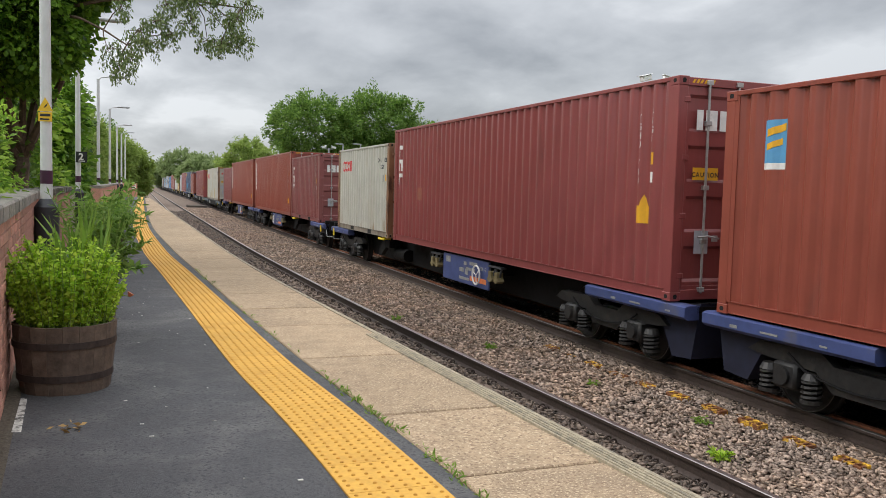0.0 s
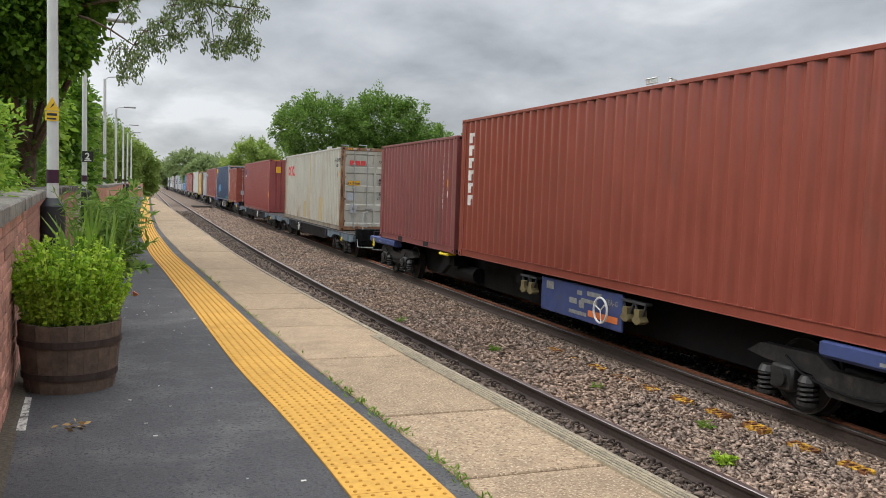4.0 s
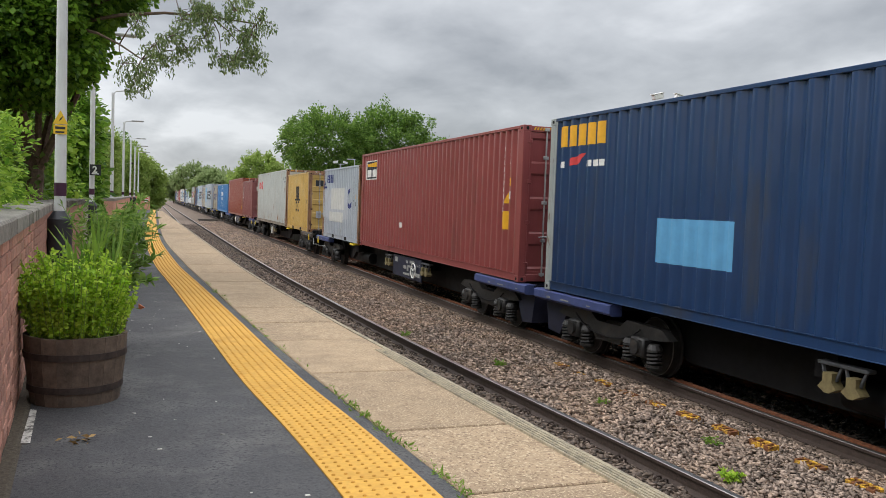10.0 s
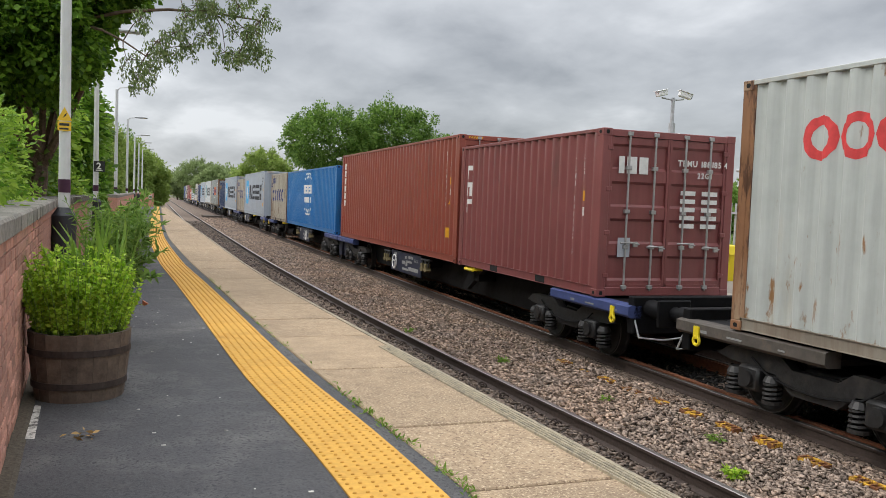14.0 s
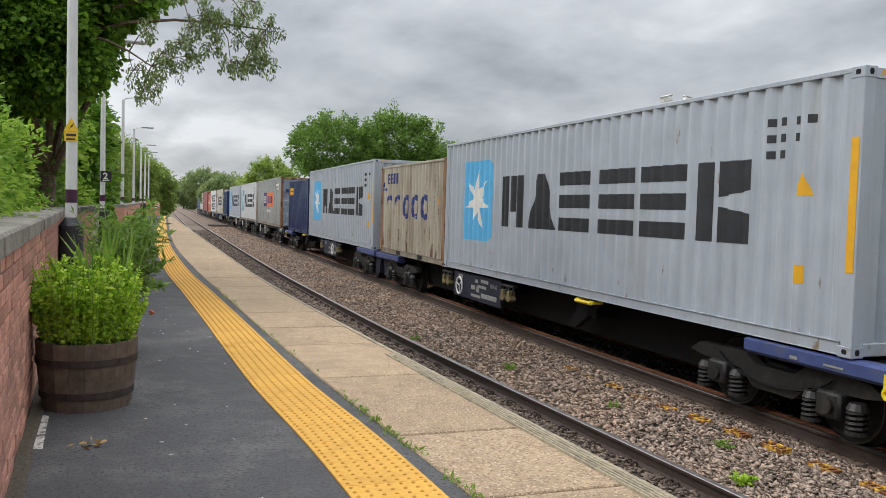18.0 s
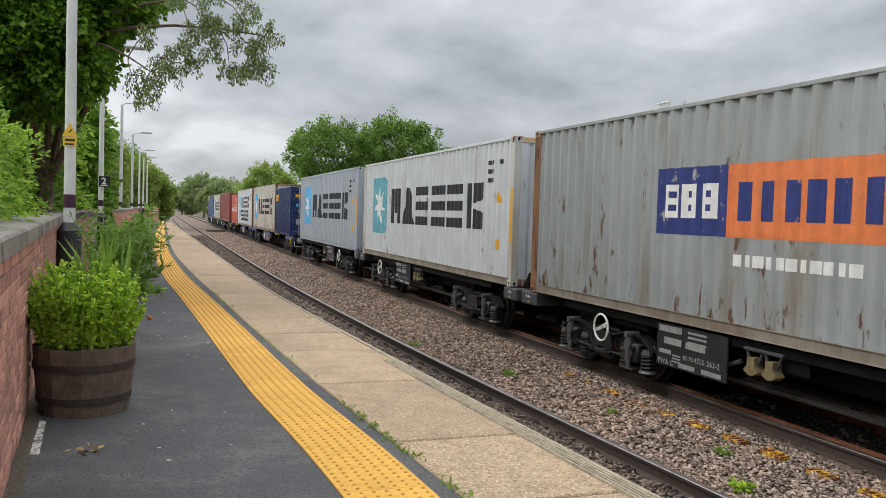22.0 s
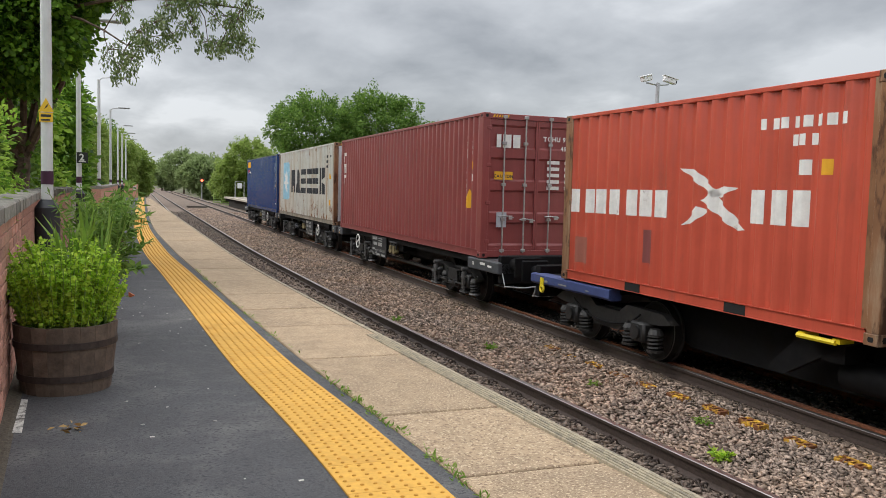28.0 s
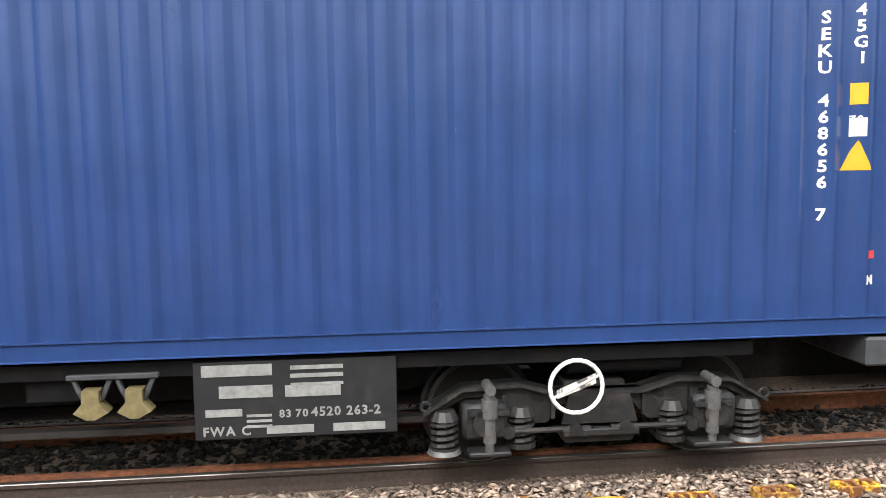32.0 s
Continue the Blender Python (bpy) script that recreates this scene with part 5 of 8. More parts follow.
# fence and posts of the far platform
FX = 12.35
fence = thing("palisade_fence", label="grey steel palisade fence along the far platform", category="fence")
for y in span(4.6, 29, 1.95):
    part("fence_post", G().box(FX - 0.06, FX + 0.06, y - 0.06, y + 0.06, -0.1, 1.68, 0.01), GALV, fence)
for z in (0.12, 1.38):
    part("fence_rail", G().box(FX + 0.03, FX + 0.07, 4.6, 29, z, z + 0.05), GALV, fence)
pale = G().box(-0.012, 0.012, -0.02, 0.02, 0.05, 1.62).mesh("pale", GALV)
for y in span(4.7, 28.9, 0.165):
    part("pale", pale, None, fence).matrix_basis = pose(FX + 0.085, y, 0)
pf = thing("panel_fence", label="solid blue-grey steel panel fence", category="fence")
for k, y in enumerate(span(30, 90.6, 2.33)[:-1]):
    FXY = fedge(y + 1.1) + 2.95
    part("panel", G().box(FXY - 0.02, FXY + 0.03, y + 0.05, y + 2.22, 0.05, 1.72), FENCE_PANEL, pf)
    for j in range(14):
        yy = y + 0.12 + j * 0.155
        part("rib", G().box(FXY - 0.035, FXY - 0.02, yy, yy + 0.05, 0.08, 1.70), FENCE_PANEL, pf)
    part("post_top", G().tube([(FXY, y, 0), (FXY, y, 2.02), (FXY - 0.05, y, 2.08), (FXY - 0.20, y, 2.06)], 0.028, 6), GALV, pf, "hooked post top")
bin_ = thing("grit_bin", pose(11.55, 14.35, 0), "yellow plastic grit bin against the fence", "bin")
part("body", G().prism([(-0.40, 0.0), (0.40, 0.0), (0.47, 0.55), (-0.47, 0.55)], "x", -0.3, 0.3), BIN_YELLOW, bin_)
part("lid", G().prism([(-0.50, 0.55), (0.50, 0.55), (0.44, 0.72), (-0.44, 0.72)], "x", -0.34, 0.34), BIN_YELLOW, bin_)


def cctv(x, y, h, label="grey camera mast with two white cameras"):
    c = thing("camera_mast", pose(x, y, -0.4), label, "camera mast", "camera masts")
    part("mast", G().cyl((0, 0, 0), (0, 0, h * 0.86), 0.085, n=12).cyl((0, 0, h * 0.86), (0, 0, h), 0.05, n=10), GALV, c, smooth=True)
    part("orange_band", G().cyl((0, 0, 0.25), (0, 0, 0.45), 0.09, n=12).cyl((0, 0, 0.8), (0, 0, 1.05), 0.09, n=12), ORANGE, c, "orange bands")
    part("crossbar", G().box(-0.45, 0.45, -0.02, 0.02, h * 0.66, h * 0.66 + 0.03), GALV, c)
    part("bracket", G().tube([(-0.35, 0, h - 0.02), (0, 0, h - 0.06), (0.32, 0, h - 0.02)], 0.022, 6), GALV, c)
    a = part("camera_housing", G().box(-0.17, 0.17, -0.07, 0.07, -0.07, 0.07, 0.02).box(-0.20, 0.20, -0.09, 0.09, 0.07, 0.085), SIGN_WHITE, c, "white camera housing")
    a.matrix_basis = pose(-0.36, 0, h + 0.09, 0, -14, 12)
    b = part("camera_housing", G().box(-0.17, 0.17, -0.07, 0.07, -0.07, 0.07, 0.02).box(-0.20, 0.20, -0.09, 0.09, 0.07, 0.085), SIGN_WHITE, c, "white camera housing")
    b.matrix_basis = pose(0.36, 0, h + 0.09, 0, 16, -12)
    part("lens_hood", G().cyl((0.17, 0, 0), (0.19, 0, 0), 0.055, n=12), BLACK, b, "dark lens window")
    part("lamp", G().cyl((0.05, 0, h * 0.78), (0.25, 0, h * 0.8), 0.04, 0.06, 10), SIGN_WHITE, c, "small white lamp")
    return c


cctv(14.2, 13.8, 4.15)
cctv(12.9, 18.5, 4.75)
cctv(13.6, 60.0, 4.6)
for x, y, h in ((12.95, 15.2, 2.75), (14.9, 61.0, 5.0), (16.0, 60.0, 5.0), (12.35, 1.18, 6.0)):
    l = thing("lamp_post", pose(x, y, -0.4), "slim grey lamp post behind the far fence", "lamp post", "far lamp posts")
    part("post", G().cyl((0, 0, 0), (0, 0, h), 0.055, 0.045, 12), GALV, l, smooth=True)
    part("lantern", G().box(-0.55, 0.05, -0.08, 0.08, h - 0.03, h + 0.04, 0.015), GALV, l)
sgn = thing("notice_board", pose(12.26, 11.3, 1.35), "white notice on the palisade fence", "sign")
part("board", G().box(-0.015, 0.015, -0.55, 0.35, -0.13, 0.15), SIGN_WHITE, sgn)
part("clip", G().box(0.014, 0.14, -0.12, -0.08, -0.10, 0.34), GALV, sgn)
part("text_bar", G().box(-0.02, -0.016, -0.45, 0.25, -0.02, 0.05), INK_BLACK, sgn, "bar of unreadable writing")
sg2 = thing("platform_sign", pose(12.3, 1.62, 0.0), "small white sign on two posts by the far platform", "sign")
for dy in (-0.2, 0.2):
    part("post", G().box(-0.02, 0.02, dy - 0.02, dy + 0.02, -0.4, 1.28), GALV, sg2)
part("board", G().box(-0.045, -0.022, -0.28, 0.28, 1.1, 1.28), SIGN_WHITE, sg2)
part("text_bar", G().box(-0.05, -0.046, -0.2, 0.2, 1.16, 1.22), INK_BLACK, sg2, "bar of unreadable writing")
hr = thing("handrail", pose(12.3, 0, 0), "low grey handrail behind the far platform", "railing")
for y in span(-10, 3, 2.6):
    part("post", G().cyl((0, y, -0.4), (0, y, 0.3), 0.025, n=8), GALV, hr)
for z in (0.05, 0.3):
    part("rail", G().cyl((0, -10, z), (0, 3, z), 0.022, n=8), GALV, hr)
tub = thing("planter_tub", pose(12.1, 59.0, 0), "dark tub with bright green foliage on the far platform", "planter")
part("tub", G().cyl((0, 0, 0), (0, 0, 0.45), 0.5, 0.55, 14), OAK, tub)
rr = np.random.default_rng(17)
stalks(rr, tub, 60, 0, 0, 0.42, 0.40, 0.7, 0.4, None, 0.13, L_MINT, 18, 0.9)
gate = thing("crossing_gate", pose(11.2, 113, -1.38), "dark green metal guard railing by the track", "railing")
for k in range(8):
    part("bar", G().cyl((-1.05, 0, 0.15 + k * 0.24), (1.05, 0, 0.15 + k * 0.24), 0.035, n=6), STEM, gate)
for x in (-1.05, 0, 1.05):
    part("upright", G().cyl((x, 0, 0), (x, 0, 1.95), 0.05, n=6), STEM, gate)
nb = thing("platform_notice", pose(11.6, 97, 0), "pale notice frame at the far platform end", "sign")
part("frame", G().tube([(-0.5, 0, 0.0), (-0.5, 0, 1.75), (0.5, 0, 1.75), (0.5, 0, 0.0)], 0.05, 6), GALV, nb)
part("board", G().box(-0.25, 0.25, -0.03, 0.0, 1.0, 1.60), SIGN_WHITE, nb)
part("bracket", G().box(-0.5, 0.5, 0.0, 0.03, 1.28, 1.34), GALV, nb)
sig = thing("signal", pose(10.35, 135, -1.53), "railway signal showing a red light", "signal")
part("post", G().cyl((0, 0, 0.1), (0, 0, 3.2), 0.06, n=8), GALV, sig)
part("head", G().box(-0.24, 0.24, -0.12, 0.12, 3.0, 3.8, 0.03), BLACK, sig)
part("red_lens", G().cyl((0, -0.13, 3.45), (0, -0.16, 3.45), 0.19, n=14), RED_LIGHT, sig, "glowing red lamp")
# low hump of boards between the tracks far off
bd = thing("cable_board", pose(6.3, 88, -1.02), "weathered boards lying between the tracks", "board")
part("plank", G().box(-1.0, 0.9, -0.9, 0.9, 0, 0.16), SLEEPER, bd)

# ---------------------------------------------------------------- freight train
W = 2.438
SPEED = 11.5


def depth_fn(L, n):
    a, b = -L / 2 + 0.20, L / 2 - 0.20
    p = (b - a) / n
    brk = [a + p * (k + f) for k in range(n) for f in (0.02, 0.28, 0.32, 0.46, 0.50, 0.75, 0.79, 0.96)]
    dep = [(0.0, 0.0, 0.006, 0.040, 0.046, 0.046, 0.040, 0.006)[i % 8] for i in range(8 * n)]
    brk, dep = [a] + brk + [b], [0.0] + dep + [0.0]
    return brk, dep


def sheet(brk, dep, z0, z1):
    """Corrugated sheet in the plane x = 0, bulging to -x where depth is 0."""
    g = G()
    g.v = [(d, y, z) for y, d in zip(brk, dep) for z in (z0, z1)]
    g.f = [(2 * i, 2 * i + 1, 2 * i + 3, 2 * i + 2) for i in range(len(brk) - 1)]
    return g


class Kind:
    """Meshes shared by all containers of one length and height."""
    def __init__(self, L, H, n):
        self.L, self.H = L, H
        self.brk, self.dep = depth_fn(L, n)
        own = lambda g, name, smooth=False: self.blank(g.mesh(name, None, smooth))
        xs = -W / 2 + 0.012
        s = sheet(self.brk, self.dep, 0.155, H - 0.055)
        s.v = [(xs + x, y, z) for x, y, z in s.v]
        self.side = self.wavy(own(s, "side_wall"))
        ch = [(0.004, 0.148), (0.004, 0.158), (0.066, 0.158), (0.066, 0.014), (0.014, 0.014), (0.014, 0.022), (0.020, 0.026), (0.020, 0.146)]     # channel with its web set back
        self.bottom = own(G().prism([(-W / 2 + x, z) for x, z in ch], "y", -L / 2 + 0.17, L / 2 - 0.17), "bottom_rail")
        self.top = own(G().box(-W / 2 + 0.004, -W / 2 + 0.07, -L / 2 + 0.17, L / 2 - 0.17, H - 0.06, H - 0.004, 0.006), "top_rail")
        self.post = own(G().box(-W / 2 + 0.003, -W / 2 + 0.15, -L / 2 + 0.003, -L / 2 + 0.15, 0.115, H - 0.115, 0.008).box(-W / 2 + 0.010, -W / 2 + 0.05, -L / 2 + 0.14, -L / 2 + 0.215, 0.155, H - 0.06), "corner_post")
        self.cast = own(G().box(-W / 2, -W / 2 + 0.162, -L / 2, -L / 2 + 0.178, 0, 0.118, 0.008), "corner_casting")
        g = G()
        side, front = G(), G()
        # casting sockets are thin black plates, not openings
        side.prism([(-L / 2 + 0.065, 0.035), (-L / 2 + 0.115, 0.035), (-L / 2 + 0.125, 0.06), (-L / 2 + 0.115, 0.085), (-L / 2 + 0.065, 0.085), (-L / 2 + 0.055, 0.06)], "x", -W / 2 - 0.0015, -W / 2 + 0.01)
        front.prism([(-W / 2 + 0.06, 0.03), (-W / 2 + 0.10, 0.03), (-W / 2 + 0.11, 0.06), (-W / 2 + 0.10, 0.09), (-W / 2 + 0.06, 0.09), (-W / 2 + 0.05, 0.06)], "y", -L / 2 - 0.0015, -L / 2 + 0.01)
        self.sockets = [side.mesh("socket", HOLE_SHADE), front.mesh("socket", HOLE_SHADE)]
        n2 = max(4, round(L / 0.3))
        b2 = [-L / 2 + 0.12 + (L - 0.24) * i / (2 * n2) for i in range(2 * n2 + 1)]
        r = G()
        r.v = [(x, y, H - 0.03 + (0.02 if i % 2 else 0.0)) for i, y in enumerate(b2) for x in (-W / 2 + 0.05, W / 2 - 0.05)]
        r.f = [(2 * i, 2 * i + 1, 2 * i + 3, 2 * i + 2) for i in range(2 * n2)]
        self.roof = own(r, "roof")
        self.floor = own(G().box(-W / 2 + 0.05, W / 2 - 0.05, -L / 2 + 0.1, L / 2 - 0.1, 0.06, 0.15), "floor")
        # plain end wall, upright corrugations
        eb = [-W / 2 + 0.15 + (W - 0.30) * (i // 8 + (0.0, 0.56, 0.61, 0.71, 0.75, 0.82, 0.86, 0.96)[i % 8]) / 8 for i in range(65)]
        e = G()
        e.v = [(x, -L / 2 + 0.02 + (0.0, 0.0, 0.008, 0.042, 0.050, 0.050, 0.042, 0.008)[i % 8], z) for i, x in enumerate(eb) for z in (0.14, H - 0.11)]
        e.f = [(2 * i, 2 * i + 1, 2 * i + 3, 2 * i + 2) for i in range(64)]
        self.end = self.wavy(own(e, "end_wall"))
        self.sill = own(G().box(-W / 2 + 0.15, W / 2 - 0.15, -L / 2 + 0.006, -L / 2 + 0.12, 0.015, 0.15, 0.008), "end_sill")
        self.head = own(G().box(-W / 2 + 0.15, W / 2 - 0.15, -L / 2 + 0.006, -L / 2 + 0.12, H - 0.12, H - 0.012, 0.008), "end_header")
        # one door leaf, local x from 0 to its width
        dw = (W - 0.31) / 2
        d = G()
        zs = [0.16]
        m = 4
        hh = (H - 0.30) / m
        for k in range(m):
            z = 0.16 + k * hh
            zs += [z + 0.09, z + 0.13, z + hh - 0.13, z + hh - 0.09]
        zs.append(H - 0.125)
        dd = [0.0] + [0.0, 0.035, 0.035, 0.0] * m + [0.0]
        d.v = [(x, -L / 2 + 0.03 + q, z) for z, q in zip(zs, dd) for x in (0.0, dw)]
        d.f = [(2 * i, 2 * i + 1, 2 * i + 3, 2 * i + 2) for i in range(len(zs) - 1)]
        d.box(0.0, dw, -L / 2 + 0.02, -L / 2 + 0.06, 0.15, 0.2, 0.004).box(0, 0.04, -L / 2 + 0.02, -L / 2 + 0.06, 0.15, H - 0.12).box(dw - 0.04, dw, -L / 2 + 0.02, -L / 2 + 0.06, 0.15, H - 0.12)
        self.leaf, self.dw = own(d, "door"), dw
        b = G().cyl((0, -L / 2 - 0.005, 0.10), (0, -L / 2 - 0.005, H - 0.07), 0.017, n=8)
        for z in (0.12, 0.75, H * 0.5, H - 0.62, H - 0.10):
            b.box(-0.045, 0.045, -L / 2 - 0.028, -L / 2 + 0.03, z, z + 0.06, 0.005)
        self.lock = b.mesh("locking_bar", BAR)
        self.handle = G().tube([(0, -L / 2 - 0.03, 0.78), (0.16, -L / 2 - 0.04, 0.79), (0.33, -L / 2 - 0.035, 0.76)], 0.013, 6).box(0.22, 0.30, -L / 2 - 0.045, -L / 2 - 0.02, 0.72, 0.80).mesh("door_handle", BAR)
        h = G()
        for z in (0.3, H * 0.37, H * 0.63, H - 0.33):
            h.box(-0.06, 0.035, -L / 2 - 0.004, -L / 2 + 0.03, z, z + 0.07, 0.006)
        self.hinge = own(h, "hinge")
        k = G()
        for i in range(6):
            x = -W / 2 + 0.20 + i * 0.06
            k.add([(x, -L / 2 + 0.003, H - 0.085), (x + 0.035, -L / 2 + 0.003, H - 0.085), (x + 0.065, -L / 2 + 0.003, H - 0.035), (x + 0.03, -L / 2 + 0.003, H - 0.035)], [(0, 1, 2, 3)])
        self.stripes = k.mesh("stripes", INK_YELLOW, fix=False)
        # solid black plate in place of the pocket's shaded inside
        self.pocket = G().box(-W / 2 + 0.015, -W / 2 + 0.035, -0.18, 0.18, 0.025, 0.14).mesh("fork_pocket", HOLE_SHADE)

    def blank(self, me):
        me.materials.append(None)
        return me

    def wavy(self, me):
        me.shade_smooth()
        return me


HC40 = Kind(12.192, 2.896, 42)
STD20 = Kind(6.058, 2.591, 20)
STD40 = Kind(12.192, 2.591, 42)


def clip_strip(poly, y0, y1):
    for edge_, sgn in ((y0, 1), (y1, -1)):
        out = []
        for i, p in enumerate(poly):
            q = poly[(i + 1) % len(poly)]
            a, b = (p[0] - edge_) * sgn, (q[0] - edge_) * sgn
            if a >= 0:
                out.append(p)
            if (a >= 0) != (b >= 0):
                f = a / (a - b)
                out.append((edge_, p[1] + (q[1] - p[1]) * f))
        poly = out
        if len(poly) < 3:
            return []
    return poly


class Box:
    """One freight container and what is painted on it."""
    def __init__(self, kind, coat, label, posts=None, doors="front", end_coat=None, roof=None):
        self.k, k = kind, kind
        self.ob = c = thing("freight_container", None, label, "container", "containers on the train")
        posts = posts or coat
        turn = pose(0, 0, 0, 0, 0, 180)
        flip = Matrix.Diagonal((1, -1, 1, 1))

        def put(name, me, m, coat_, label_=""):
            o = part(name, me, coat_, c, label_, own=me.materials[0] is None)
            if m is not None:
                o.matrix_basis = m
            return o

        for m in (None, turn):
            put("side_wall", k.side, m, coat, "corrugated steel side" if m is None else "")
            put("bottom_rail", k.bottom, m, GRIMY_SHADED_RAIL if coat in (CREAM, CREAM_RUSTY, DIRTY_CREAM, ICE_GREY, WHITE_GREY, GREY_WEATHERED) else coat)
            put("top_rail", k.top, m, coat)
            put("end_sill", k.sill, m, posts)
            put("end_header", k.head, m, posts)
        if kind is STD20:
            for dy in (-1.04, 1.04):
                put("fork_pocket", k.pocket, Matrix.Translation((0, dy, 0)), None, "dark plate for a shaded forklift pocket")
        for m in (Matrix(), turn, flip, turn @ flip):
            put("corner_post", k.post, m, posts)
            for z in (0.0, k.H - 0.118):
                o = put("corner_casting", k.cast, Matrix.Translation((0, 0, z)) @ m, posts)
                if m in (Matrix(), flip):
                    for hole in k.sockets:
                        part("socket", hole, None, o)
        put("roof", k.roof, None, roof or coat)
        put("floor", k.floor, None, FRAME_BLACK)
        put("end_wall", k.end, turn if doors == "front" else None, end_coat or coat)
        dm = Matrix() if doors == "front" else turn
        for sx in (1, -1):
            leaf = put("door", k.leaf, dm @ (Matrix.Translation((-W / 2 + 0.152, 0, 0)) if sx == 1 else Matrix.Translation((0.003, 0, 0))), end_coat or coat, "steel door leaf")
            for f in ((0.30, 0.74) if sx == 1 else (0.26, 0.70)):
                lb = part("locking_bar", k.lock, None, leaf)
                lb.matrix_basis = Matrix.Translation((k.dw * f, 0, 0))
                hd = part("door_handle", k.handle, None, leaf)
                hd.matrix_basis = Matrix.Translation((k.dw * f - 0.1, 0, 0.0 if f > 0.5 else 0.06))
            hg = part("hinge", k.hinge, posts, leaf, own=True)
            if sx == -1:
                hg.matrix_basis = Matrix.Translation((k.dw, 0, 0))
        if kind is HC40:
            put("warning_stripe", k.stripes, None, None, "yellow and black height warning stripes")
            put("warning_stripe", k.stripes, Matrix.Translation((W - 0.75, 0, 0)), None, "yellow and black height warning stripes")

    def decal(self, polys, ink, name="lettering", label="", lift=0.0025, each=0):
        """Paint on the near side; u runs from the rear end forwards, v upwards; each: shapes of so many polygons are parts of their own."""
        if each:
            for i in range(0, len(polys), each):
                self.decal(polys[i:i + each], ink, name, label, lift)
            return self
        k, g = self.k, G()
        for poly in polys:
            pl = [(k.L / 2 - u, v) for u, v in poly]
            lo, hi = min(p[0] for p in pl), max(p[0] for p in pl)
            cuts = [-k.L / 2] + k.brk + [k.L / 2]
            for i in range(len(cuts) - 1):
                a, b = cuts[i], cuts[i + 1]
                if b <= lo or a >= hi:
                    continue
                c = clip_strip(pl, a, b)
                if not c:
                    continue
                def x_at(y):
                    if y <= k.brk[0] or y >= k.brk[-1]:
                        return -W / 2 + 0.003
                    j = min(len(k.brk) - 2, max(0, i - 1))
                    f = (y - k.brk[j]) / (k.brk[j + 1] - k.brk[j])
                    return -W / 2 + 0.012 + k.dep[j] + (k.dep[j + 1] - k.dep[j]) * f
                g.add([(x_at(y) - lift, y, z) for y, z in c], [tuple(range(len(c)))])
        if g.f:
            me = g.mesh(name, ink, fix=False)
            bm = bmesh.new()
            bm.from_mesh(me)
            bmesh.ops.remove_doubles(bm, verts=list(bm.verts), dist=0.0008)
            bm.to_mesh(me)
            bm.free()
            me.shade_smooth()
            part(name, me, None, self.ob, label)
        return self

    def rect(self, u0, u1, v0, v1, ink, name="mark", label="", lift=0.002):
        return self.decal([[(u0, v0), (u1, v0), (u1, v1), (u0, v1)]], ink, name, label, lift)

    def inscribe(self, body, u, v, size, ink, up=False, label=""):
        if up:      # stacked letters, one under another
            for i, ch in enumerate(body):
                if ch != " ":
                    self.decal([[(u + x, v - i * size * 1.02 + y) for x, y in t] for t in lettering(ch, size)], ink, "lettering", label)
            return self
        return self.decal([[(u + x, v + y) for x, y in t] for t in lettering(body, size, "LEFT")], ink, "lettering", label)

    def column(self, body, u, v, size, ink):
        tris = []
        for i, ch in enumerate(body):
            if ch != " ":
                tris += [[(u + x, v - i * size * 0.98 + y) for x, y in t] for t in lettering(ch, size)]
        return self.decal(tris, ink, "lettering", "code " + body)

    def tri(self, u, v, s):
        self.decal([[(u - s / 2, v), (u + s / 2, v), (u, v + s * 0.95)]], INK_YELLOW, "warning_triangle", "yellow warning triangle")
        return self

    def front(self, x0, x1, z0, z1, ink, name="mark", label=""):
        y = -self.k.L / 2 + 0.006
        part(name, G().add([(x0, y, z0), (x1, y, z0), (x1, y, z1), (x0, y, z1)], [(0, 1, 2, 3)]).mesh(name, ink, fix=False), None, self.ob, label)
        return self

    def front_text(self, body, x, z, size, ink):
        flat_text(self.ob, body, size, pose(x, -self.k.L / 2 + 0.004, z, 90, 0, 0), ink, "lettering", "writing " + body)
        return self


def ring(u, v, ru, rv, w, n=16):
    out = []
    for i in range(n):
        a, b = 2 * math.pi * i / n, 2 * math.pi * (i + 1) / n
        out.append([(u + ru * math.cos(a), v + rv * math.sin(a)), (u + ru * math.cos(b), v + rv * math.sin(b)), (u + (ru - w) * math.cos(b), v + (rv - w) * math.sin(b)), (u + (ru - w) * math.cos(a), v + (rv - w) * math.sin(a))])
    return out


def bars(u0, u1, v0, v1, n, fill=0.78, lean=0.0):
    """A word as a row of plain blocks."""
    p = (u1 - u0) / n
    return [[(u0 + p * i, v0), (u0 + p * (i + fill), v0), (u0 + p * (i + fill) + lean, v1), (u0 + p * i + lean, v1)] for i in range(n)]


def frames(u0, u1, v0, v1, n, s, fill=0.82):
    """A word as a row of plain open boxes with a middle bar."""
    out, p = [], (u1 - u0) / n
    for i in range(n):
        a, b = u0 + p * i, u0 + p * (i + fill)
        out += [[(a, v0), (a + s, v0), (a + s, v1), (a, v1)], [(b - s, v0), (b, v0), (b, v1), (b - s, v1)], [(a + s, v1 - s), (b - s, v1 - s), (b - s, v1), (a + s, v1)], [(a + s, v0), (b - s, v0), (b - s, v0 + s), (a + s, v0 + s)]]
        m = (v0 + v1) / 2
        out.append([(a + s, m - s / 2), (b - s, m - s / 2), (b - s, m + s / 2), (a + s, m + s / 2)])
    return out


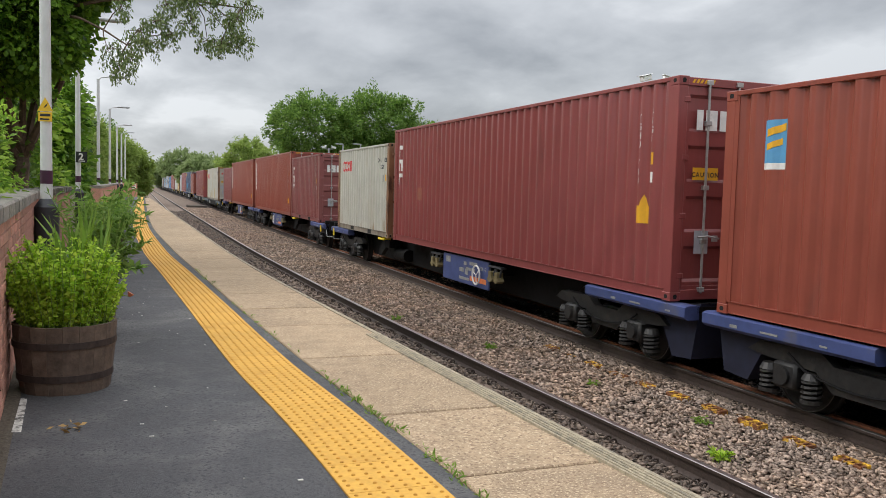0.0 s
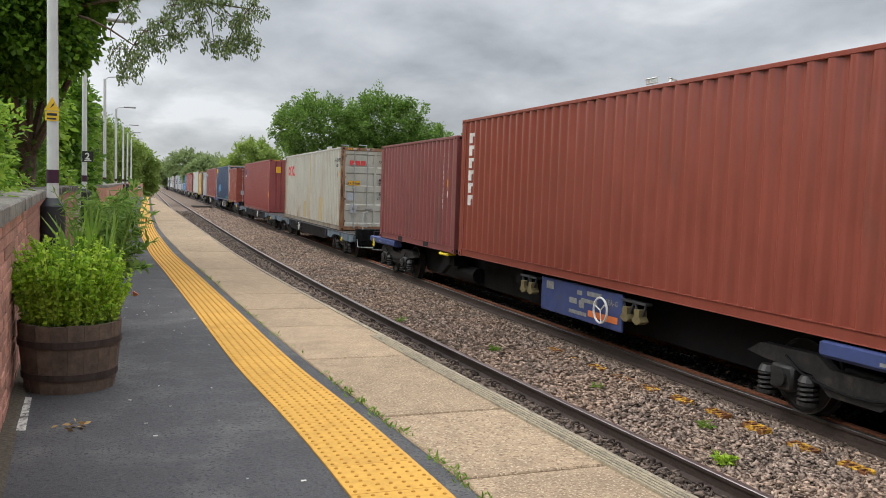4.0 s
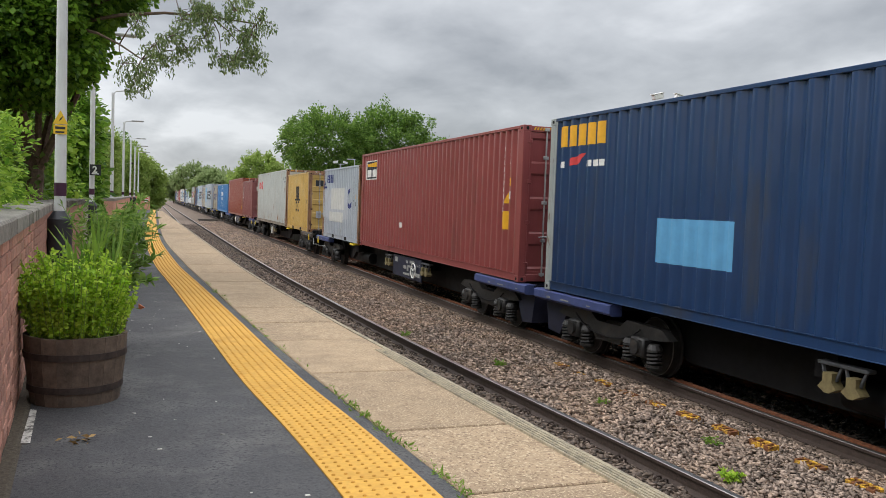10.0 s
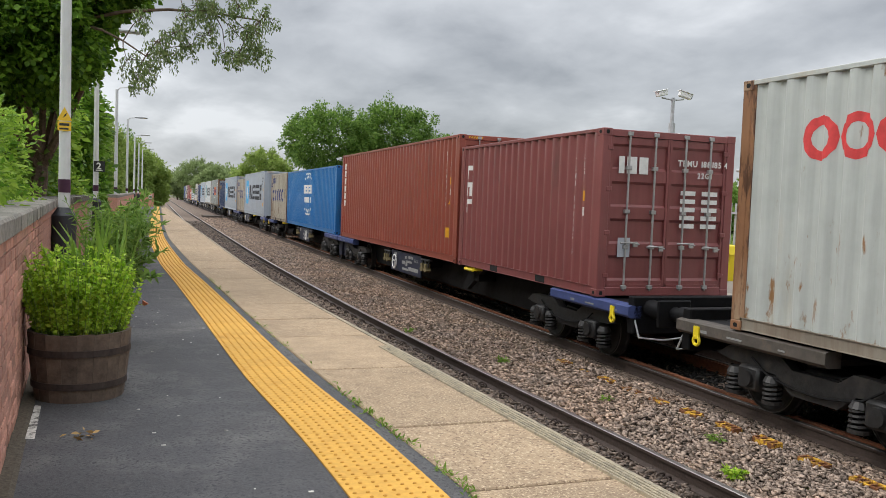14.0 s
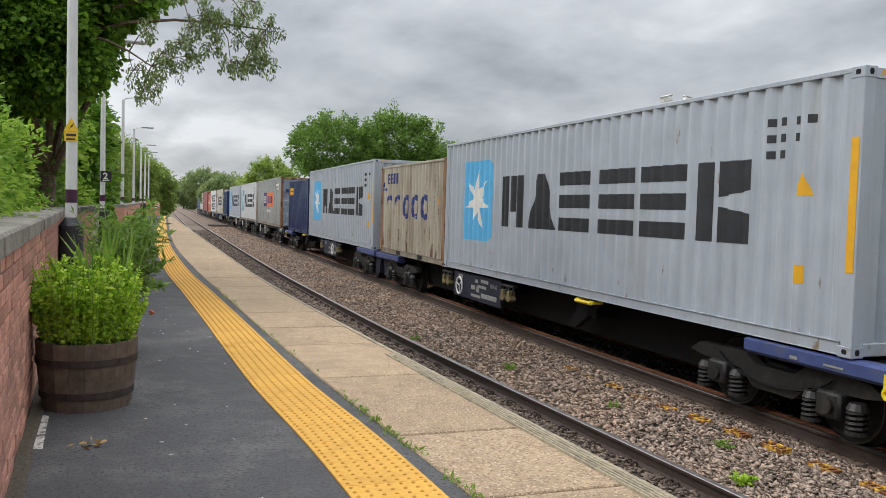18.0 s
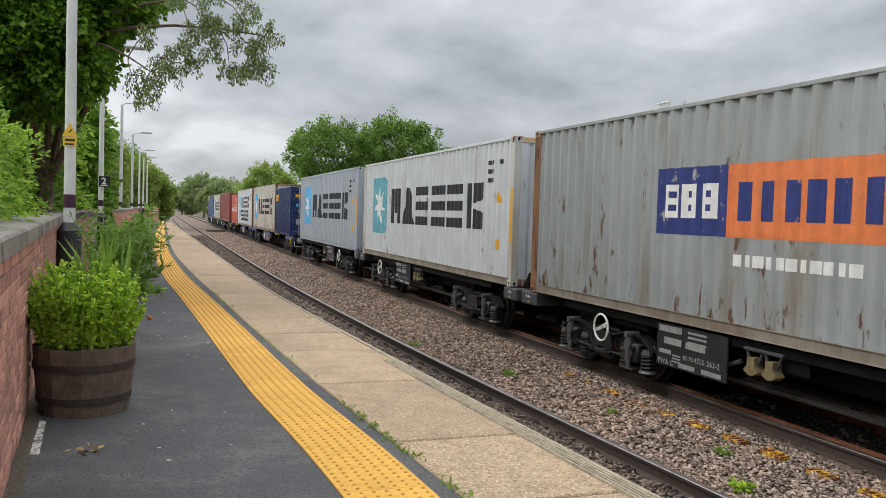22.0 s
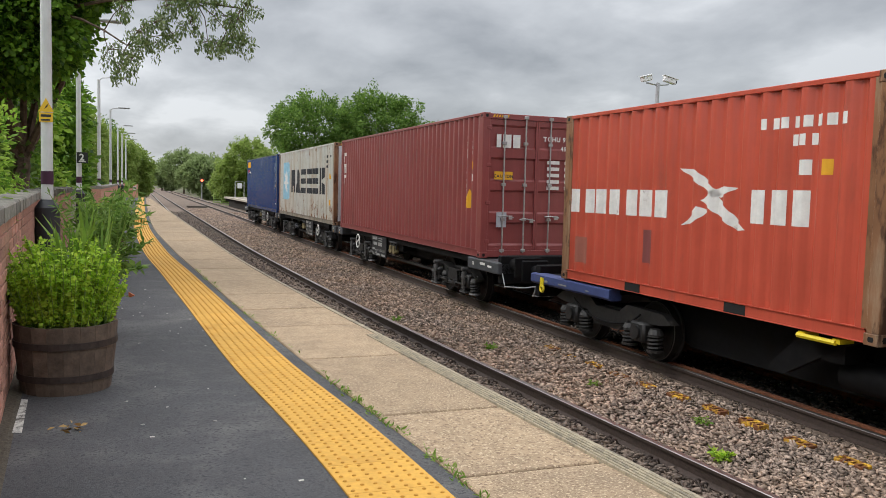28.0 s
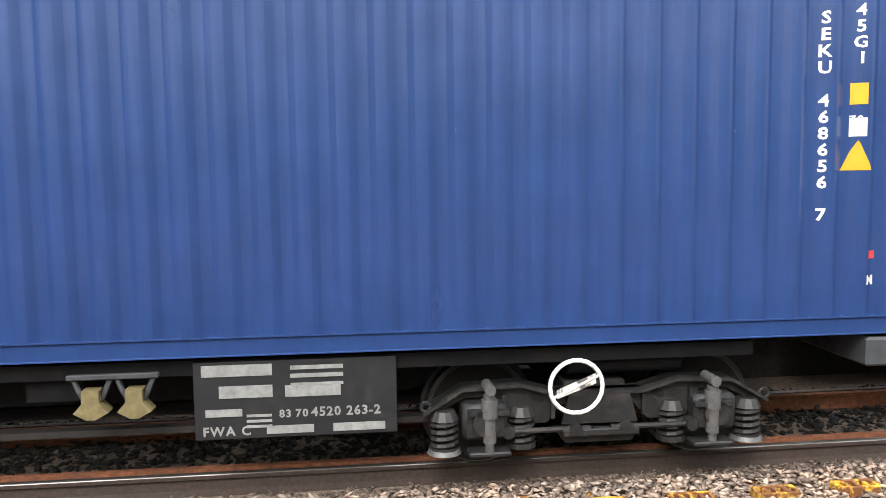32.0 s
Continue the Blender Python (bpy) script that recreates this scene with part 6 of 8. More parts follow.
def star(u, v, r, q=0.42, n=7):
    out = []
    for i in range(n):
        a = math.pi / 2 + 2 * math.pi * i / n
        l, h = a - math.pi / n, a + math.pi / n
        out.append([(u, v), (u + r * q * math.cos(l), v + r * q * math.sin(l)), (u + r * math.cos(a), v + r * math.sin(a)), (u + r * q * math.cos(h), v + r * q * math.sin(h))])
    return out


def stack(b, u, top, bottom, n, w, ink):
    """A name written down the side as stacked plain blocks."""
    p = (top - bottom) / n
    polys = []
    for i in range(n):
        z = top - p * i
        polys += [[(u, z - p * 0.82), (u + w * 0.38, z - p * 0.82), (u + w * 0.38, z), (u, z)], [(u + w * 0.38, z - p * 0.28), (u + w, z - p * 0.28), (u + w, z), (u + w * 0.38, z)]]
        if i % 2:
            polys.append([(u + w * 0.62, z - p * 0.82), (u + w, z - p * 0.82), (u + w, z - p * 0.28), (u + w * 0.62, z - p * 0.28)])
    b.decal(polys, ink, "name_column", "maker's name as stacked plain blocks")


def codes(b, code, size_code, ink, col=None):
    L, H = b.k.L, b.k.H
    u = L - 0.85
    if code:
        b.column(code, u, H - 0.52, 0.125, ink)
    else:
        b.decal([[(u - 0.03, H - 0.45 - i * 0.13), (u + 0.03, H - 0.45 - i * 0.13), (u + 0.03, H - 0.36 - i * 0.13), (u - 0.03, H - 0.36 - i * 0.13)] for i in range(10)], ink, "code_column", "column of unreadable code")
    b.column(size_code, u + 0.28, H - 0.46, 0.12, ink)
    b.rect(u + 0.22, u + 0.34, H - 1.12, H - 0.96, INK_YELLOW, "height_label", "yellow height label")
    b.rect(u + 0.22, u + 0.34, H - 1.36, H - 1.22, ink, "plate", "small data plate")


def door_text(b, code, size_code, ink, caution=True):
    H = b.k.H
    b.front_text(code, 0.62, H - 0.52, 0.13, ink)
    b.front_text(size_code, 0.66, H - 0.70, 0.12, ink)
    for i in range(5):
        b.front(0.22, 0.50, H - 0.98 - i * 0.13, H - 0.91 - i * 0.13, ink, "text_bar", "bar of small writing")
        b.front(0.62, 0.92, H - 0.98 - i * 0.13, H - 0.91 - i * 0.13, ink, "text_bar", "bar of small writing")
    if caution:
        b.front(-0.95, -0.55, H - 1.32, H - 1.16, INK_YELLOW, "caution_label", "yellow caution label")
        b.front_text("CAUTION", -0.75, H - 1.28, 0.085, INK_BLACK)
    b.front(-0.88, -0.66, 0.62, 0.92, PATCH_GREY, "data_plate", "grey metal data plate")


def tex(kind, coat, label, code, sc, caution=True):
    b = Box(kind, coat, label)
    H = kind.H
    stack(b, 0.34, H - 0.42, H - 1.50, 3, 0.26, INK_WHITE)
    codes(b, code, sc, INK_WHITE)
    b.tri(kind.L - 0.72, H - 1.75, 0.24) if kind is HC40 else None
    if kind is HC40:
        b.rect(kind.L - 0.92, kind.L - 0.62, 0.98, 1.22, INK_YELLOW, "caution_label", "yellow caution label")
    for x, w in ((-0.92, 0.10), (-0.78, 0.18), (-0.56, 0.16)):
        b.front(x, x + w, H - 0.68, H - 0.42, INK_WHITE, "name_block", "plain block of the maker's name")
    door_text(b, code, sc, INK_WHITE, caution)
    return b


def triton(kind, coat, label, code, sc):
    b = Box(kind, coat, label)
    stack(b, 0.42, kind.H - 0.30, kind.H - 1.85, 6, 0.27, INK_WHITE)
    codes(b, code, sc, INK_WHITE)
    if kind is HC40:
        b.tri(kind.L - 0.62, 1.32, 0.22)
        b.rect(kind.L - 0.78, kind.L - 0.52, 0.55, 0.78, INK_YELLOW, "caution_label", "yellow caution label")
    door_text(b, code, sc, INK_WHITE, False)
    return b


def shell(kind, coat, label, code, sc, posts=None, doors="front"):
    """White container with a red name of rings."""
    b = Box(kind, coat, label, posts, doors)
    u0 = 0.95 if kind is HC40 else 0.62
    w = 0.46 if kind is HC40 else 0.32
    v = kind.H - 0.72 if kind is HC40 else kind.H - 0.55
    r = w * 0.52
    for i in range(3):
        b.decal(ring(u0 + w * (i + 0.5), v, r * 0.93, r, r * 0.42, 12), INK_RED, "logo_ring", "plain red ring")
    b.decal([[(u0 + 3.05 * w, v - r), (u0 + 3.3 * w, v - r), (u0 + 3.3 * w, v + r), (u0 + 3.05 * w, v + r)], [(u0 + 3.3 * w, v - r), (u0 + 3.75 * w, v - r), (u0 + 3.75 * w, v - r * 0.55), (u0 + 3.3 * w, v - r * 0.55)]], INK_RED, "logo_block", "plain red block")
    L, H = kind.L, kind.H
    b.inscribe(code, L - 1.15, H - 0.50, 0.16, INK_BLACK, label="code " + code)
    b.inscribe(sc, L - 0.85, H - 0.68, 0.15, INK_BLACK, label="code " + sc)
    b.rect(L - 0.72, L - 0.58, H - 1.05, H - 0.85, INK_BLACK, "plate", "small data plate")
    b.rect(L - 0.45, L - 0.34, H - 1.02, H - 0.85, INK_YELLOW, "height_label", "yellow height label")
    if doors == "front":
        for i in range(3):
            b.front(-0.92 + i * 0.2, -0.76 + i * 0.2, H - 0.62, H - 0.46, INK_RED, "logo_block", "plain red block")
        door_text(b, code, sc, INK_BLACK)
        b.front_text("MGW", 0.30, H - 1.15, 0.12, INK_BLACK)
        b.front_text("TARE", 0.30, H - 1.30, 0.12, INK_BLACK)
        b.front_text("NET", 0.28, H - 1.65, 0.12, INK_BLACK)
        b.front_text("CU.CAP", 0.32, H - 1.80, 0.12, INK_BLACK)
        b.front(-1.0, -0.72, 1.05, 1.32, PATCH_GREY, "patch", "grey-blue square patch")
    return b


def starline(coat, logo, label, second=False, posts=None, doors="rear", end_coat=None):
    """Container with a seven-pointed white star on a light blue panel and a large black name."""
    b = Box(HC40, coat, label, posts, doors, end_coat)
    lo, hi = (0.62, 2.40) if second else (0.72, 2.42)
    c = 0.10
    b.decal([[(1.16, lo + c), (1.16 + c, lo), (2.78 - c, lo), (2.78, lo + c), (2.78, hi - c), (2.78 - c, hi), (1.16 + c, hi), (1.16, hi - c)]], logo, "logo_panel", "light blue rounded logo panel", 0.002)
    b.decal(star(1.97, (lo + hi) / 2, 0.68, 0.36), INK_WHITE, "logo_star", "white seven-pointed star", 0.0045)
    v0, v1 = (1.45, 2.32) if second else (1.06, 2.05)
    word(b, 3.32, 10.8 if not second else 9.7, v0, v1)
    if second:
        word(b, 3.5, 9.45, 0.42, 1.25, "BBABABB")
    L, H = 12.192, 2.896
    for q in bars(L - 1.35, L - 0.55, H - 0.50, H - 0.41, 4, 0.5) + bars(L - 1.35, L - 0.75, H - 0.68, H - 0.59, 3, 0.5) + bars(L - 1.35, L - 0.95, H - 0.86, H - 0.77, 2, 0.5):
        b.decal([q], INK_BLACK, "code_bar", "small black code block")
    b.tri(L - 0.78, 1.62, 0.26)
    b.rect(L - 0.86, L - 0.72, 0.68, 0.88, INK_YELLOW, "height_label", "yellow height label")
    return b


def word(b, u0, u1, v0, v1, pattern="MABBBK"):
    """A large name as plain black shapes: block pairs, wedges and solid blocks."""
    n = len(pattern)
    p = (u1 - u0) / n
    h = v1 - v0
    s = p * 0.24
    polys = []
    for i, ch in enumerate(pattern):
        a, z = u0 + p * i, u0 + p * (i + 0.84)
        m = (a + z) / 2
        if ch == "M":       # three uprights, the middle one shorter
            polys += [[(a, v0), (a + s, v0), (a + s, v1), (a, v1)], [(z - s, v0), (z, v0), (z, v1), (z - s, v1)], [(m - s * 0.5, v0 + h * 0.3), (m + s * 0.5, v0 + h * 0.3), (m + s * 0.5, v1), (m - s * 0.5, v1)]]
        elif ch == "A":     # a solid wedge
            polys += [[(a, v0), (z, v0), (m + s * 0.5, v1), (m - s * 0.5, v1)]]
        elif ch == "K":     # an upright and two blocks
            polys += [[(a, v0), (a + s * 1.1, v0), (a + s * 1.1, v1), (a, v1)], [(a + s * 1.6, v0), (z, v0), (z, v0 + h * 0.36), (a + s * 1.6, v0 + h * 0.44)], [(a + s * 1.6, v0 + h * 0.56), (z, v0 + h * 0.64), (z, v1), (a + s * 1.6, v1)]]
        else:               # three bars
            polys += [[(a, v0 + h * k), (z, v0 + h * k), (z, v0 + h * (k + 0.225)), (a, v0 + h * (k + 0.225))] for k in (0.0, 0.39, 0.775)]
        for q in polys:
            b.decal([q], INK_BLACK, "name_shape", "plain black shape of the large name")
        polys = []


def cosco(coat, label, posts, faded=0, patch=False):
    b = Box(STD20, coat, label, posts, "front")
    b.decal([[(0.12, 1.86), (0.62, 1.86), (0.62, 1.94), (0.12, 1.94)], [(0.34, 1.98), (0.40, 1.98), (0.36, 2.36)], [(0.16, 1.98), (0.32, 1.98), (0.34, 2.30)]], INK_BLUE, "emblem", "small blue sail emblem as plain shapes")
    b.decal(frames(0.74, 1.92, 2.06, 2.36, 4, 0.05), INK_BLUE, "name_character", "four blue block characters as plain boxes", each=5)
    if patch:
        b.rect(0.10, 4.4, 0.75, 1.80, PATCH_GREY, "patch", "blue-grey repainted area", 0.0018)
        b.rect(1.55, 3.65, 1.08, 1.85, PATCH_WHITE, "patch", "off-white repainted area", 0.0026)
        b.rect(1.3, 3.6, 0.62, 0.98, PATCH_WHITE, "patch", "off-white repainted area", 0.0026)
        b.decal(ring(4.6, 1.48, 0.34, 0.36, 0.13, 14)[3:13], INK_BLUE, "name_arc", "remaining blue arc of a painted-out name", 0.0034)
    else:
        for i, u in enumerate((0.62, 1.50, 2.38, 3.22, 4.06)):
            if faded and i < 2:
                b.decal(ring(u + 0.32, 1.44, 0.33, 0.31, 0.12, 14)[1:7], INK_BLUE, "name_arc", "worn blue arc of a faded name", 0.0028)
                continue
            b.decal(ring(u + 0.32, 1.40, 0.33, 0.34, 0.14, 14), INK_BLUE, "name_ring", "plain blue ring of the name", 0.0028)
    codes(b, "", "22G1", INK_BLACK)
    return b


def seaco(coat, label, code, patch=False):
    b = Box(HC40, coat, label, NAVY if not patch else GREY_WEATHERED)
    b.decal(bars(0.28, 1.72, 2.40, 2.74, 5, 0.86), INK_YELLOW, "name_block", "yellow name as plain blocks", each=1)
    b.decal(bars(0.30, 0.52, 2.06, 2.16, 2) + bars(1.15, 1.70, 2.06, 2.16, 5), INK_WHITE, "small_text", "small white bars", each=1)
    b.decal([[(0.62, 2.08), (1.0, 2.12), (1.12, 2.28), (0.66, 2.2)]], INK_RED, "flash", "small red flash")
    codes(b, code, "45G1", INK_WHITE)
    b.tri(12.192 - 0.574, 1.28, 0.24)
    b.inscribe("70", 12.192 - 0.63, 1.64, 0.075, INK_WHITE, label="number 70")
    if patch:
        b.rect(3.1, 4.7, 0.70, 1.30, PATCH_BLUE, "patch", "light blue repainted patch")
        b.rect(9.6, 11.6, 0.22, 0.34, mat_teal, "patch", "teal repair strip")
    b.rect(12.192 - 0.45, 12.192 - 0.39, 0.60, 0.66, INK_RED, "sticker", "small pink sticker")
    b.inscribe("M", 12.192 - 0.47, 0.40, 0.10, INK_WHITE, label="letter M")
    door_text(b, code, "45G1", INK_WHITE)
    return b


mat_teal = mat("teal_repair", (0.05, 0.30, 0.26), 0.6, grain=0.2)


def cleveland(coat, label):
    b = Box(STD20, coat, label)
    b.decal(bars(0.34, 1.58, 2.06, 2.22, 9, 0.8) + bars(0.34, 1.62, 1.86, 2.02, 10, 0.8), INK_YELLOW, "name_block", "yellow name as two rows of plain blocks", each=1)
    codes(b, "CVCU 036379", "22G1", INK_WHITE)
    b.front(-0.95, -0.62, 2.05, 2.2, INK_YELLOW, "label_plate", "yellow plate with the name")
    b.front(-0.92, -0.78, 1.55, 1.72, PATCH_BLUE, "patch", "pale square sticker")
    door_text(b, "CVCU", "22G1", INK_WHITE, False)
    return b


TRAIN_BOXES = []


def place_box(q, b):
    TRAIN_BOXES.append((q, b))


b = Box(STD40, RED_BROWN, "red-brown corrugated forty-foot freight container", doors="front")
b.rect(0.60, 0.95, 1.75, 2.22, PATCH_BLUE, "logo_panel", "blue panel with a yellow stripe")
b.decal([[(0.65, 2.03), (0.90, 2.10), (0.90, 2.18), (0.65, 2.11)], [(0.65, 1.88), (0.86, 1.95), (0.86, 2.02), (0.65, 1.95)]], INK_YELLOW, "logo_stripe", "yellow stripe", 0.005)
b.rect(0.60, 0.95, 1.68, 1.75, INK_WHITE, "name_bar", "white bar")
place_box(-4.22, b)
b = tex(HC40, MAROON, "maroon forty-foot freight container with closed doors", "TGHU 783", "45G1")
b.rect(1.9, 2.2, 1.1, 1.4, PATCH_RED, "patch", "paler red patch")
place_box(8.85, b)
place_box(21.55, shell(STD20, CREAM, "cream twenty-foot freight container with a red name", "OOL 171352", "22G1", POST_RUST))
place_box(30.80, tex(STD20, MAROON_FADED, "faded maroon twenty-foot freight container with closed doors", "TEMU 382700 7", "22G1", False))
place_box(37.10, triton(HC40, RED_BROWN, "red-brown forty-foot container with white stacked name blocks", "", "45G1"))
place_box(50.35, triton(HC40, RED_BROWN, "red-brown forty-foot container with scratches and yellow labels", "", "45G1"))
b = Box(STD20, MAROON_FADED, "dull maroon twenty-foot freight container, unmarked side")
codes(b, "", "22G1", INK_WHITE)
place_box(62.80, b)
b = shell(HC40, CREAM, "cream forty-foot container with tan touch-up patches and doors", "OOLU 885133 9", "45G1", POST_RUST)
b.rect(5.0, 5.75, 0.20, 0.88, PATCH_TAN, "patch", "tan touch-up patch")
b.rect(8.3, 9.1, 0.20, 1.10, PATCH_TAN, "patch", "tan touch-up patch")
b.rect(6.35, 6.46, 0.16, 2.80, PATCH_TAN, "seam", "stained welded seam")
place_box(74.02, b)
b = Box(HC40, MAROON, "maroon forty-foot container with a plain corrugated end", doors="rear", end_coat=MAROON)
b.rect(0.70, 1.10, 2.02, 2.56, INK_WHITE, "logo_panel", "white panel with a dark blue field")
b.rect(0.715, 1.085, 2.11, 2.545, FRAME_BLUE, "logo_field", "dark blue field", 0.0035)
b.decal([[(0.78, 2.38), (0.98, 2.42), (1.03, 2.49), (0.78, 2.46)]], INK_YELLOW, "logo_stripe", "yellow stripe", 0.005)
codes(b, "FSCU 726168 5", "45G1", INK_WHITE)
b.tri(11.35, 2.02, 0.22).rect(11.62, 11.95, 0.82, 1.10, INK_YELLOW, "caution_label", "yellow caution label")
b.front(-0.86, -0.60, 2.18, 2.52, INK_YELLOW, "caution_label", "yellow caution label")
for i, ch in enumerate("FSCU 726168 5"):
    if ch != " ":
        flat_text(b.ob, ch, 0.12, pose(0.78, -6.096 + 0.012, 2.42 - i * 0.125, 90, 0, 0), INK_WHITE, "lettering", "white code letter")
part("warning_triangle", G().add([(-0.08, -6.09, 1.78), (0.12, -6.09, 1.78), (0.02, -6.09, 1.98)], [(0, 1, 2)]).mesh("warning_triangle", INK_YELLOW, fix=False), None, b.ob, "yellow warning triangle")
place_box(91.66, b)
b = triton(STD20, RED_BROWN, "red-brown twenty-foot container with paler repair patches", "TCKU 100046 0", "22G1")
b.rect(2.95, 3.9, 0.86, 1.48, PATCH_RED, "patch", "paler repair patch").rect(1.0, 1.7, 0.25, 0.75, PATCH_RED, "patch", "paler repair patch")
b.front(-0.62, -0.32, 1.75, 2.05, SIGN_WHITE, "plate", "white logo plate")
place_box(109.2, b)
place_box(115.50, seaco(NAVY_FADED, "weathered navy forty-foot container with a light blue patch", "", True))
b = Box(HC40, MAROON, "deep maroon forty-foot container with a black and yellow emblem")
b.rect(0.50, 1.85, 2.08, 2.66, INK_WHITE, "logo_border", "white border").rect(0.53, 1.82, 2.11, 2.63, INK_BLACK, "logo_panel", "black emblem panel", 0.004)
b.decal([[(0.72, 2.48), (1.78, 2.46), (1.78, 2.60), (0.72, 2.56)]], INK_YELLOW, "beam", "yellow beam", 0.006)
b.decal(bars(0.72, 1.74, 2.16, 2.38, 5), INK_WHITE, "name_block", "white name blocks", 0.006, each=1)
codes(b, "", "45G1", INK_WHITE)
b.tri(11.5, 1.45, 0.22).rect(11.35, 11.65, 0.95, 1.3, INK_YELLOW, "caution_label", "yellow caution label")
b.rect(4.35, 4.5, 0.72, 0.86, INK_WHITE, "sticker", "white sticker")
place_box(128.75, b)
place_box(141.20, cosco(PALE_GREY, "pale grey twenty-foot container with painted-out patches", POST_RUST, patch=True))
b = Box(STD20, MUSTARD, "mustard yellow twenty-foot container with closed doors", POST_RUST)
b.decal([[(2.55 + i * 0.36, 1.42), (2.77 + i * 0.36, 1.42), (2.77 + i * 0.36, 1.98), (2.55 + i * 0.36, 1.98)] for i in range(3)] + [[(2.55, 1.9), (3.5, 1.9), (3.5, 2.0), (2.55, 2.0)], [(2.42, 1.34), (3.66, 1.34), (3.66, 1.42), (2.42, 1.42)]], INK_BLACK, "emblem", "black emblem as plain bars")
b.decal(ring(2.82, 1.08, 0.24, 0.25, 0.10, 10) + ring(3.32, 1.08, 0.24, 0.25, 0.10, 10), INK_BLACK, "emblem_ring", "plain black ring", each=10)
b.decal([[(0.90, 2.25 - i * 0.142), (0.99, 2.25 - i * 0.142), (0.99, 2.33 - i * 0.142), (0.90, 2.33 - i * 0.142)] for i in range(13)] + [[(1.12, 2.1 - i * 0.142), (1.22, 2.1 - i * 0.142), (1.22, 2.2 - i * 0.142), (1.12, 2.2 - i * 0.142)] for i in range(11)], INK_BLACK, "name_block", "plain black block of a name column", each=1)
codes(b, "MEDU 279935", "22G1", INK_BLACK)
b.front(-0.92, -0.55, 2.0, 2.25, INK_BLACK, "emblem", "black emblem block")
door_text(b, "MEDU", "22G1", INK_BLACK, False)
place_box(150.45, b)
b = shell(HC40, ICE_GREY, "pale grey forty-foot container with rust streaks and brown posts", "OOL 89186", "45G1", POST_RUST)
b.decal([[(5.2, 0.42), (5.38, 0.62), (5.30, 0.80), (5.12, 0.55)]], PATCH_GREY, "scrape", "bare grey scrape")
place_box(156.80, b)
place_box(172.05, tex(STD20, MAROON_FADED, "faded maroon twenty-foot container with dents and closed doors", "TEMU 188185 4", "22G1", False))
place_box(178.25, triton(HC40, RED_BROWN, "red-brown forty-foot container with yellow warning labels", "", "45G1"))
b = Box(STD40, BRIGHT_BLUE, "bright blue forty-foot container with a white globe emblem")
b.decal(frames(4.95, 7.0, 1.52, 1.90, 5, 0.09, 0.86), INK_WHITE, "name_shape", "white name as plain boxes", each=5)
b.decal(bars(5.0, 6.9, 1.12, 1.36, 8, 0.8), INK_WHITE, "name_shape", "second white line as plain blocks", each=1)
for k in range(2):
    for seg in (ring(5.72 + 0.5 * k, 1.5, 0.72, 0.95, 0.07, 24),):
        b.decal([p for p in seg if min(q[1] for q in p) > 1.96 or max(q[1] for q in p) < 1.06], INK_WHITE, "emblem_arc", "white arc of the globe")
b.decal(frames(0.55, 0.72, 0.66, 2.2, 1, 0.04) + [[(0.55, 0.66 + i * 0.26), (0.75, 0.66 + i * 0.26), (0.75, 0.74 + i * 0.26), (0.55, 0.74 + i * 0.26)] for i in range(6)], INK_WHITE, "characters", "column of plain white characters")
b.rect(2.7, 4.3, 1.2, 1.58, BRIGHT_BLUE, "patch", "slightly cleaner blue patch", 0.002)
place_box(191.42, b)
place_box(203.85, cosco(DIRTY_CREAM, "rust-stained cream twenty-foot container with a blue name", POST_RUST))
b = starline(PALE_GREY, LOGO_BLUE, "clean pale grey forty-foot container with a star logo", end_coat=PALE_GREY)
b.rect(12.192 - 0.13, 12.192 - 0.03, 0.85, 2.2, INK_YELLOW, "height_strip", "yellow height strip", 0.004)
place_box(213.30, b)
place_box(225.50, cosco(DIRTY_CREAM, "grimy beige twenty-foot container with a worn blue name", POST_RUST, faded=1))
b = starline(PALE_GREY, LOGO_BLUE, "pale grey forty-foot container with star logo and yellow strip", end_coat=PALE_GREY)
b.rect(12.192 - 0.13, 12.192 - 0.03, 0.85, 2.2, INK_YELLOW, "height_strip", "yellow height strip", 0.004)
place_box(232.50, b)
place_box(245.10, cleveland(DEEP_NAVY, "deep navy twenty-foot container with yellow name blocks"))
b = Box(HC40, GREY_WEATHERED, "weathered grey forty-foot container with orange and blue name panel", POST_RUST, end_coat=mat("blue_grey_doors", (0.27, 0.33, 0.40), 0.6, vary=0.05, grain=0.15, scale=3, stain=(0.2, 0.17, 0.14), stain_scale=2))
b.rect(3.85, 5.28, 1.18, 2.06, INK_BLUE, "name_panel", "dark blue panel")
b.rect(5.28, 8.65, 1.18, 2.06, INK_ORANGE, "name_panel", "orange panel")
b.decal(frames(4.02, 5.15, 1.40, 1.84, 3, 0.09, 0.8), INK_WHITE, "name_shape", "plain white shapes", 0.005, each=5)
b.decal(bars(5.5, 8.4, 1.38, 1.84, 8, 0.62), INK_BLUE, "name_shape", "plain blue blocks", 0.005, each=1)
b.decal(bars(5.44, 7.36, 0.84, 0.98, 11, 0.75), INK_WHITE, "address_bar", "row of white blocks", each=1)
b.rect(10.0, 11.2, 2.40, 2.54, INK_WHITE, "code_bar", "white code plate").rect(10.6, 10.95, 2.18, 2.32, INK_WHITE, "code_bar", "white code plate")
door_text(b, "PONU 008364 5", "45G1", INK_WHITE, False)
b.front(-0.92, -0.6, 2.02, 2.22, INK_BLUE, "logo_plate", "blue logo plate").front(0.28, 0.95, 1.2, 1.7, PATCH_WHITE, "patch", "white painted-out panel")
place_box(254.40, b)
b = starline(WHITE_GREY, LOGO_TEAL, "dirty light grey forty-foot container with a teal star logo", posts=CREAM_RUSTY, end_coat=WHITE_GREY)
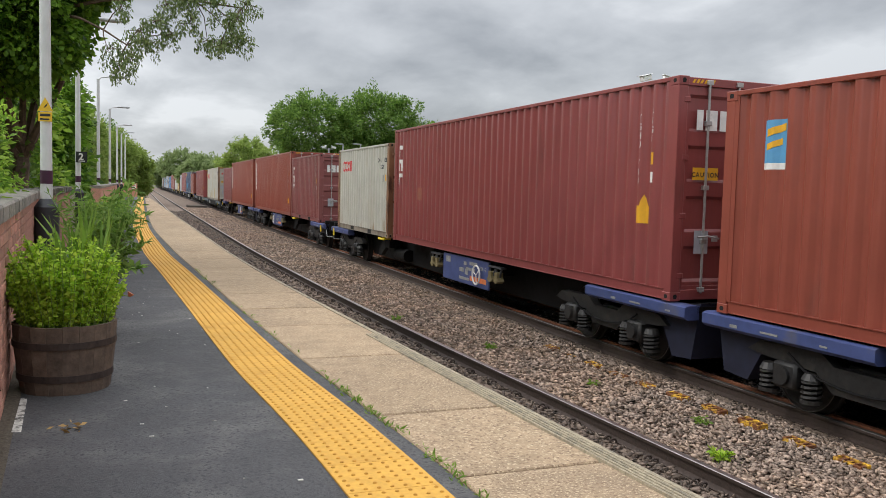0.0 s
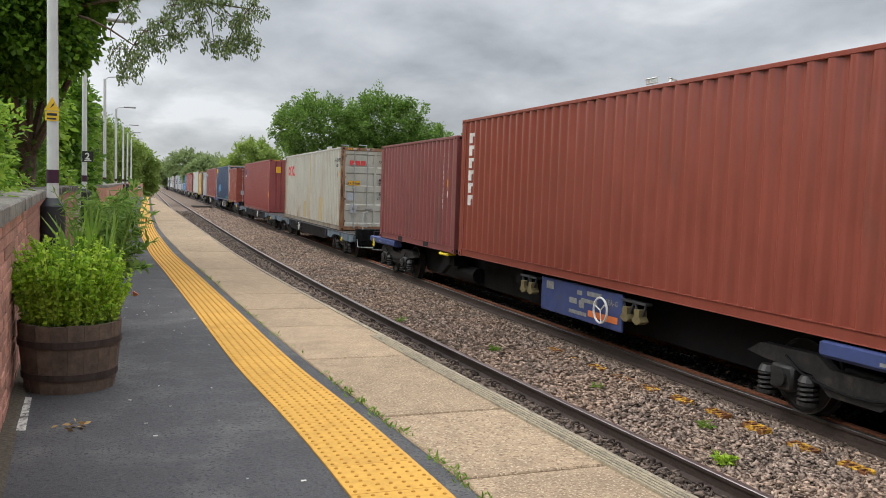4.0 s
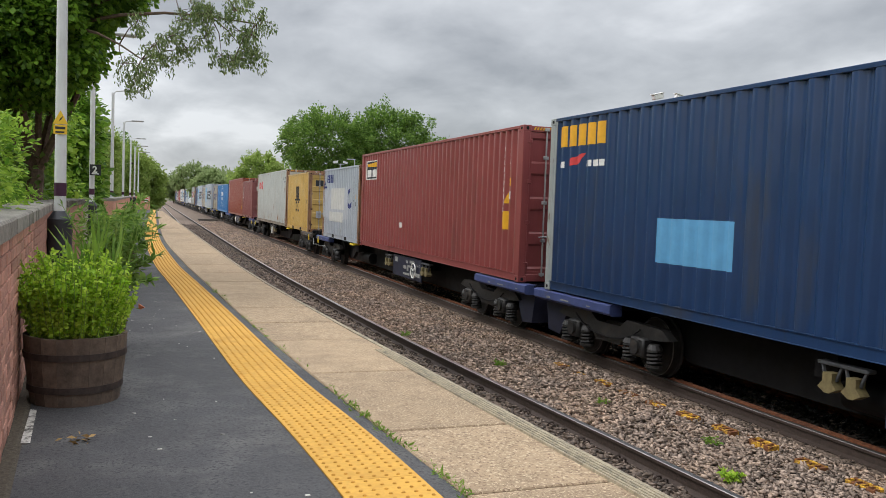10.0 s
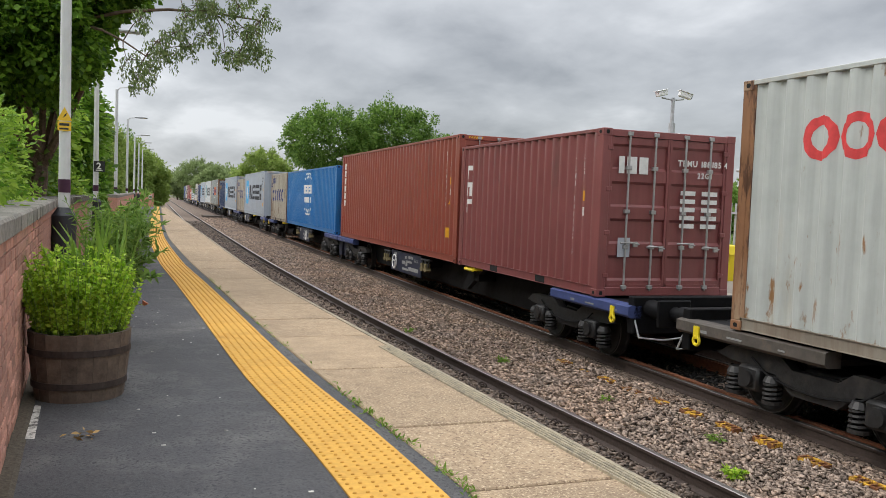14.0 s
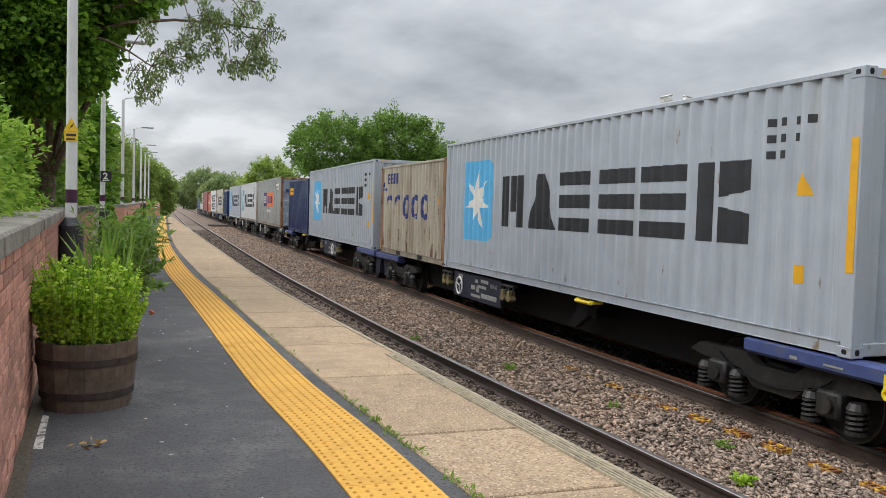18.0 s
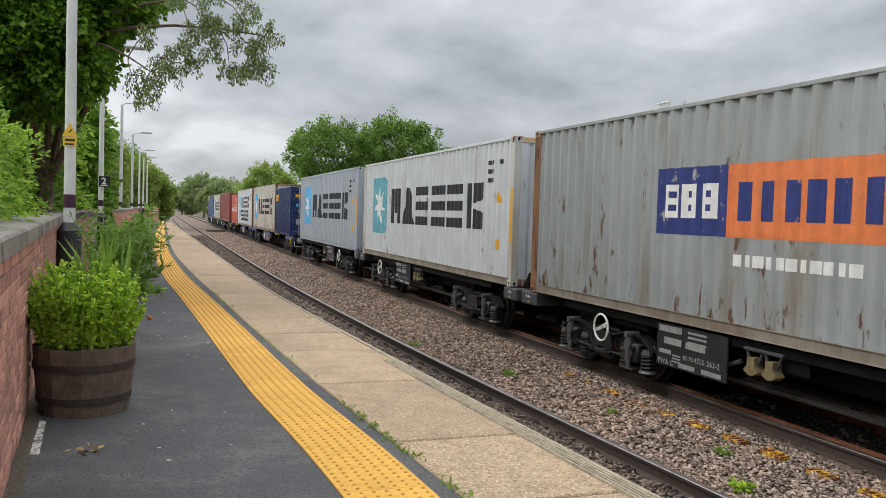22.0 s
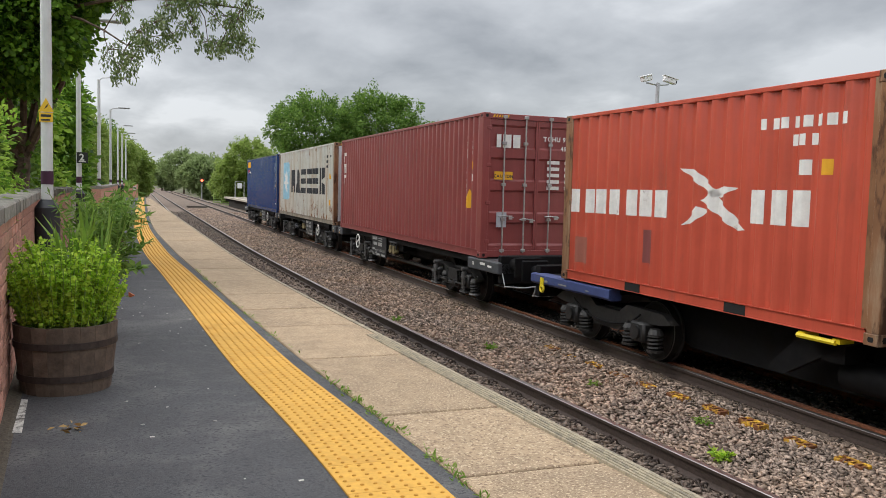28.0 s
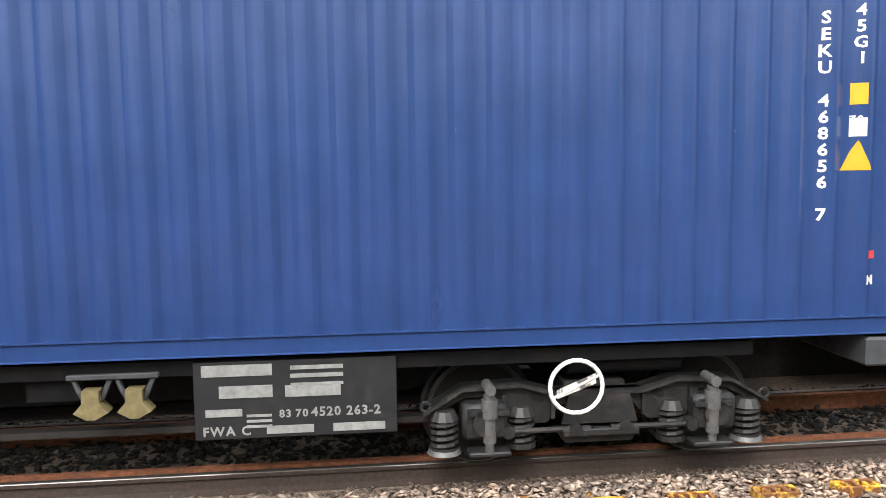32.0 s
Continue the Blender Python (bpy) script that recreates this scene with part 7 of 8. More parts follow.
b.rect(12.192 - 0.13, 12.192 - 0.03, 0.85, 1.9, INK_YELLOW, "height_strip", "yellow height strip", 0.004)
place_box(267.45, b)
b = starline(PALE_GREY, LOGO_BLUE, "light grey forty-foot container with a blue star logo", end_coat=PALE_GREY)
b.rect(12.192 - 0.13, 12.192 - 0.03, 0.85, 1.9, INK_YELLOW, "height_strip", "yellow height strip", 0.004)
place_box(280.60, b)
place_box(296.15, cleveland(DEEP_NAVY, "navy twenty-foot container with yellow name blocks and closed doors"))
place_box(302.20, starline(CREAM_RUSTY, LOGO_BLUE, "rusty cream forty-foot container with a blue star logo", posts=POST_RUST, end_coat=WHITE_GREY))
b = starline(WHITE_GREY, LOGO_PALE, "rust-streaked white forty-foot container with two-line black name", True, posts=POST_RUST, end_coat=PALE_GREY)
b.rect(2.95, 3.5, 0.85, 1.25, POST_RUST, "rust_patch", "bare rusted patch").rect(1.15, 1.4, 0.8, 1.1, PATCH_TAN, "patch", "tan patch", 0.004)
place_box(315.25, b)
b = Box(STD20, ORANGE_RED, "orange-red twenty-foot container with white name and flag emblem", POST_RUST)
b.decal(bars(0.22, 2.82, 1.08, 1.44, 7, 0.72), INK_WHITE, "name_shape", "white name as plain blocks", each=1)
b.decal(bars(4.22, 5.15, 1.08, 1.46, 3, 0.78), INK_WHITE, "name_shape", "white name as plain blocks", each=1)
b.decal([[(2.95, 1.72), (3.25, 1.70), (3.72, 1.40), (3.60, 1.36)], [(3.35, 1.32), (3.55, 1.45), (4.18, 1.00), (4.02, 0.98)], [(3.02, 1.0), (3.3, 1.25), (3.5, 1.2), (3.25, 1.05)], [(3.5, 1.42), (3.75, 1.50), (4.0, 1.48), (3.7, 1.36)]], INK_WHITE, "flag_emblem", "white crossed flag shape")
for q in bars(4.35, 5.6, 2.12, 2.24, 8, 0.6) + bars(4.8, 5.2, 1.93, 2.05, 3, 0.6):
    b.decal([q], INK_WHITE, "code_bar", "white code block")
b.rect(4.95, 5.08, 1.62, 1.78, INK_WHITE, "plate", "small plate").rect(5.25, 5.36, 1.62, 1.78, INK_YELLOW, "height_label", "yellow label")
b.rect(0.4, 0.75, 0.3, 0.7, PATCH_RED, "patch", "dark repair patch").rect(2.2, 2.4, 0.45, 0.9, MAROON_FADED, "patch", "dull repair patch")
place_box(327.70, b)
place_box(337.10, tex(HC40, MAROON, "maroon forty-foot container with closed barred doors", "TGHU 970179 7", "45G1"))
place_box(350.36, starline(CREAM_RUSTY, LOGO_PALE, "badly rusted cream forty-foot container with a faded star", posts=POST_RUST, doors="rear", end_coat=WHITE_GREY))
place_box(363.33, seaco(NAVY, "navy blue forty-foot container with a yellow name", "SEKU 468656 7"))

# ---- wagons: origin at rail level on the track's centre, y = 0 at the front end, rear end at +length
prof = [(0.0, 0.46), (0.03, 0.455), (0.035, 0.425), (0.135, 0.42), (0.14, 0.38), (0.11, 0.34), (0.085, 0.15), (0.11, 0.09)]
wheelset = G()
for sx in (-1, 1):
    n = 28
    pr = [(sx * (0.68 + a), r) for a, r in prof]
    wheelset.add([(x, r * math.cos(2 * math.pi * i / n), 0.42 + r * math.sin(2 * math.pi * i / n)) for x, r in pr for i in range(n)],
                 [(k * n + i, k * n + (i + 1) % n, (k + 1) * n + (i + 1) % n, (k + 1) * n + i) for k in range(len(pr) - 1) for i in range(n)])
    wheelset.cyl((sx * 0.68, 0, 0.42), (sx * 0.681, 0, 0.42), 0.46, n=28)
wheelset.cyl((-0.98, 0, 0.42), (0.98, 0, 0.42), 0.075, n=10)
WHEELSET = wheelset.mesh("wheelset", WHEEL, True)
tread = G()
tread.torus((-0.822, 0, 0.42), (1, 0, 0), 0.415, 0.006, 28, 5)
TREAD = tread.mesh("tread", TYRE)


def coil(x, y, z0, z1, r, turns=4.5, w=0.017):
    g = G()
    n = int(turns * 10)
    pts = [(x + r * math.cos(2 * math.pi * i / 10), y + r * math.sin(2 * math.pi * i / 10), z0 + (z1 - z0) * i / n) for i in range(n + 1)]
    return g.tube(pts, w, 5)


def bogie_kit(style):
    """Meshes of one bogie: 'y' plate frame with axlebox springs, 'v' modern frame with outboard springs and dampers."""
    kit = {}
    wb = 0.9
    f = G()
    for sx in (-1, 1):
        x0, x1 = sx * 0.93, sx * 1.06
        if style == "y":
            f.prism([(-1.55, 0.60), (-1.35, 0.72), (-0.5, 0.74), (-0.32, 0.62), (0.32, 0.62), (0.5, 0.74), (1.35, 0.72), (1.55, 0.60), (1.30, 0.56), (0.55, 0.52), (0.32, 0.34), (-0.32, 0.34), (-0.55, 0.52), (-1.30, 0.56)], "x", x0, x1)
        else:
            top = [(-1.36, 0.49), (-1.06, 0.67), (-0.62, 0.69), (-0.34, 0.61), (0.34, 0.61), (0.62, 0.69), (1.06, 0.67), (1.36, 0.49)]
            f.prism(top + [(1.30, 0.44), (1.04, 0.58), (0.82, 0.58), (0.70, 0.36), (0.40, 0.36), (0.28, 0.50), (-0.28, 0.50), (-0.40, 0.36), (-0.70, 0.36), (-0.82, 0.58), (-1.04, 0.58), (-1.30, 0.44)], "x", sx * 0.95, sx * 1.03)
            f.prism(top + [(y, z - 0.028) for y, z in reversed(top)], "x", sx * 0.90, sx * 1.10)
            for y in (-0.36, -0.74, 0.36, 0.74):
                f.box(min(sx * 1.02, sx * 1.07), max(sx * 1.02, sx * 1.07), y - 0.014, y + 0.014, 0.40, 0.60)
            f.prism([(-0.34, 0.30), (-0.26, 0.20), (0.26, 0.20), (0.34, 0.30)], "x", sx * 0.92, sx * 1.06)
            for y in (-1.34, 1.34):
                f.torus((sx * 1.06, y, 0.53), (1, 0, 0), 0.036, 0.014, 10, 5)
    f.box(-0.95, 0.95, -0.25, 0.25, 0.45, 0.66, 0.02)
    kit["frame"] = f.mesh("bogie", BOGIE, True)
    box_ = G()
    for sx in (-1,):
        box_.box(sx * 1.03 - 0.13, sx * 1.03 + 0.13, -0.17, 0.17, 0.28, 0.56, 0.03).cyl((sx * 1.16, 0, 0.42), (sx * 1.20, 0, 0.42), 0.10, n=12)
    kit["axlebox"] = box_.mesh("axlebox", BOGIE, True)
    sp = G()
    for dy in (0.30,):
        s = coil(-1.05, dy, 0.22, 0.43, 0.092, 4.0, 0.021)
        sp.v, sp.f = sp.v + s.v, sp.f + [tuple(i + len(sp.v) for i in q) for q in s.f]
        sp.cyl((-1.05, dy, 0.18), (-1.05, dy, 0.22), 0.115, n=12).cyl((-1.05, dy, 0.43), (-1.05, dy, 0.50), 0.115, 0.08, n=12)
    kit["spring"] = sp.mesh("spring", SPRING)
    kit["damper"] = G().cyl((-1.17, 0, 0.205), (-1.17, 0, 0.27), 0.034, n=10).cyl((-1.17, 0, 0.27), (-1.17, 0, 0.46), 0.050, n=12).cyl((-1.17, 0, 0.46), (-1.17, 0, 0.60), 0.062, n=12).cyl((-1.17, 0, 0.60), (-1.17, 0, 0.64), 0.045, n=10).mesh("damper", DAMPER, True)
    kit["seat"] = G().box(-1.22, -1.05, -0.16, 0.16, 0.17, 0.205, 0.01).mesh("damper_seat", BOGIE)
    kit["pin"] = G().cyl((-1.23, 0, 0.68), (-1.02, 0, 0.68), 0.042, n=10).mesh("damper_pin", DAMPER, True)
    kit["lug"] = G().box(-1.20, -1.02, -0.15, 0.15, 0.48, 0.51).mesh("damper_lug", BOGIE)
    kit["cable"] = G().tube([(-1.10, -0.9 + 0.225 * i, 0.58 - 0.16 * math.sin(math.pi * i / 8) + (0.08 if i in (0, 8) else 0)) for i in range(9)], 0.014, 5).mesh("brake_hose", FRAME_BLACK)
    rod = G().cyl((-1.12, -0.72, 0.33), (-1.12, -0.08, 0.33), 0.022, n=8).cyl((-1.12, 0.08, 0.33), (-1.12, 0.72, 0.33), 0.022, n=8).box(-1.15, -1.08, -0.30, 0.30, 0.27, 0.33, 0.01)
    for y in (-0.72, -0.2, 0.2, 0.72):
        rod.cyl((-1.16, y, 0.33), (-1.06, y, 0.33), 0.05, n=10)
    kit["rod"] = rod.mesh("tie_rod", BOGIE, True)
    kit["plate"] = G().prism([(-0.30, 0.36), (-0.24, 0.58), (0.24, 0.58), (0.30, 0.36)], "x", -1.10, -1.065).mesh("link_plate", BOGIE)
    kit["pan"] = G().cyl((-1.05, 0.30, 0.17), (-1.05, 0.30, 0.205), 0.135, 0.12, 14).mesh("spring_pan", DAMPER, True)
    # black oval plate on the frame, painted shade instead of a cut hole
    kit["slot"] = G().prism([(-0.06, 0.54), (-0.04, 0.515), (0.04, 0.545), (0.06, 0.585), (0.04, 0.605), (-0.04, 0.58)], "x", -1.034, -1.028).mesh("frame_slot", HOLE_SHADE)
    kit["wb"] = wb
    return kit


KITS = {"y": bogie_kit("y"), "v": bogie_kit("v")}


def bogie(wagon, y, style):
    k = KITS[style]
    b = part("bogie", k["frame"], None, wagon)
    b.matrix_basis = pose(0, y, 0)
    for s in (-1, 1):
        w = part("wheelset", WHEELSET, None, b)
        w.matrix_basis = pose(0, s * k["wb"], 0)
        for turn in (0, 180):
            part("tread", TREAD, None, b, "bright worn wheel tread").matrix_basis = pose(0, s * k["wb"], 0, 0, 0, turn)
        part("axlebox", k["axlebox"], None, b).matrix_basis = pose(0, s * k["wb"], 0)
        part("axlebox", k["axlebox"], None, b).matrix_basis = pose(0, s * k["wb"], 0, 0, 0, 180)
        part("spring", k["spring"], None, b).matrix_basis = pose(0, s * k["wb"] - (0.6 if s < 0 else 0), 0)
        part("spring", k["spring"], None, b).matrix_basis = pose(0.04 if style == "v" else 0, s * k["wb"] - (0.6 if s > 0 else 0), 0)
        if style == "v":
            part("frame_slot", k["slot"], None, b, "dark oval plate for a shaded lightening hole").matrix_basis = pose(0, s * 0.48, 0)
            part("spring_pan", k["pan"], None, b).matrix_basis = pose(0, s * k["wb"] - (0.6 if s < 0 else 0), 0)
            for bit in ("seat", "pin", "lug"):
                part("damper_" + bit, k[bit], None, b).matrix_basis = pose(0, s * (k["wb"] - 0.03), 0)
            part("damper", k["damper"], None, b).matrix_basis = pose(0, s * (k["wb"] - 0.03), 0)
    if style == "v":
        part("tie_rod", k["rod"], None, b)
        part("link_plate", k["plate"], None, b)
    else:
        part("brake_hose", k["cable"], None, b)
    return b


def handwheel(wagon, x, y, z, r=0.17, ink=INK_WHITE, arms=(20, 140, 260)):
    h = part("handwheel", G().torus((x, y, z), (1, 0, 0), r, 0.017, 22, 6), ink, wagon, "white brake handwheel", smooth=True)
    g = G()
    for a in arms:
        g.cyl((x, y, z), (x, y + r * math.cos(radians(a)), z + r * math.sin(radians(a))), 0.011, n=5)
    part("spoke", g, ink, h, kind="stuff")


def buffers(wagon, y, s, deck, steel=FRAME_BLACK):
    """Buffer beam and two oval-headed buffers; s = -1 at the front end, +1 at the rear."""
    part("buffer_beam", G().box(-1.15, 1.15, min(y, y - s * 0.16), max(y, y - s * 0.16), deck - 0.42, deck + 0.12, 0.015), steel, wagon)
    for sx in (-0.87, 0.87):
        b = part("buffer", G().cyl((sx, y, deck - 0.05), (sx, y + s * 0.36, deck - 0.05), 0.13, n=14).cyl((sx, y + s * 0.36, deck - 0.05), (sx, y + s * 0.56, deck - 0.05), 0.10, n=14), steel, wagon, smooth=True)
        part("buffer_head", G().box(sx - 0.27, sx + 0.27, y + s * 0.56 - 0.02, y + s * 0.56 + 0.02, deck - 0.24, deck + 0.14, 0.018), steel, b)
    part("coupling", G().box(-0.10, 0.10, min(y, y + s * 0.75), max(y, y + s * 0.75), deck - 0.25, deck - 0.05, 0.02), steel, wagon)
    part("step", G().tube([(-1.12, y - s * 0.1, deck - 0.05), (-1.12, y + s * 0.12, deck - 0.45), (-0.80, y + s * 0.25, deck - 0.47), (-0.45, y + s * 0.2, deck - 0.45)], 0.014, 5), GALV, wagon, "bent grab rail")


def panel_text(parent, rows, x, m_y, ink=INK_WHITE):
    """Rows of (text or None, y from the rear, z, size, length of a bar): writing or plain bars on a side panel."""
    for body, y, z, size, ln in rows:
        if body:
            flat_text(parent, body, size, pose(x - 0.004, m_y - y, z, 90, 0, -90), ink, "lettering", "writing " + body)
        else:
            part("text_bar", G().box(x - 0.006, x - 0.003, m_y - y - ln / 2, m_y - y + ln / 2, z, z + size), ink, parent, "bar of small writing")


def valve_pair(w, y, deck):
    """Two tan brake valves with flared feet, hung from a bracket under the deck."""
    for dy in (-0.16, 0.14):
        yy = y + dy
        lv = part("load_valve", G().prism([(yy - 0.12, deck - 0.36), (yy - 0.06, deck - 0.29), (yy - 0.06, deck - 0.20), (yy + 0.06, deck - 0.20), (yy + 0.06, deck - 0.29), (yy + 0.12, deck - 0.36), (yy + 0.03, deck - 0.41), (yy - 0.03, deck - 0.41)], "x", -1.19, -1.06), BRASS, w, "dusty tan brake valve")
        for side in (-1, 1):
            part("valve_hanger", G().tube([(-1.12, yy + side * 0.13, deck - 0.12), (-1.13, yy + side * 0.09, deck - 0.22), (-1.12, yy + side * 0.06, deck - 0.28)], 0.02, 6), FRAME_GREY, lv)
    part("valve_bracket", G().box(-1.16, -1.04, y - 0.33, y + 0.31, deck - 0.13, deck - 0.09, 0.008), FRAME_GREY, w)


def fea(L, front, rear, steel=FRAME_BLUE, plain=FRAME_BLACK, panel=None, label="blue and black container flat wagon on two bogies"):
    """Sixty-foot container flat: deep inset spine, blue side bars over the bogies. front, rear: 'o' buffers, 'i' inner end."""
    w = thing("container_wagon", None, label, "wagon", "wagons of the train")
    deck = 0.955
    for sx in (-0.55, 0.55):
        part("spine_beam", G().prism([(0.2, deck - 0.10), (2.6, deck - 0.14), (3.6, deck - 0.68), (L - 3.6, deck - 0.68), (L - 2.6, deck - 0.14), (L - 0.2, deck - 0.10), (L - 0.2, deck - 0.02), (0.2, deck - 0.02)], "x", sx - 0.10, sx + 0.10), plain, w)
    part("cross_member", G().box(-1.05, 1.05, 6.2, 6.5, deck - 0.3, deck - 0.03), plain, w)
    part("cross_member", G().box(-1.05, 1.05, L / 2 - 0.15, L / 2 + 0.15, deck - 0.3, deck - 0.03), plain, w)
    part("cross_member", G().box(-1.05, 1.05, L - 6.5, L - 6.2, deck - 0.3, deck - 0.03), plain, w)
    for end, y0, s in ((front, 0.0, 1), (rear, L, -1)):
        a, b_ = sorted((y0, y0 + s * 2.45))
        for sx in (-1, 1):
            sb = part("side_bar", G().prism([(sx * 1.19, deck - 0.19), (sx * 1.24, deck - 0.15), (sx * 1.24, deck - 0.03), (sx * 1.19, deck - 0.01), (sx * 1.02, deck - 0.01), (sx * 1.02, deck - 0.19)], "y", a, b_), steel, w, "blue painted side bar")
            if sx == -1:
                panel_text(sb, [(None, 0.0, deck - 0.12, 0.022, 0.26), (None, -0.55, deck - 0.13, 0.035, 0.12), (None, 0.75, deck - 0.12, 0.02, 0.10)], -1.242, y0 + s * 1.1, INK_DULL)
        part("end_deck", G().box(-1.05, 1.05, a, b_, deck - 0.10, deck - 0.025), plain, w)
        if end == "o":
            buffers(w, y0, -s, deck)
            part("lifting_eye", G().torus((-1.245, y0 + s * 0.42, deck - 0.24), (1, 0, 0), 0.055, 0.022, 12, 6).box(-1.26, -1.23, y0 + s * 0.42 - 0.05, y0 + s * 0.42 + 0.05, deck - 0.22, deck - 0.06), BIN_YELLOW, w, "yellow lifting lug")
        else:
            part("end_plate", G().prism([(y0, deck + 0.02), (y0 + s * 0.9, deck - 0.15), (y0 + s * 0.55, deck - 0.75), (y0 + s * 0.15, deck - 0.72)], "x", -1.0, 1.0), FRAME_DARK if steel is FRAME_BLUE else plain, w, "sloping end plate")
            part("draw_bar", G().cyl((0, y0, deck - 0.4), (0, y0 - s * 0.3, deck - 0.4), 0.08, n=8), plain, w)
        bogie(w, y0 + s * 2.15, "y")
    pc, hw = {"oi": (L / 2 + 1.45, 1.38), "io": (L / 2 - 2.4, 1.28)}.get(front + rear, (L / 2 + 1.9, 0.3))
    toward = -1 if front == "i" else 1      # the handwheel sits near the coupled end
    pn = part("data_panel", G().box(-1.16, -1.12, pc - hw, pc + hw, deck - 0.60, deck - 0.04, 0.008), panel or steel, w, "painted data panel")
    if hw > 1:
        panel_text(pn, [(None, -0.95, deck - 0.22, 0.13, 0.26), (None, 0.05, deck - 0.20, 0.07, 0.16), (None, 0.35, deck - 0.30, 0.06, 0.5), (None, 0.50, deck - 0.18, 0.07, 0.42), ("FEA-G", 1.0, deck - 0.24, 0.11, 0),
                        (None, -0.15, deck - 0.36, 0.09, 0.24), (None, 0.12, deck - 0.40, 0.12, 0.16), (None, 0.0, deck - 0.52, 0.06, 0.55)], -1.16, pc, INK_DULL)
        panel_text(pn, [(None, 0.75, deck - 0.50, 0.10, 0.85)], -1.16, pc, INK_ORANGE if not panel else INK_DULL)
    handwheel(w, -1.22, pc + (toward * (hw - 0.5) if hw > 1 else 0), deck - 0.34, 0.19)
    for y in (pc - hw - 0.25, pc + hw + 0.55):
        valve_pair(w, y, deck)
    part("air_tank", G().cyl((-0.75, L / 2 + 2.6, deck - 0.45), (-0.75, L / 2 + 3.6, deck - 0.45), 0.17, n=12), plain, w, smooth=True)
    for y in (6.3,) if front == "o" else (L - 6.3,):
        part("twistlock", G().box(-1.24, -1.05, y - 0.30, y - 0.20, deck - 0.06, deck - 0.01).cyl((-1.24, y - 0.25, deck - 0.05), (-1.24, y + 0.25, deck - 0.05), 0.03, n=6).box(-1.24, -1.05, y + 0.15, y + 0.25, deck - 0.06, deck - 0.01), BIN_YELLOW, w, "yellow twistlock pair")
        part("gusset", G().prism([(y - 0.3, deck - 0.05), (y + 0.35, deck - 0.05), (y + 0.9, deck - 0.55), (y + 0.6, deck - 0.55)], "x", -1.05, -0.95), plain, w)
    return w


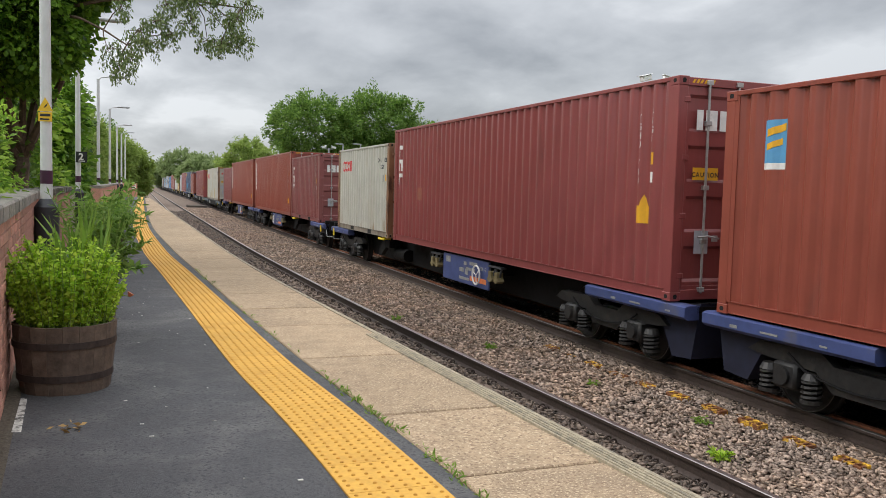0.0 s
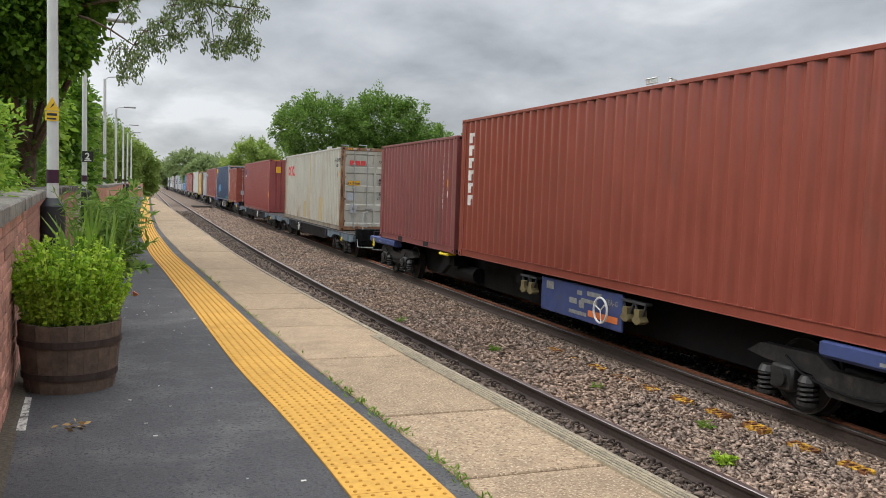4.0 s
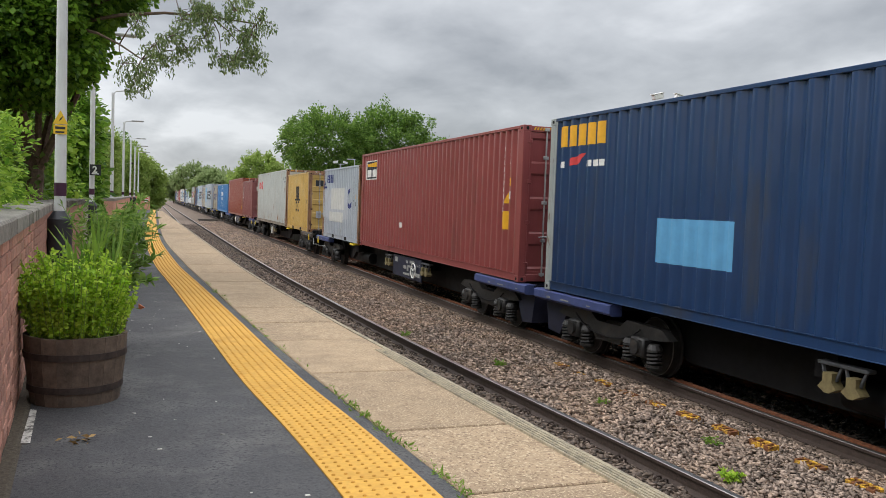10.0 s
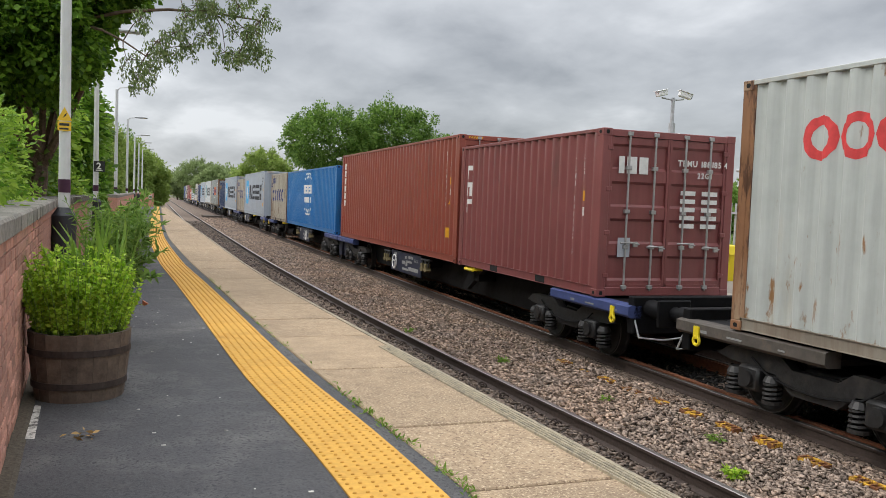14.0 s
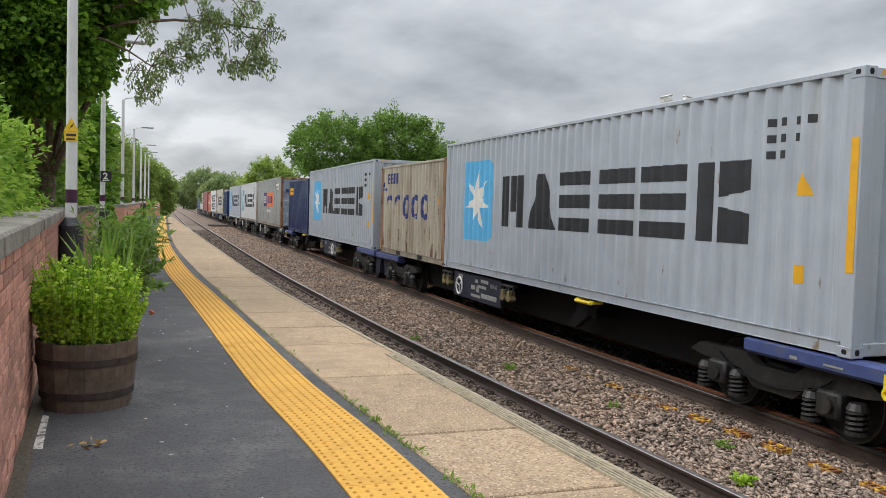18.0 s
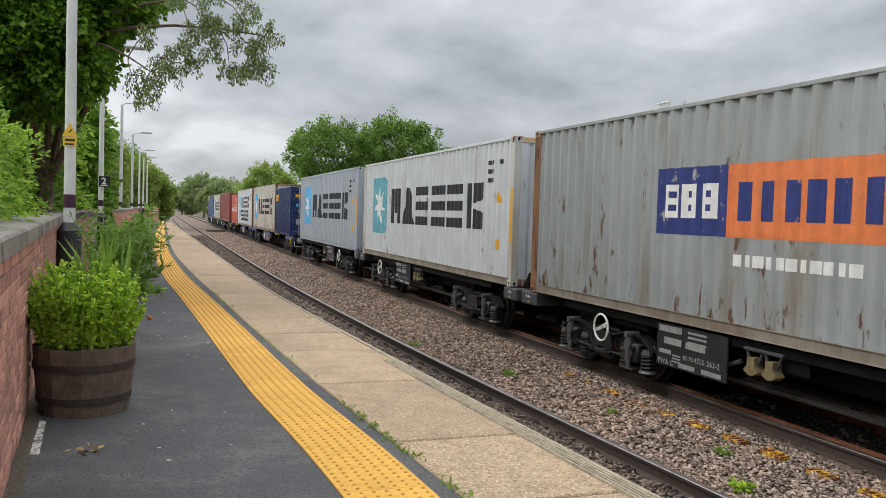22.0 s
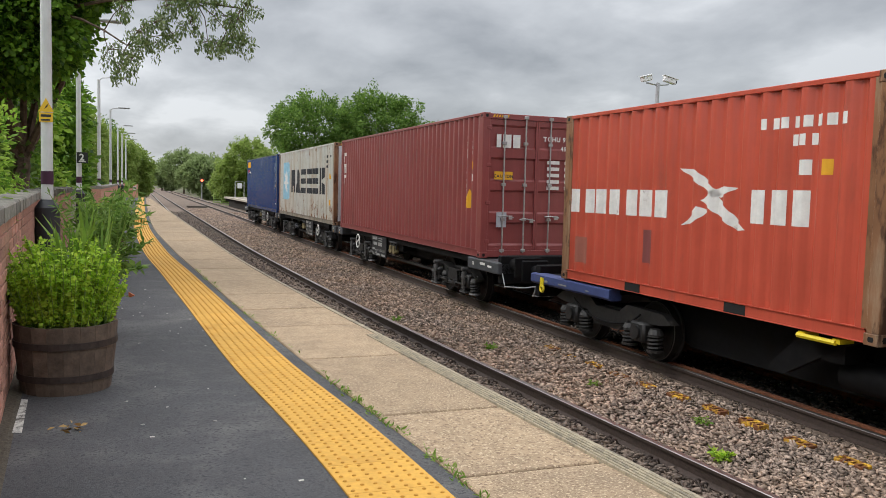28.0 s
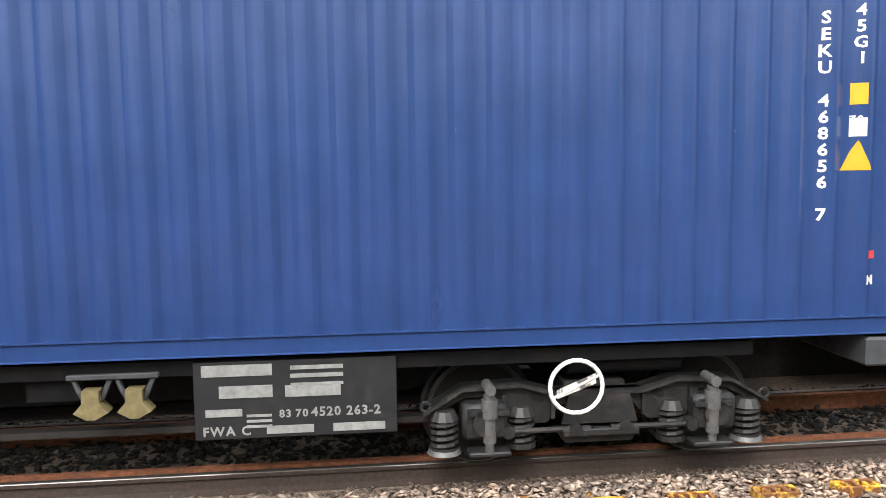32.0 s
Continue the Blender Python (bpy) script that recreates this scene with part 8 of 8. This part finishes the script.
def vtg(L, front, rear, turned=False, label="black forty-foot container wagon with coil-sprung bogies"):
    w = thing("container_wagon", None, label, "wagon", "wagons of the train")
    deck = 0.985
    bc = 2.60 if front == rear else 2.71        # bogie centre from the end
    for sx in (-0.6, 0.6):
        part("spine_beam", G().prism([(0.1, deck - 0.12), (3.4, deck - 0.14), (4.2, deck - 0.42), (L - 4.2, deck - 0.42), (L - 3.4, deck - 0.14), (L - 0.1, deck - 0.12), (L - 0.1, deck - 0.02), (0.1, deck - 0.02)], "x", sx - 0.10, sx + 0.10), FRAME_BLACK, w)
    part("cross_member", G().box(-1.05, 1.05, L / 2 - 0.2, L / 2 + 0.2, deck - 0.3, deck - 0.03), FRAME_BLACK, w)
    for end, y0, s in ((front, 0.0, 1), (rear, L, -1)):
        ln = 1.55 if end == "o" else 0.62
        a, b_ = sorted((y0, y0 + s * ln))
        sb = part("end_frame", G().box(-1.22, 1.22, a, b_, deck - 0.24, deck - 0.01, 0.02), FRAME_GREY, w, "dark grey end frame")
        if end == "o":
            buffers(w, y0, -s, deck)
            panel_text(sb, [("GB", -0.48 * s, deck - 0.15, 0.085, 0), (None, 0.0, deck - 0.12, 0.05, 0.25), (None, 0.35 * s, deck - 0.14, 0.04, 0.2)], -1.222, y0 + s * 0.75)
        else:
            flat_text(sb, "8.18m", 0.065, pose(-1.226, (a + b_) / 2, deck - 0.11, 90, 0, -90), INK_WHITE, "lettering", "white 8.18m marking")
            part("arrow", G().prism([((a + b_) / 2 - 0.05, deck - 0.20), ((a + b_) / 2 + 0.05, deck - 0.20), ((a + b_) / 2, deck - 0.16)], "x", -1.227, -1.224), INK_YELLOW, sb, "yellow triangle mark")
            part("draw_bar", G().cyl((0, y0, deck - 0.3), (0, y0 - s * 0.25, deck - 0.3), 0.09, n=8), FRAME_BLACK, w)
            part("end_guide", G().prism([(y0 + s * 0.05, deck), (y0 + s * 0.30, deck), (y0 + s * 0.05, deck + 0.30)], "x", -0.95, -0.88).prism([(y0 + s * 0.05, deck), (y0 + s * 0.30, deck), (y0 + s * 0.05, deck + 0.30)], "x", 0.88, 0.95), FRAME_BLACK, w)
        bogie(w, y0 + s * bc, "v")
    part("side_sill", G().box(-1.12, -1.02, 1.5, L - 1.5, deck - 0.13, deck - 0.02), FRAME_BLACK, w)
    part("side_sill", G().box(1.02, 1.12, 1.5, L - 1.5, deck - 0.13, deck - 0.02), FRAME_BLACK, w)
    fore = front == "i" and not turned
    y = 5.0 if fore else L - 5.0
    wy = bc + 0.23 if fore else L - bc - 0.23
    vy = 1 if fore else -1
    pn = part("data_panel", G().box(-1.17, -1.14, y - 0.73, y + 0.73, deck - 0.60, deck - 0.03, 0.006), PANEL_BLACK, w, "black data panel with white markings")
    panel_text(pn, [(None, -0.42, deck - 0.135, 0.085, 0.5), (None, -0.36, deck - 0.295, 0.09, 0.38), (None, -0.52, deck - 0.43, 0.055, 0.26), ("FWA C", -0.50, deck - 0.57, 0.095, 0),
                    (None, 0.15, deck - 0.10, 0.03, 0.38), (None, 0.15, deck - 0.16, 0.03, 0.38), (None, 0.12, deck - 0.30, 0.085, 0.40), ("4520 263-2", 0.36, deck - 0.45, 0.095, 0), ("83 70", -0.02, deck - 0.45, 0.08, 0), (None, -0.05, deck - 0.57, 0.06, 0.34), (None, 0.45, deck - 0.57, 0.06, 0.38), (None, 0.15, deck - 0.22, 0.022, 0.38), (None, -0.27, deck - 0.44, 0.02, 0.18), (None, -0.27, deck - 0.48, 0.02, 0.18), (None, -0.27, deck - 0.52, 0.02, 0.18)], -1.172, y, INK_DULL)
    handwheel(w, -1.26, wy, deck - 0.29, 0.20, arms=(155, 335))
    part("wheel_plate", G().add([(-1.262, wy + 0.15, deck - 0.38), (-1.262, wy - 0.15, deck - 0.27), (-1.262, wy - 0.15, deck - 0.19), (-1.262, wy + 0.15, deck - 0.31)], [(0, 1, 2, 3)]).mesh("wheel_plate", WHITE_PAINT, fix=False), None, w, "worn white plate on the handwheel")
    part("air_tank", G().cyl((-0.95, wy - 0.9, deck - 0.18), (-0.95, wy, deck - 0.18), 0.09, n=12), FRAME_BLACK, w, smooth=True)
    valve_pair(w, y + vy * 1.3, deck)
    part("hose_reel", G().tube([(-1.05, 7.6, deck - 0.3), (-1.1, 7.9, deck - 0.42), (-1.1, 8.3, deck - 0.40)], 0.03, 6).box(-1.12, -1.0, 8.3, 8.5, deck - 0.5, deck - 0.3), FRAME_GREY, w)
    part("brake_rod", G().box(-0.9, -0.8, 3.9, L - 4.0, deck - 0.62, deck - 0.57), SPRING, w)
    return w


def flat(L, wheel_y, hooks, label="low flat wagon with pale blue ends and a dark deck"):
    w = thing("container_wagon", None, label, "wagon", "wagons of the train")
    deck = 0.845
    for k, y in enumerate(span(0.05, L - 0.05, 1.02)[:-1]):
        part("deck_plank", G().box(-1.2, 1.2, y + 0.01, y + 1.0, deck - 0.06, deck - random.uniform(0.004, 0.012)), DECK_WOOD, w)
    for sx in (-1, 1):
        part("solebar", G().prism([(3.9, deck - 0.05), (3.9, deck - 0.30), (4.6, deck - 0.42), (L - 4.6, deck - 0.42), (L - 3.9, deck - 0.30), (L - 3.9, deck - 0.05)], "x", sx * 1.16, sx * 1.24), FRAME_BLACK, w)
        part("deck_rim", G().box(min(sx * 1.16, sx * 1.275), max(sx * 1.16, sx * 1.275), 0.3, L - 0.3, deck - 0.045, deck - 0.015, 0.006), FRAME_GREY, w, "grey steel edge of the deck")
        for y0, s in ((0.0, 1), (L, -1)):
            outline = [(0.0, -0.05), (0.0, -0.22), (0.3, -0.27), (1.55, -0.27), (1.75, -0.19), (2.05, -0.155), (2.75, -0.155), (3.05, -0.19), (3.3, -0.30), (3.45, -0.31), (3.95, -0.28), (3.95, -0.05)]
            part("painted_end", G().prism([(y0 + s * y, deck + z) for y, z in outline], "x", sx * 1.17, sx * 1.262), FRAME_PALE, w, "worn pale blue section arched over the wheels")
            part("axle_cover", G().cyl((sx * 1.02, y0 + s * 3.1, deck - 0.42), (sx * 1.10, y0 + s * 3.1, deck - 0.42), 0.085, n=14), AXLE_YELLOW, w, "grimy yellow axle box cover")
    for y0, s in ((0.0, 1), (L, -1)):
        bogie(w, y0 + s * 2.3, "y")
        part("draw_bar", G().cyl((0, y0, deck - 0.3), (0, y0 - s * 0.4, deck - 0.3), 0.09, n=8), FRAME_BLACK, w)
    for y in hooks:
        part("bracket", G().box(-1.31, -1.23, y - 0.05, y + 0.05, deck - 0.06, deck - 0.012, 0.005).box(-1.31, -1.285, y - 0.035, y + 0.035, deck - 0.14, deck - 0.06, 0.004).box(-1.28, -1.23, y - 0.16, y - 0.04, deck - 0.25, deck - 0.22), FRAME_GREY, w, "small dark lashing hook")
    for y in (hooks[0] + 0.12, hooks[-1] - 0.1):
        part("stiffener", G().prism([(y - 0.11, deck - 0.06), (y + 0.11, deck - 0.06), (y + 0.05, deck - 0.36), (y - 0.05, deck - 0.36)], "x", -1.256, -1.238), FRAME_BLACK, w)
    for y in (4.35, L - 4.35):
        part("cover_plate", G().box(-1.256, -1.238, y - 0.13, y + 0.13, deck - 0.30, deck - 0.10, 0.005), FRAME_DARK, w, "dark plate with worn markings")
    handwheel(w, -1.31, wheel_y, deck - 0.22, 0.155)
    part("lifting_eye", G().torus((-1.275, 1.6, deck - 0.26), (1, 0, 0), 0.05, 0.02, 10, 6), BIN_YELLOW, w, "yellow lifting lug")
    return w


TRAIN_WAGONS = []
for qa, qb, kind, fr, re in [(-11.0, 8.2, "f", "o", "i"), (8.5, 28.5, "f", "i", "o"), (29.85, 49.65, "f", "o", "i"), (50.0, 69.8, "f", "i", "o"), (71.9, 88.45, "l", "", ""), (89.0, 106.1, "l", "", ""),
                             (108.0, 128.05, "f", "o", "i"), (128.4, 148.3, "f", "i", "o"), (149.6, 170.0, "b", "o", "o"), (171.1, 190.8, "f", "o", "i"), (190.95, 210.9, "f", "i", "o"), (212.4, 231.9, "f", "o", "i"), (232.2, 252.2, "f", "i", "o"),
                             (253.5, 266.95, "v", "o", "i"), (267.15, 280.0, "v", "i", "i"), (280.3, 293.7, "v", "i", "o"), (295.05, 314.7, "f", "o", "i"), (315.0, 334.8, "f", "i", "o"),
                             (336.2, 349.65, "v", "o", "i"), (350.0, 362.86, "v", "i", "i"), (363.16, 376.6, "v", "i", "o")]:
    L = qb - qa
    if kind == "f":
        w = fea(L, fr, re, panel=FRAME_DARK if 100 < qa < 260 else None)
    elif kind == "b":
        w = fea(L, fr, re, FRAME_BROWN, FRAME_BLACK, None, "brown and black container wagon with buffers at both ends")
    elif kind == "v":
        w = vtg(L, fr, re, 260 < qa < 275)
    else:
        w = flat(L, 9.74, (9.38, 9.62, 10.0, 10.26, 10.42, 10.70)) if qa < 80 else flat(L, 6.84, (6.08, 6.36, 6.54, 6.76, 7.16, 7.42, 9.26, 9.66, 10.02))
        if qa < 80:
            buffers(w, 0.0, -1, 0.9)
            part("ladder", G().tube([(-0.95, -0.05, 0.9), (-0.95, -0.05, 1.55), (-0.75, -0.05, 1.6)], 0.015, 5), GALV, w, "bent handrail")
        else:
            buffers(w, L, 1, 0.9)
    TRAIN_WAGONS.append((qa, qb, w))


def on_track(y0, y1, z, at_front):
    """The pose of a body whose ends stand over the far track at y0 (front) and y1 (rear)."""
    a, b_ = Vector((far_x(y0), y0, z)), Vector((far_x(y1), y1, z))
    yaw = -math.degrees(math.atan2(b_.x - a.x, b_.y - a.y))
    o = a if at_front else (a + b_) / 2
    return pose(o.x, o.y, o.z, 0, 0, yaw)


def deck_under(q):
    for qa, qb, w in TRAIN_WAGONS:
        if qa - 1 < q < qb:
            return 0.845 if abs(qa - 72) < 1 or abs(qa - 89) < 1 else (0.985 if "forty-foot" in w["label"] else 0.955)
    return 0.955


def motions():
    times = [t * 1.0 for t in range(33)]
    for qa, qb, w in TRAIN_WAGONS:
        walk(w, [(t, on_track(qa - SPEED * t, qb - SPEED * t, RAIL, True)) for t in times])
    for q, b in TRAIN_BOXES:
        z = RAIL + deck_under(q + b.k.L / 2) + 0.004
        walk(b.ob, [(t, on_track(q - SPEED * t, q + b.k.L - SPEED * t, z, False)) for t in times])


motions()
